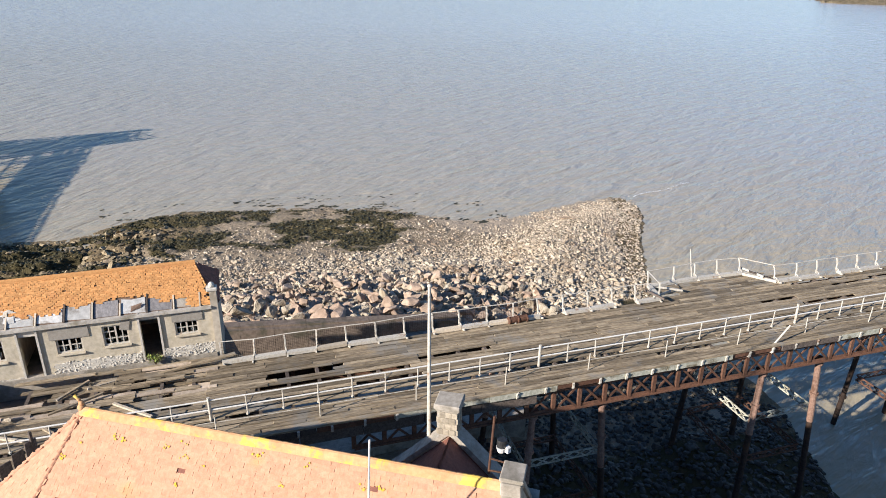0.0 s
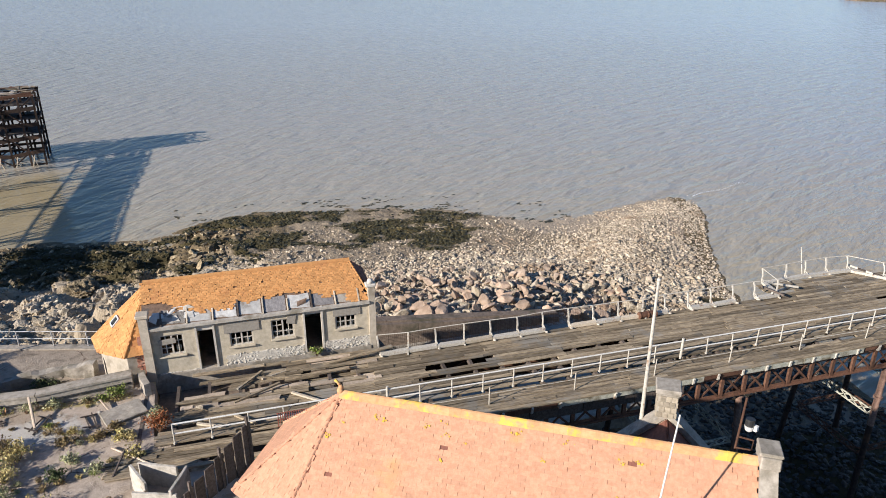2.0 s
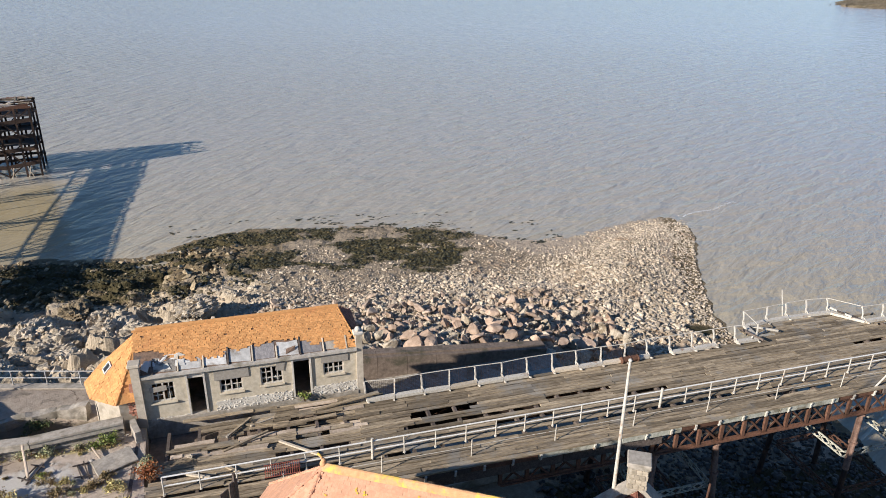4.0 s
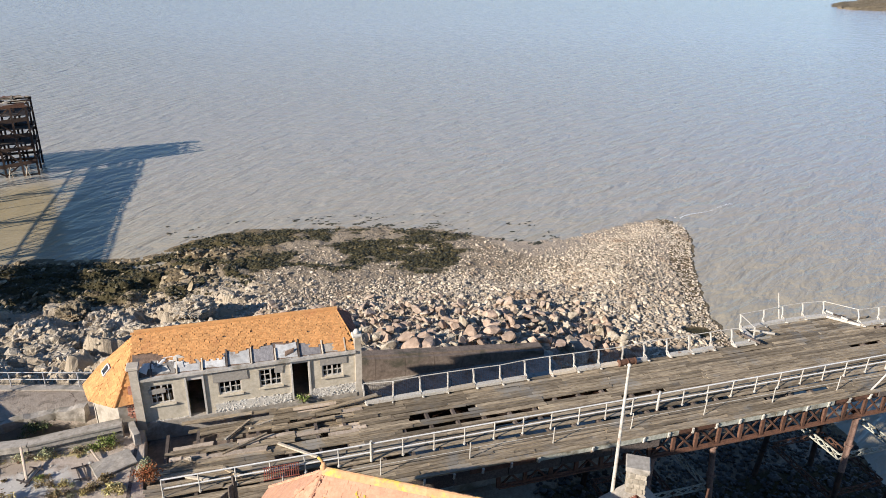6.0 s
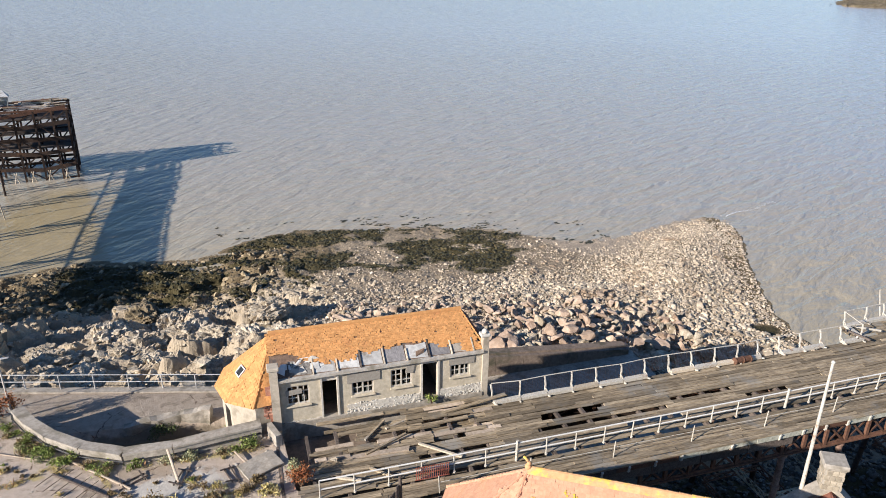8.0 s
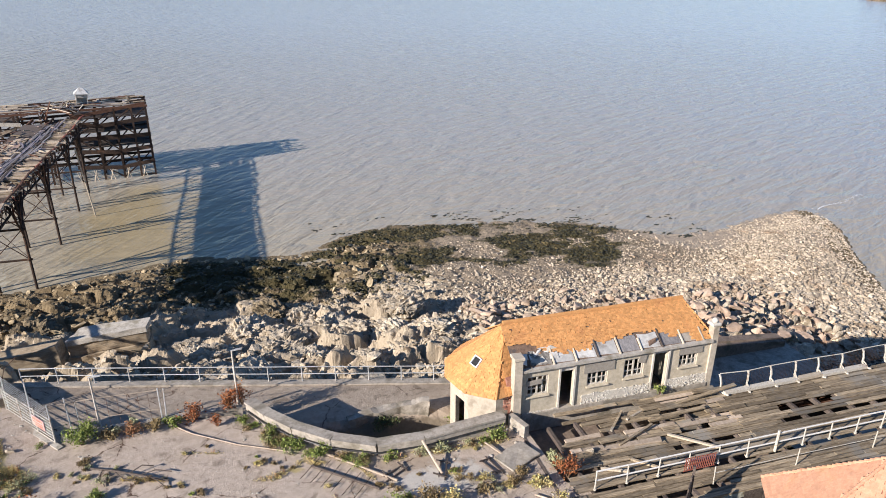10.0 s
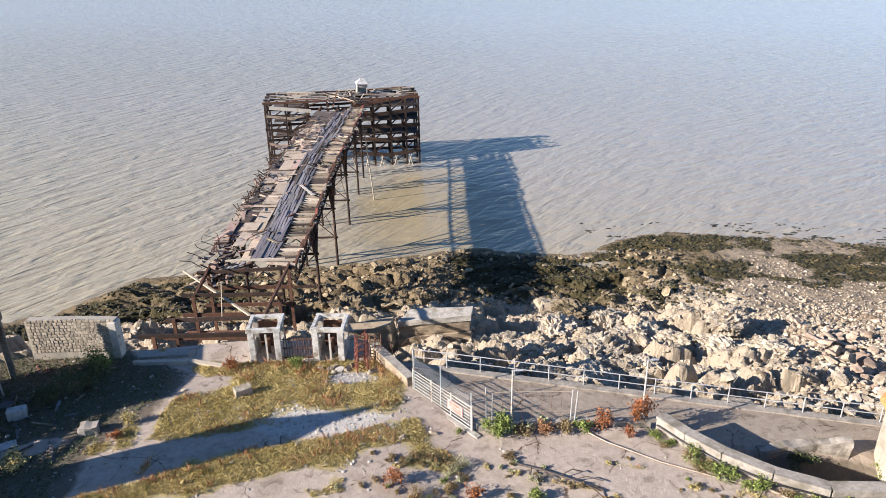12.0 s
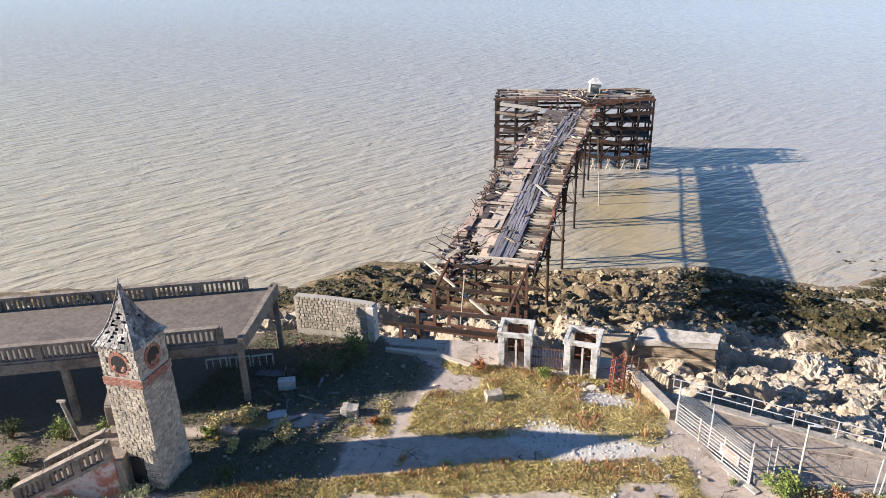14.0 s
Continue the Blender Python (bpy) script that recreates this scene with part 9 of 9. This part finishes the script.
rows_ = [(int(q), place(x, y, z, (s * 0.9, s * 0.9, s * 1.5), rz)) for q, x, y, z, s, rz in zip(r_.randint(0, 8, k.sum()), gx[k], gy[k], gz[k], r_.gamma(3, 0.04, k.sum()) + 0.08, r_.uniform(0, 360, k.sum()))]
tagged(new("seed_stalks", scatter_mesh("seed_stalks", TUFTS, rows_, STALK)), "rusty dry seed stalks standing in the grass", "weeds", kind="stuff")


def bush(x, y, z, size, height, material, label, seed, leaves=420, leaf=0.1, name="bush"):
    r2 = random.Random(seed)
    b = thing(name, label, "shrub", (x, y, z), "plaza shrubs")
    bm = bmesh.new()
    tips = []
    for _ in range(11):
        a, o = r2.uniform(0, 6.28), r2.uniform(0.2, 1.0)
        tip_ = Vector((math.cos(a) * size * o, math.sin(a) * size * o, height * r2.uniform(0.5, 1.0) * (1.15 - 0.5 * o)))
        mid_ = tip_ * 0.5 + Vector((0, 0, height * 0.12))
        tube(bm, (0, 0, -0.1), mid_, 0.03 * size + 0.008, 5, 0.02 * size)
        tube(bm, mid_, tip_, 0.02 * size + 0.004, 5, 0.006)
        tips += [tip_, mid_.lerp(tip_, 0.6), mid_]
    tagged(part("stem", bm, STEM, b), kind="stuff")
    rows_ = []
    leaf_v = np.array([(-0.5, 0, 0), (0, -0.3, 0.08), (0.6, 0, 0), (0, 0.3, 0.08)])
    leaf_f = np.array([(0, 1, 2), (0, 2, 3)])
    for _ in range(leaves):
        t_ = r2.choice(tips)
        p = t_ + Vector((r2.gauss(0, 0.2 * size), r2.gauss(0, 0.2 * size), r2.gauss(0, 0.12 * height)))
        if p.z < 0.02:
            p.z = r2.uniform(0.02, 0.2 * height)
        s = leaf * r2.uniform(0.6, 1.5)
        rows_.append((0, place(*p, (s, s, s), r2.uniform(0, 360), r2.uniform(-70, 70), r2.uniform(-70, 70))))
    ob = new("leaves", scatter_mesh("leaves", [(leaf_v, leaf_f)], rows_, material))
    ob.parent = b
    return b


for i, (x, y, s, h, mt, lb, nl) in enumerate((
        (-34.7, 38.2, 0.9, 1.15, LEAF, "bright green rounded shrub at the fence foot", 1400), (-57.0, 43.0, 1.5, 1.9, DARK_LEAF, "dark bramble bush at the terrace end", 1500), (-58.2, 41.6, 1.0, 1.1, DARK_LEAF, "dark bramble bush in shade", 700),
        (-29.5, 38.6, 0.65, 1.2, RED_LEAF, "red-brown dock plant by the kerb", 520), (-27.7, 38.9, 0.6, 1.3, RED_LEAF, "red-brown dock plant by the lamp post", 520), (-27.0, 39.6, 0.6, 1.2, RED_LEAF, "rusty brown shrub beside the parapet", 420),
        (-28.3, 37.9, 0.35, 0.7, RED_LEAF, "small red dock plant", 200), (-12.6, 29.4, 0.75, 1.1, RED_LEAF, "dark red shrub at the deck end", 650), (-12.9, 30.4, 0.5, 0.7, SILVER_LEAF, "pale green shrub at the deck end", 350),
        (-25.6, 36.4, 0.6, 0.6, LEAF, "green weeds along the parapet wall", 420), (-24.6, 35.1, 0.6, 0.5, LEAF, "green weeds along the parapet wall", 420), (-23.4, 34.3, 0.55, 0.5, LEAF, "green weeds along the parapet wall", 360),
        (-14.9, 32.8, 0.5, 0.8, LEAF, "bright green shrub at the wall end", 380), (-17.6, 32.9, 0.45, 0.45, SILVER_LEAF, "pale grey-green cushion plant at the wall", 350), (-20.3, 32.9, 0.4, 0.4, LEAF, "green weeds at the wall foot", 250),
        (-15.7, 37.2, 0.6, 0.7, LEAF, "green shrub by the building's end doorway", 380), (-19.5, 38.0, 0.9, 0.5, DARK_LEAF, "green growth behind the wall stub", 500), (-4.9, 34.0, 0.35, 0.5, LEAF, "green weeds in the doorway", 220),
        (-39.7, 34.7, 0.55, 0.75, RED_LEAF, "reddish dock clump on the concrete", 380), (-36.1, 34.0, 0.5, 0.7, RED_LEAF, "reddish dock clump on the concrete", 330), (-33.4, 33.9, 0.4, 0.55, LEAF, "olive green clump in a paving joint", 380),
        (-34.5, 33.4, 0.3, 0.5, GRASS, "dry grass clump in a crack", 240), (-32.4, 39.0, 0.4, 0.5, SILVER_LEAF, "pale shrub under the fence", 300), (-33.3, 38.6, 0.35, 0.45, SILVER_LEAF, "grey-green weeds at the kerb", 260),
        (-18.5, 26.4, 0.7, 0.8, SILVER_LEAF, "olive green shrub on the plaza", 600), (-17.0, 25.2, 0.7, 0.7, GRASS, "yellow-green clump on the plaza", 500), (-15.0, 27.2, 0.4, 0.5, SILVER_LEAF, "olive clump on the plaza", 300), (-16.2, 28.1, 0.4, 0.5, SILVER_LEAF, "olive clump on the plaza", 300),
        (-13.6, 27.9, 0.45, 0.5, GRASS, "dry weeds beside the deck", 300), (-61.5, 31.3, 0.6, 0.55, SILVER_LEAF, "pale shrubs at the tower foot", 480), (-62.5, 31.3, 0.5, 0.5, SILVER_LEAF, "pale shrubs at the tower foot", 320), (-64.2, 29.7, 0.5, 0.5, SILVER_LEAF, "pale shrubs at the stair foot", 350),
        (-62.9, 30.1, 0.4, 0.4, SILVER_LEAF, "pale shrubs at the stair foot", 300), (-68.0, 33.6, 0.9, 1.2, LEAF, "green elder bush under the terrace", 800), (-66.0, 34.2, 0.8, 1.0, LEAF, "green weeds under the terrace", 600), (-59.3, 34.9, 0.5, 0.6, GRASS, "sunlit grass clump behind the tower", 380),
        (-58.0, 35.4, 0.5, 0.5, GRASS, "sunlit grass clump behind the tower", 350), (-49.6, 45.2, 0.5, 0.7, RED_LEAF, "brown bramble by the booths", 350), (-46.0, 45.3, 0.7, 0.5, LEAF, "green weeds before the booths", 500), (-53.5, 38.4, 0.35, 0.5, RED_LEAF, "red dock in the shade", 220),
        (-19.2, 29.6, 0.7, 0.8, DRY_WEED, "dry olive grass clump on the plaza", 700), (-18.4, 29.0, 0.7, 0.9, GRASS, "dry olive grass clump on the plaza", 700), (-19.8, 28.4, 0.8, 0.9, DARK_LEAF, "dark green scrub on the plaza", 800), (-18.6, 27.6, 0.7, 0.8, GRASS, "dry olive grass clump on the plaza", 700),
        (-20.6, 29.6, 0.7, 0.7, LEAF, "green scrub on the plaza", 600), (-16.7, 29.6, 0.35, 0.45, DRY_WEED, "dead weeds beside a loose slab", 260), (-16.6, 27.2, 0.5, 0.5, DARK_LEAF, "dark green scrub on the plaza", 420), (-14.1, 29.3, 0.5, 0.55, GRASS, "dry grass at the deck end", 420), (-14.6, 30.2, 0.35, 0.4, DRY_WEED, "dead weeds beside a loose slab", 260),
        (-57.2, 36.3, 0.6, 0.55, GRASS, "sunlit grass clump in the yard", 420), (-59.9, 37.3, 0.7, 0.55, GRASS, "sunlit grass clump in the yard", 500), (-61.2, 35.6, 0.5, 0.5, LEAF, "green clump behind the tower", 380), (-68.6, 31.6, 0.8, 0.9, LEAF, "green elder scrub beside the stair", 700), (-67.6, 30.2, 0.6, 0.6, DARK_LEAF, "dark bramble beside the stair", 500), (-70.6, 33.0, 0.9, 1.0, DARK_LEAF, "dark bramble under the terrace", 700), (-65.1, 29.9, 0.5, 0.45, SILVER_LEAF, "pale shrubs at the stair foot", 400), (-69.6, 29.6, 0.8, 0.6, DRY_WEED, "dry weeds beside the stair", 600), (-58.6, 33.2, 0.6, 0.5, DARK_LEAF, "low bramble in the tower's shade", 420),
        (-33.5, 38.45, 0.5, 0.55, DRY_WEED, "dry brown weeds along the fence kerb", 420), (-32.5, 38.5, 0.55, 0.6, STALK, "rusty dead dock stalks along the fence kerb", 380), (-31.3, 38.5, 0.5, 0.5, DRY_WEED, "dry brown weeds along the fence kerb", 420), (-30.4, 38.55, 0.45, 0.6, LEAF, "green weeds along the fence kerb", 320),
        (-57.3, 45.2, 1.0, 1.5, LEAF, "green elder bush before the rubble-stone wall", 1300), (-57.6, 36.9, 0.55, 0.5, GRASS, "sunlit grass clump in the yard", 450), (-61.0, 36.4, 0.6, 0.6, GRASS, "sunlit grass clump behind the tower", 480), (-53.2, 39.6, 0.5, 0.6, GRASS, "dry grass clump beside the stone stub", 420))):
    zz = float(plaza_z(np.array([x]), np.array([y]))[0]) if not (-22 < x < -14 and y > 34.5) else float(ramp_z(np.array([x]), np.array([y]))[0])
    if x > -6 and y > 30:
        zz = 12.72
    bush(x, y, zz, s, h, mt, lb, 200 + i, nl)
# weeds rooted in the cracks
r2 = random.Random(300)
k_ = 0
while k_ < 190:
    line_ = r2.choice(CRACKS)
    j_ = r2.randrange(len(line_) - 1)
    f_ = r2.random()
    x, y = (line_[j_][q] + (line_[j_ + 1][q] - line_[j_][q]) * f_ + r2.gauss(0, 0.22) for q in (0, 1))
    if k_ > 150:
        x, y = r2.uniform(-41, -14), r2.uniform(24.5, 38.6)
    if not inside_poly(x, y, PLAZA_EDGE) or (x > -13.6 and y > 27):
        continue
    k_ += 1
    mt_, lb_ = r2.choice(((DRY_WEED, "dead brown weed in a paving crack"), (DRY_WEED, "dead brown weed in a paving crack"), (DRY_WEED, "dead brown weed in a paving crack"), (GRASS, "dry grass tuft in a paving crack"), (SILVER_LEAF, "grey-green weed in a paving crack"), (LEAF, "green weed in a paving crack"), (DRY_WEED, "dead brown weed in a paving crack")))
    s_ = r2.uniform(0.1, 0.26) if r2.random() < 0.88 else r2.uniform(0.3, 0.5)
    bush(x, y, float(plaza_z(np.array([x]), np.array([y]))[0]), s_, s_ * r2.uniform(0.7, 1.3), mt_, lb_, 400 + k_, int(60 + 420 * s_), 0.06, "weed_tuft")
# growth along the foot of the curved parapet
for i_ in range(26):
    f_ = r2.uniform(0, 5.99)
    a_, b_ = curve[int(f_)], curve[int(f_) + 1]
    f_ -= int(f_)
    x, y = a_[0] + (b_[0] - a_[0]) * f_ - r2.uniform(0.45, 0.9) * (0.8 if a_[0] < -21 else 0.1), a_[1] + (b_[1] - a_[1]) * f_ - r2.uniform(0.5, 0.9)
    if not inside_poly(x, y, PLAZA_EDGE):
        continue
    mt_, lb_ = r2.choice(((LEAF, "green weeds growing along the parapet"), (LEAF, "green weeds growing along the parapet"), (SILVER_LEAF, "pale cushion weeds along the parapet"), (DRY_WEED, "dead weeds along the parapet"), (DRY_WEED, "dead weeds along the parapet")))
    s_ = r2.uniform(0.25, 0.5)
    bush(x, y, float(plaza_z(np.array([x]), np.array([y]))[0]), s_, s_ * r2.uniform(0.7, 1.1), mt_, lb_, 700 + i_, 260, 0.07, "weed_tuft")
# black bar added to draw the dark line below the coping
bm = bmesh.new()
pipe(bm, [(x - 0.31 * (0.75 if x < -21 else 0.1), y - 0.31, z + 0.42) for x, y, z in curve], 0.045, 6)
solo("wall_dark_line", bm, BLACK, "thin black bar added as the dark line under the parapet's coping", "pipe")
# low bramble and ivy cover in the shaded corner
r_ = np.random.RandomState(23)
n = 36000
x, y = r_.uniform(-64, -49, n), r_.uniform(31, 47, n)
ok = r_.rand(n) < smooth(0.5, 1.0, soil_shade_mask(x, y) * (0.3 + 1.3 * fbm(x * 0.6, y * 0.6, 4, 81)))
x, y = x[ok], y[ok]
z = plaza_z(x, y) + r_.gamma(1.5, 0.05, len(x))
leaf1 = (np.array([(-0.5, 0, 0), (0, -0.3, 0.08), (0.6, 0, 0), (0, 0.3, 0.08)]), np.array([(0, 1, 2), (0, 2, 3)]))
rows_ = [(0, place(a, b, c, (s, s, s), rz, t1_, t2_)) for a, b, c, s, rz, t1_, t2_ in zip(x, y, z, r_.uniform(0.05, 0.13, len(x)), r_.uniform(0, 360, len(x)), r_.normal(0, 30, len(x)), r_.normal(0, 30, len(x)))]
tagged(new("ground_cover", scatter_mesh("ground_cover", [leaf1], rows_, DARK_LEAF)), "low dark bramble and weeds in the terrace's shade", "weeds", kind="stuff")
# plaza pebbles and fallen rubble
r_ = np.random.RandomState(19)
n = 40000
x, y = r_.uniform(-60, -13, n), r_.uniform(24, 47.5, n)
ok = on_plaza(x, y) & (r_.rand(n) < 0.02 + np.where(x < -36, gravel_mask(x, y), 0) + 0.03 * soil_shade_mask(x, y) + 0.12 * smooth(0.3, 0.6, grass_mask(x, y)))
x, y = x[ok], y[ok]
z = plaza_z(x, y)
rows_ = [(int(k), place(a, b, c + 0.01, (s, s, s * 0.8), rz)) for k, a, b, c, s, rz in zip(r_.randint(0, 5, len(x)), x, y, z, r_.gamma(2, 0.018, len(x)) + 0.015, r_.uniform(0, 360, len(x)))]
tagged(new("plaza_rubble", scatter_mesh("plaza_rubble", pebbles, rows_, PALE_CONCRETE)), "scattered stones and broken concrete on the plaza", "rubble", kind="stuff")
for i, (x, y, s) in enumerate(((-39.4, 37.9, 0.3), (-43.6, 44.9, 0.35), (-42.6, 45.0, 0.3), (-43.0, 44.6, 0.25), (-41.3, 44.2, 0.4), (-51.5, 42.5, 0.18), (-10.9, 30.6, 0.25), (-37.9, 38.4, 0.25))):
    ob = new("loose_stone", LIME[i % 6])
    ob.matrix_world = place(x, y, (12.75 if x > -13 else float(plaza_z(np.array([x]), np.array([y]))[0])) + 0.3 * s, (s, s * 0.8, s * 0.8), 50 * i)
    tagged(ob, "pale loose stone lying on the plaza", "stone", "loose plaza stones")
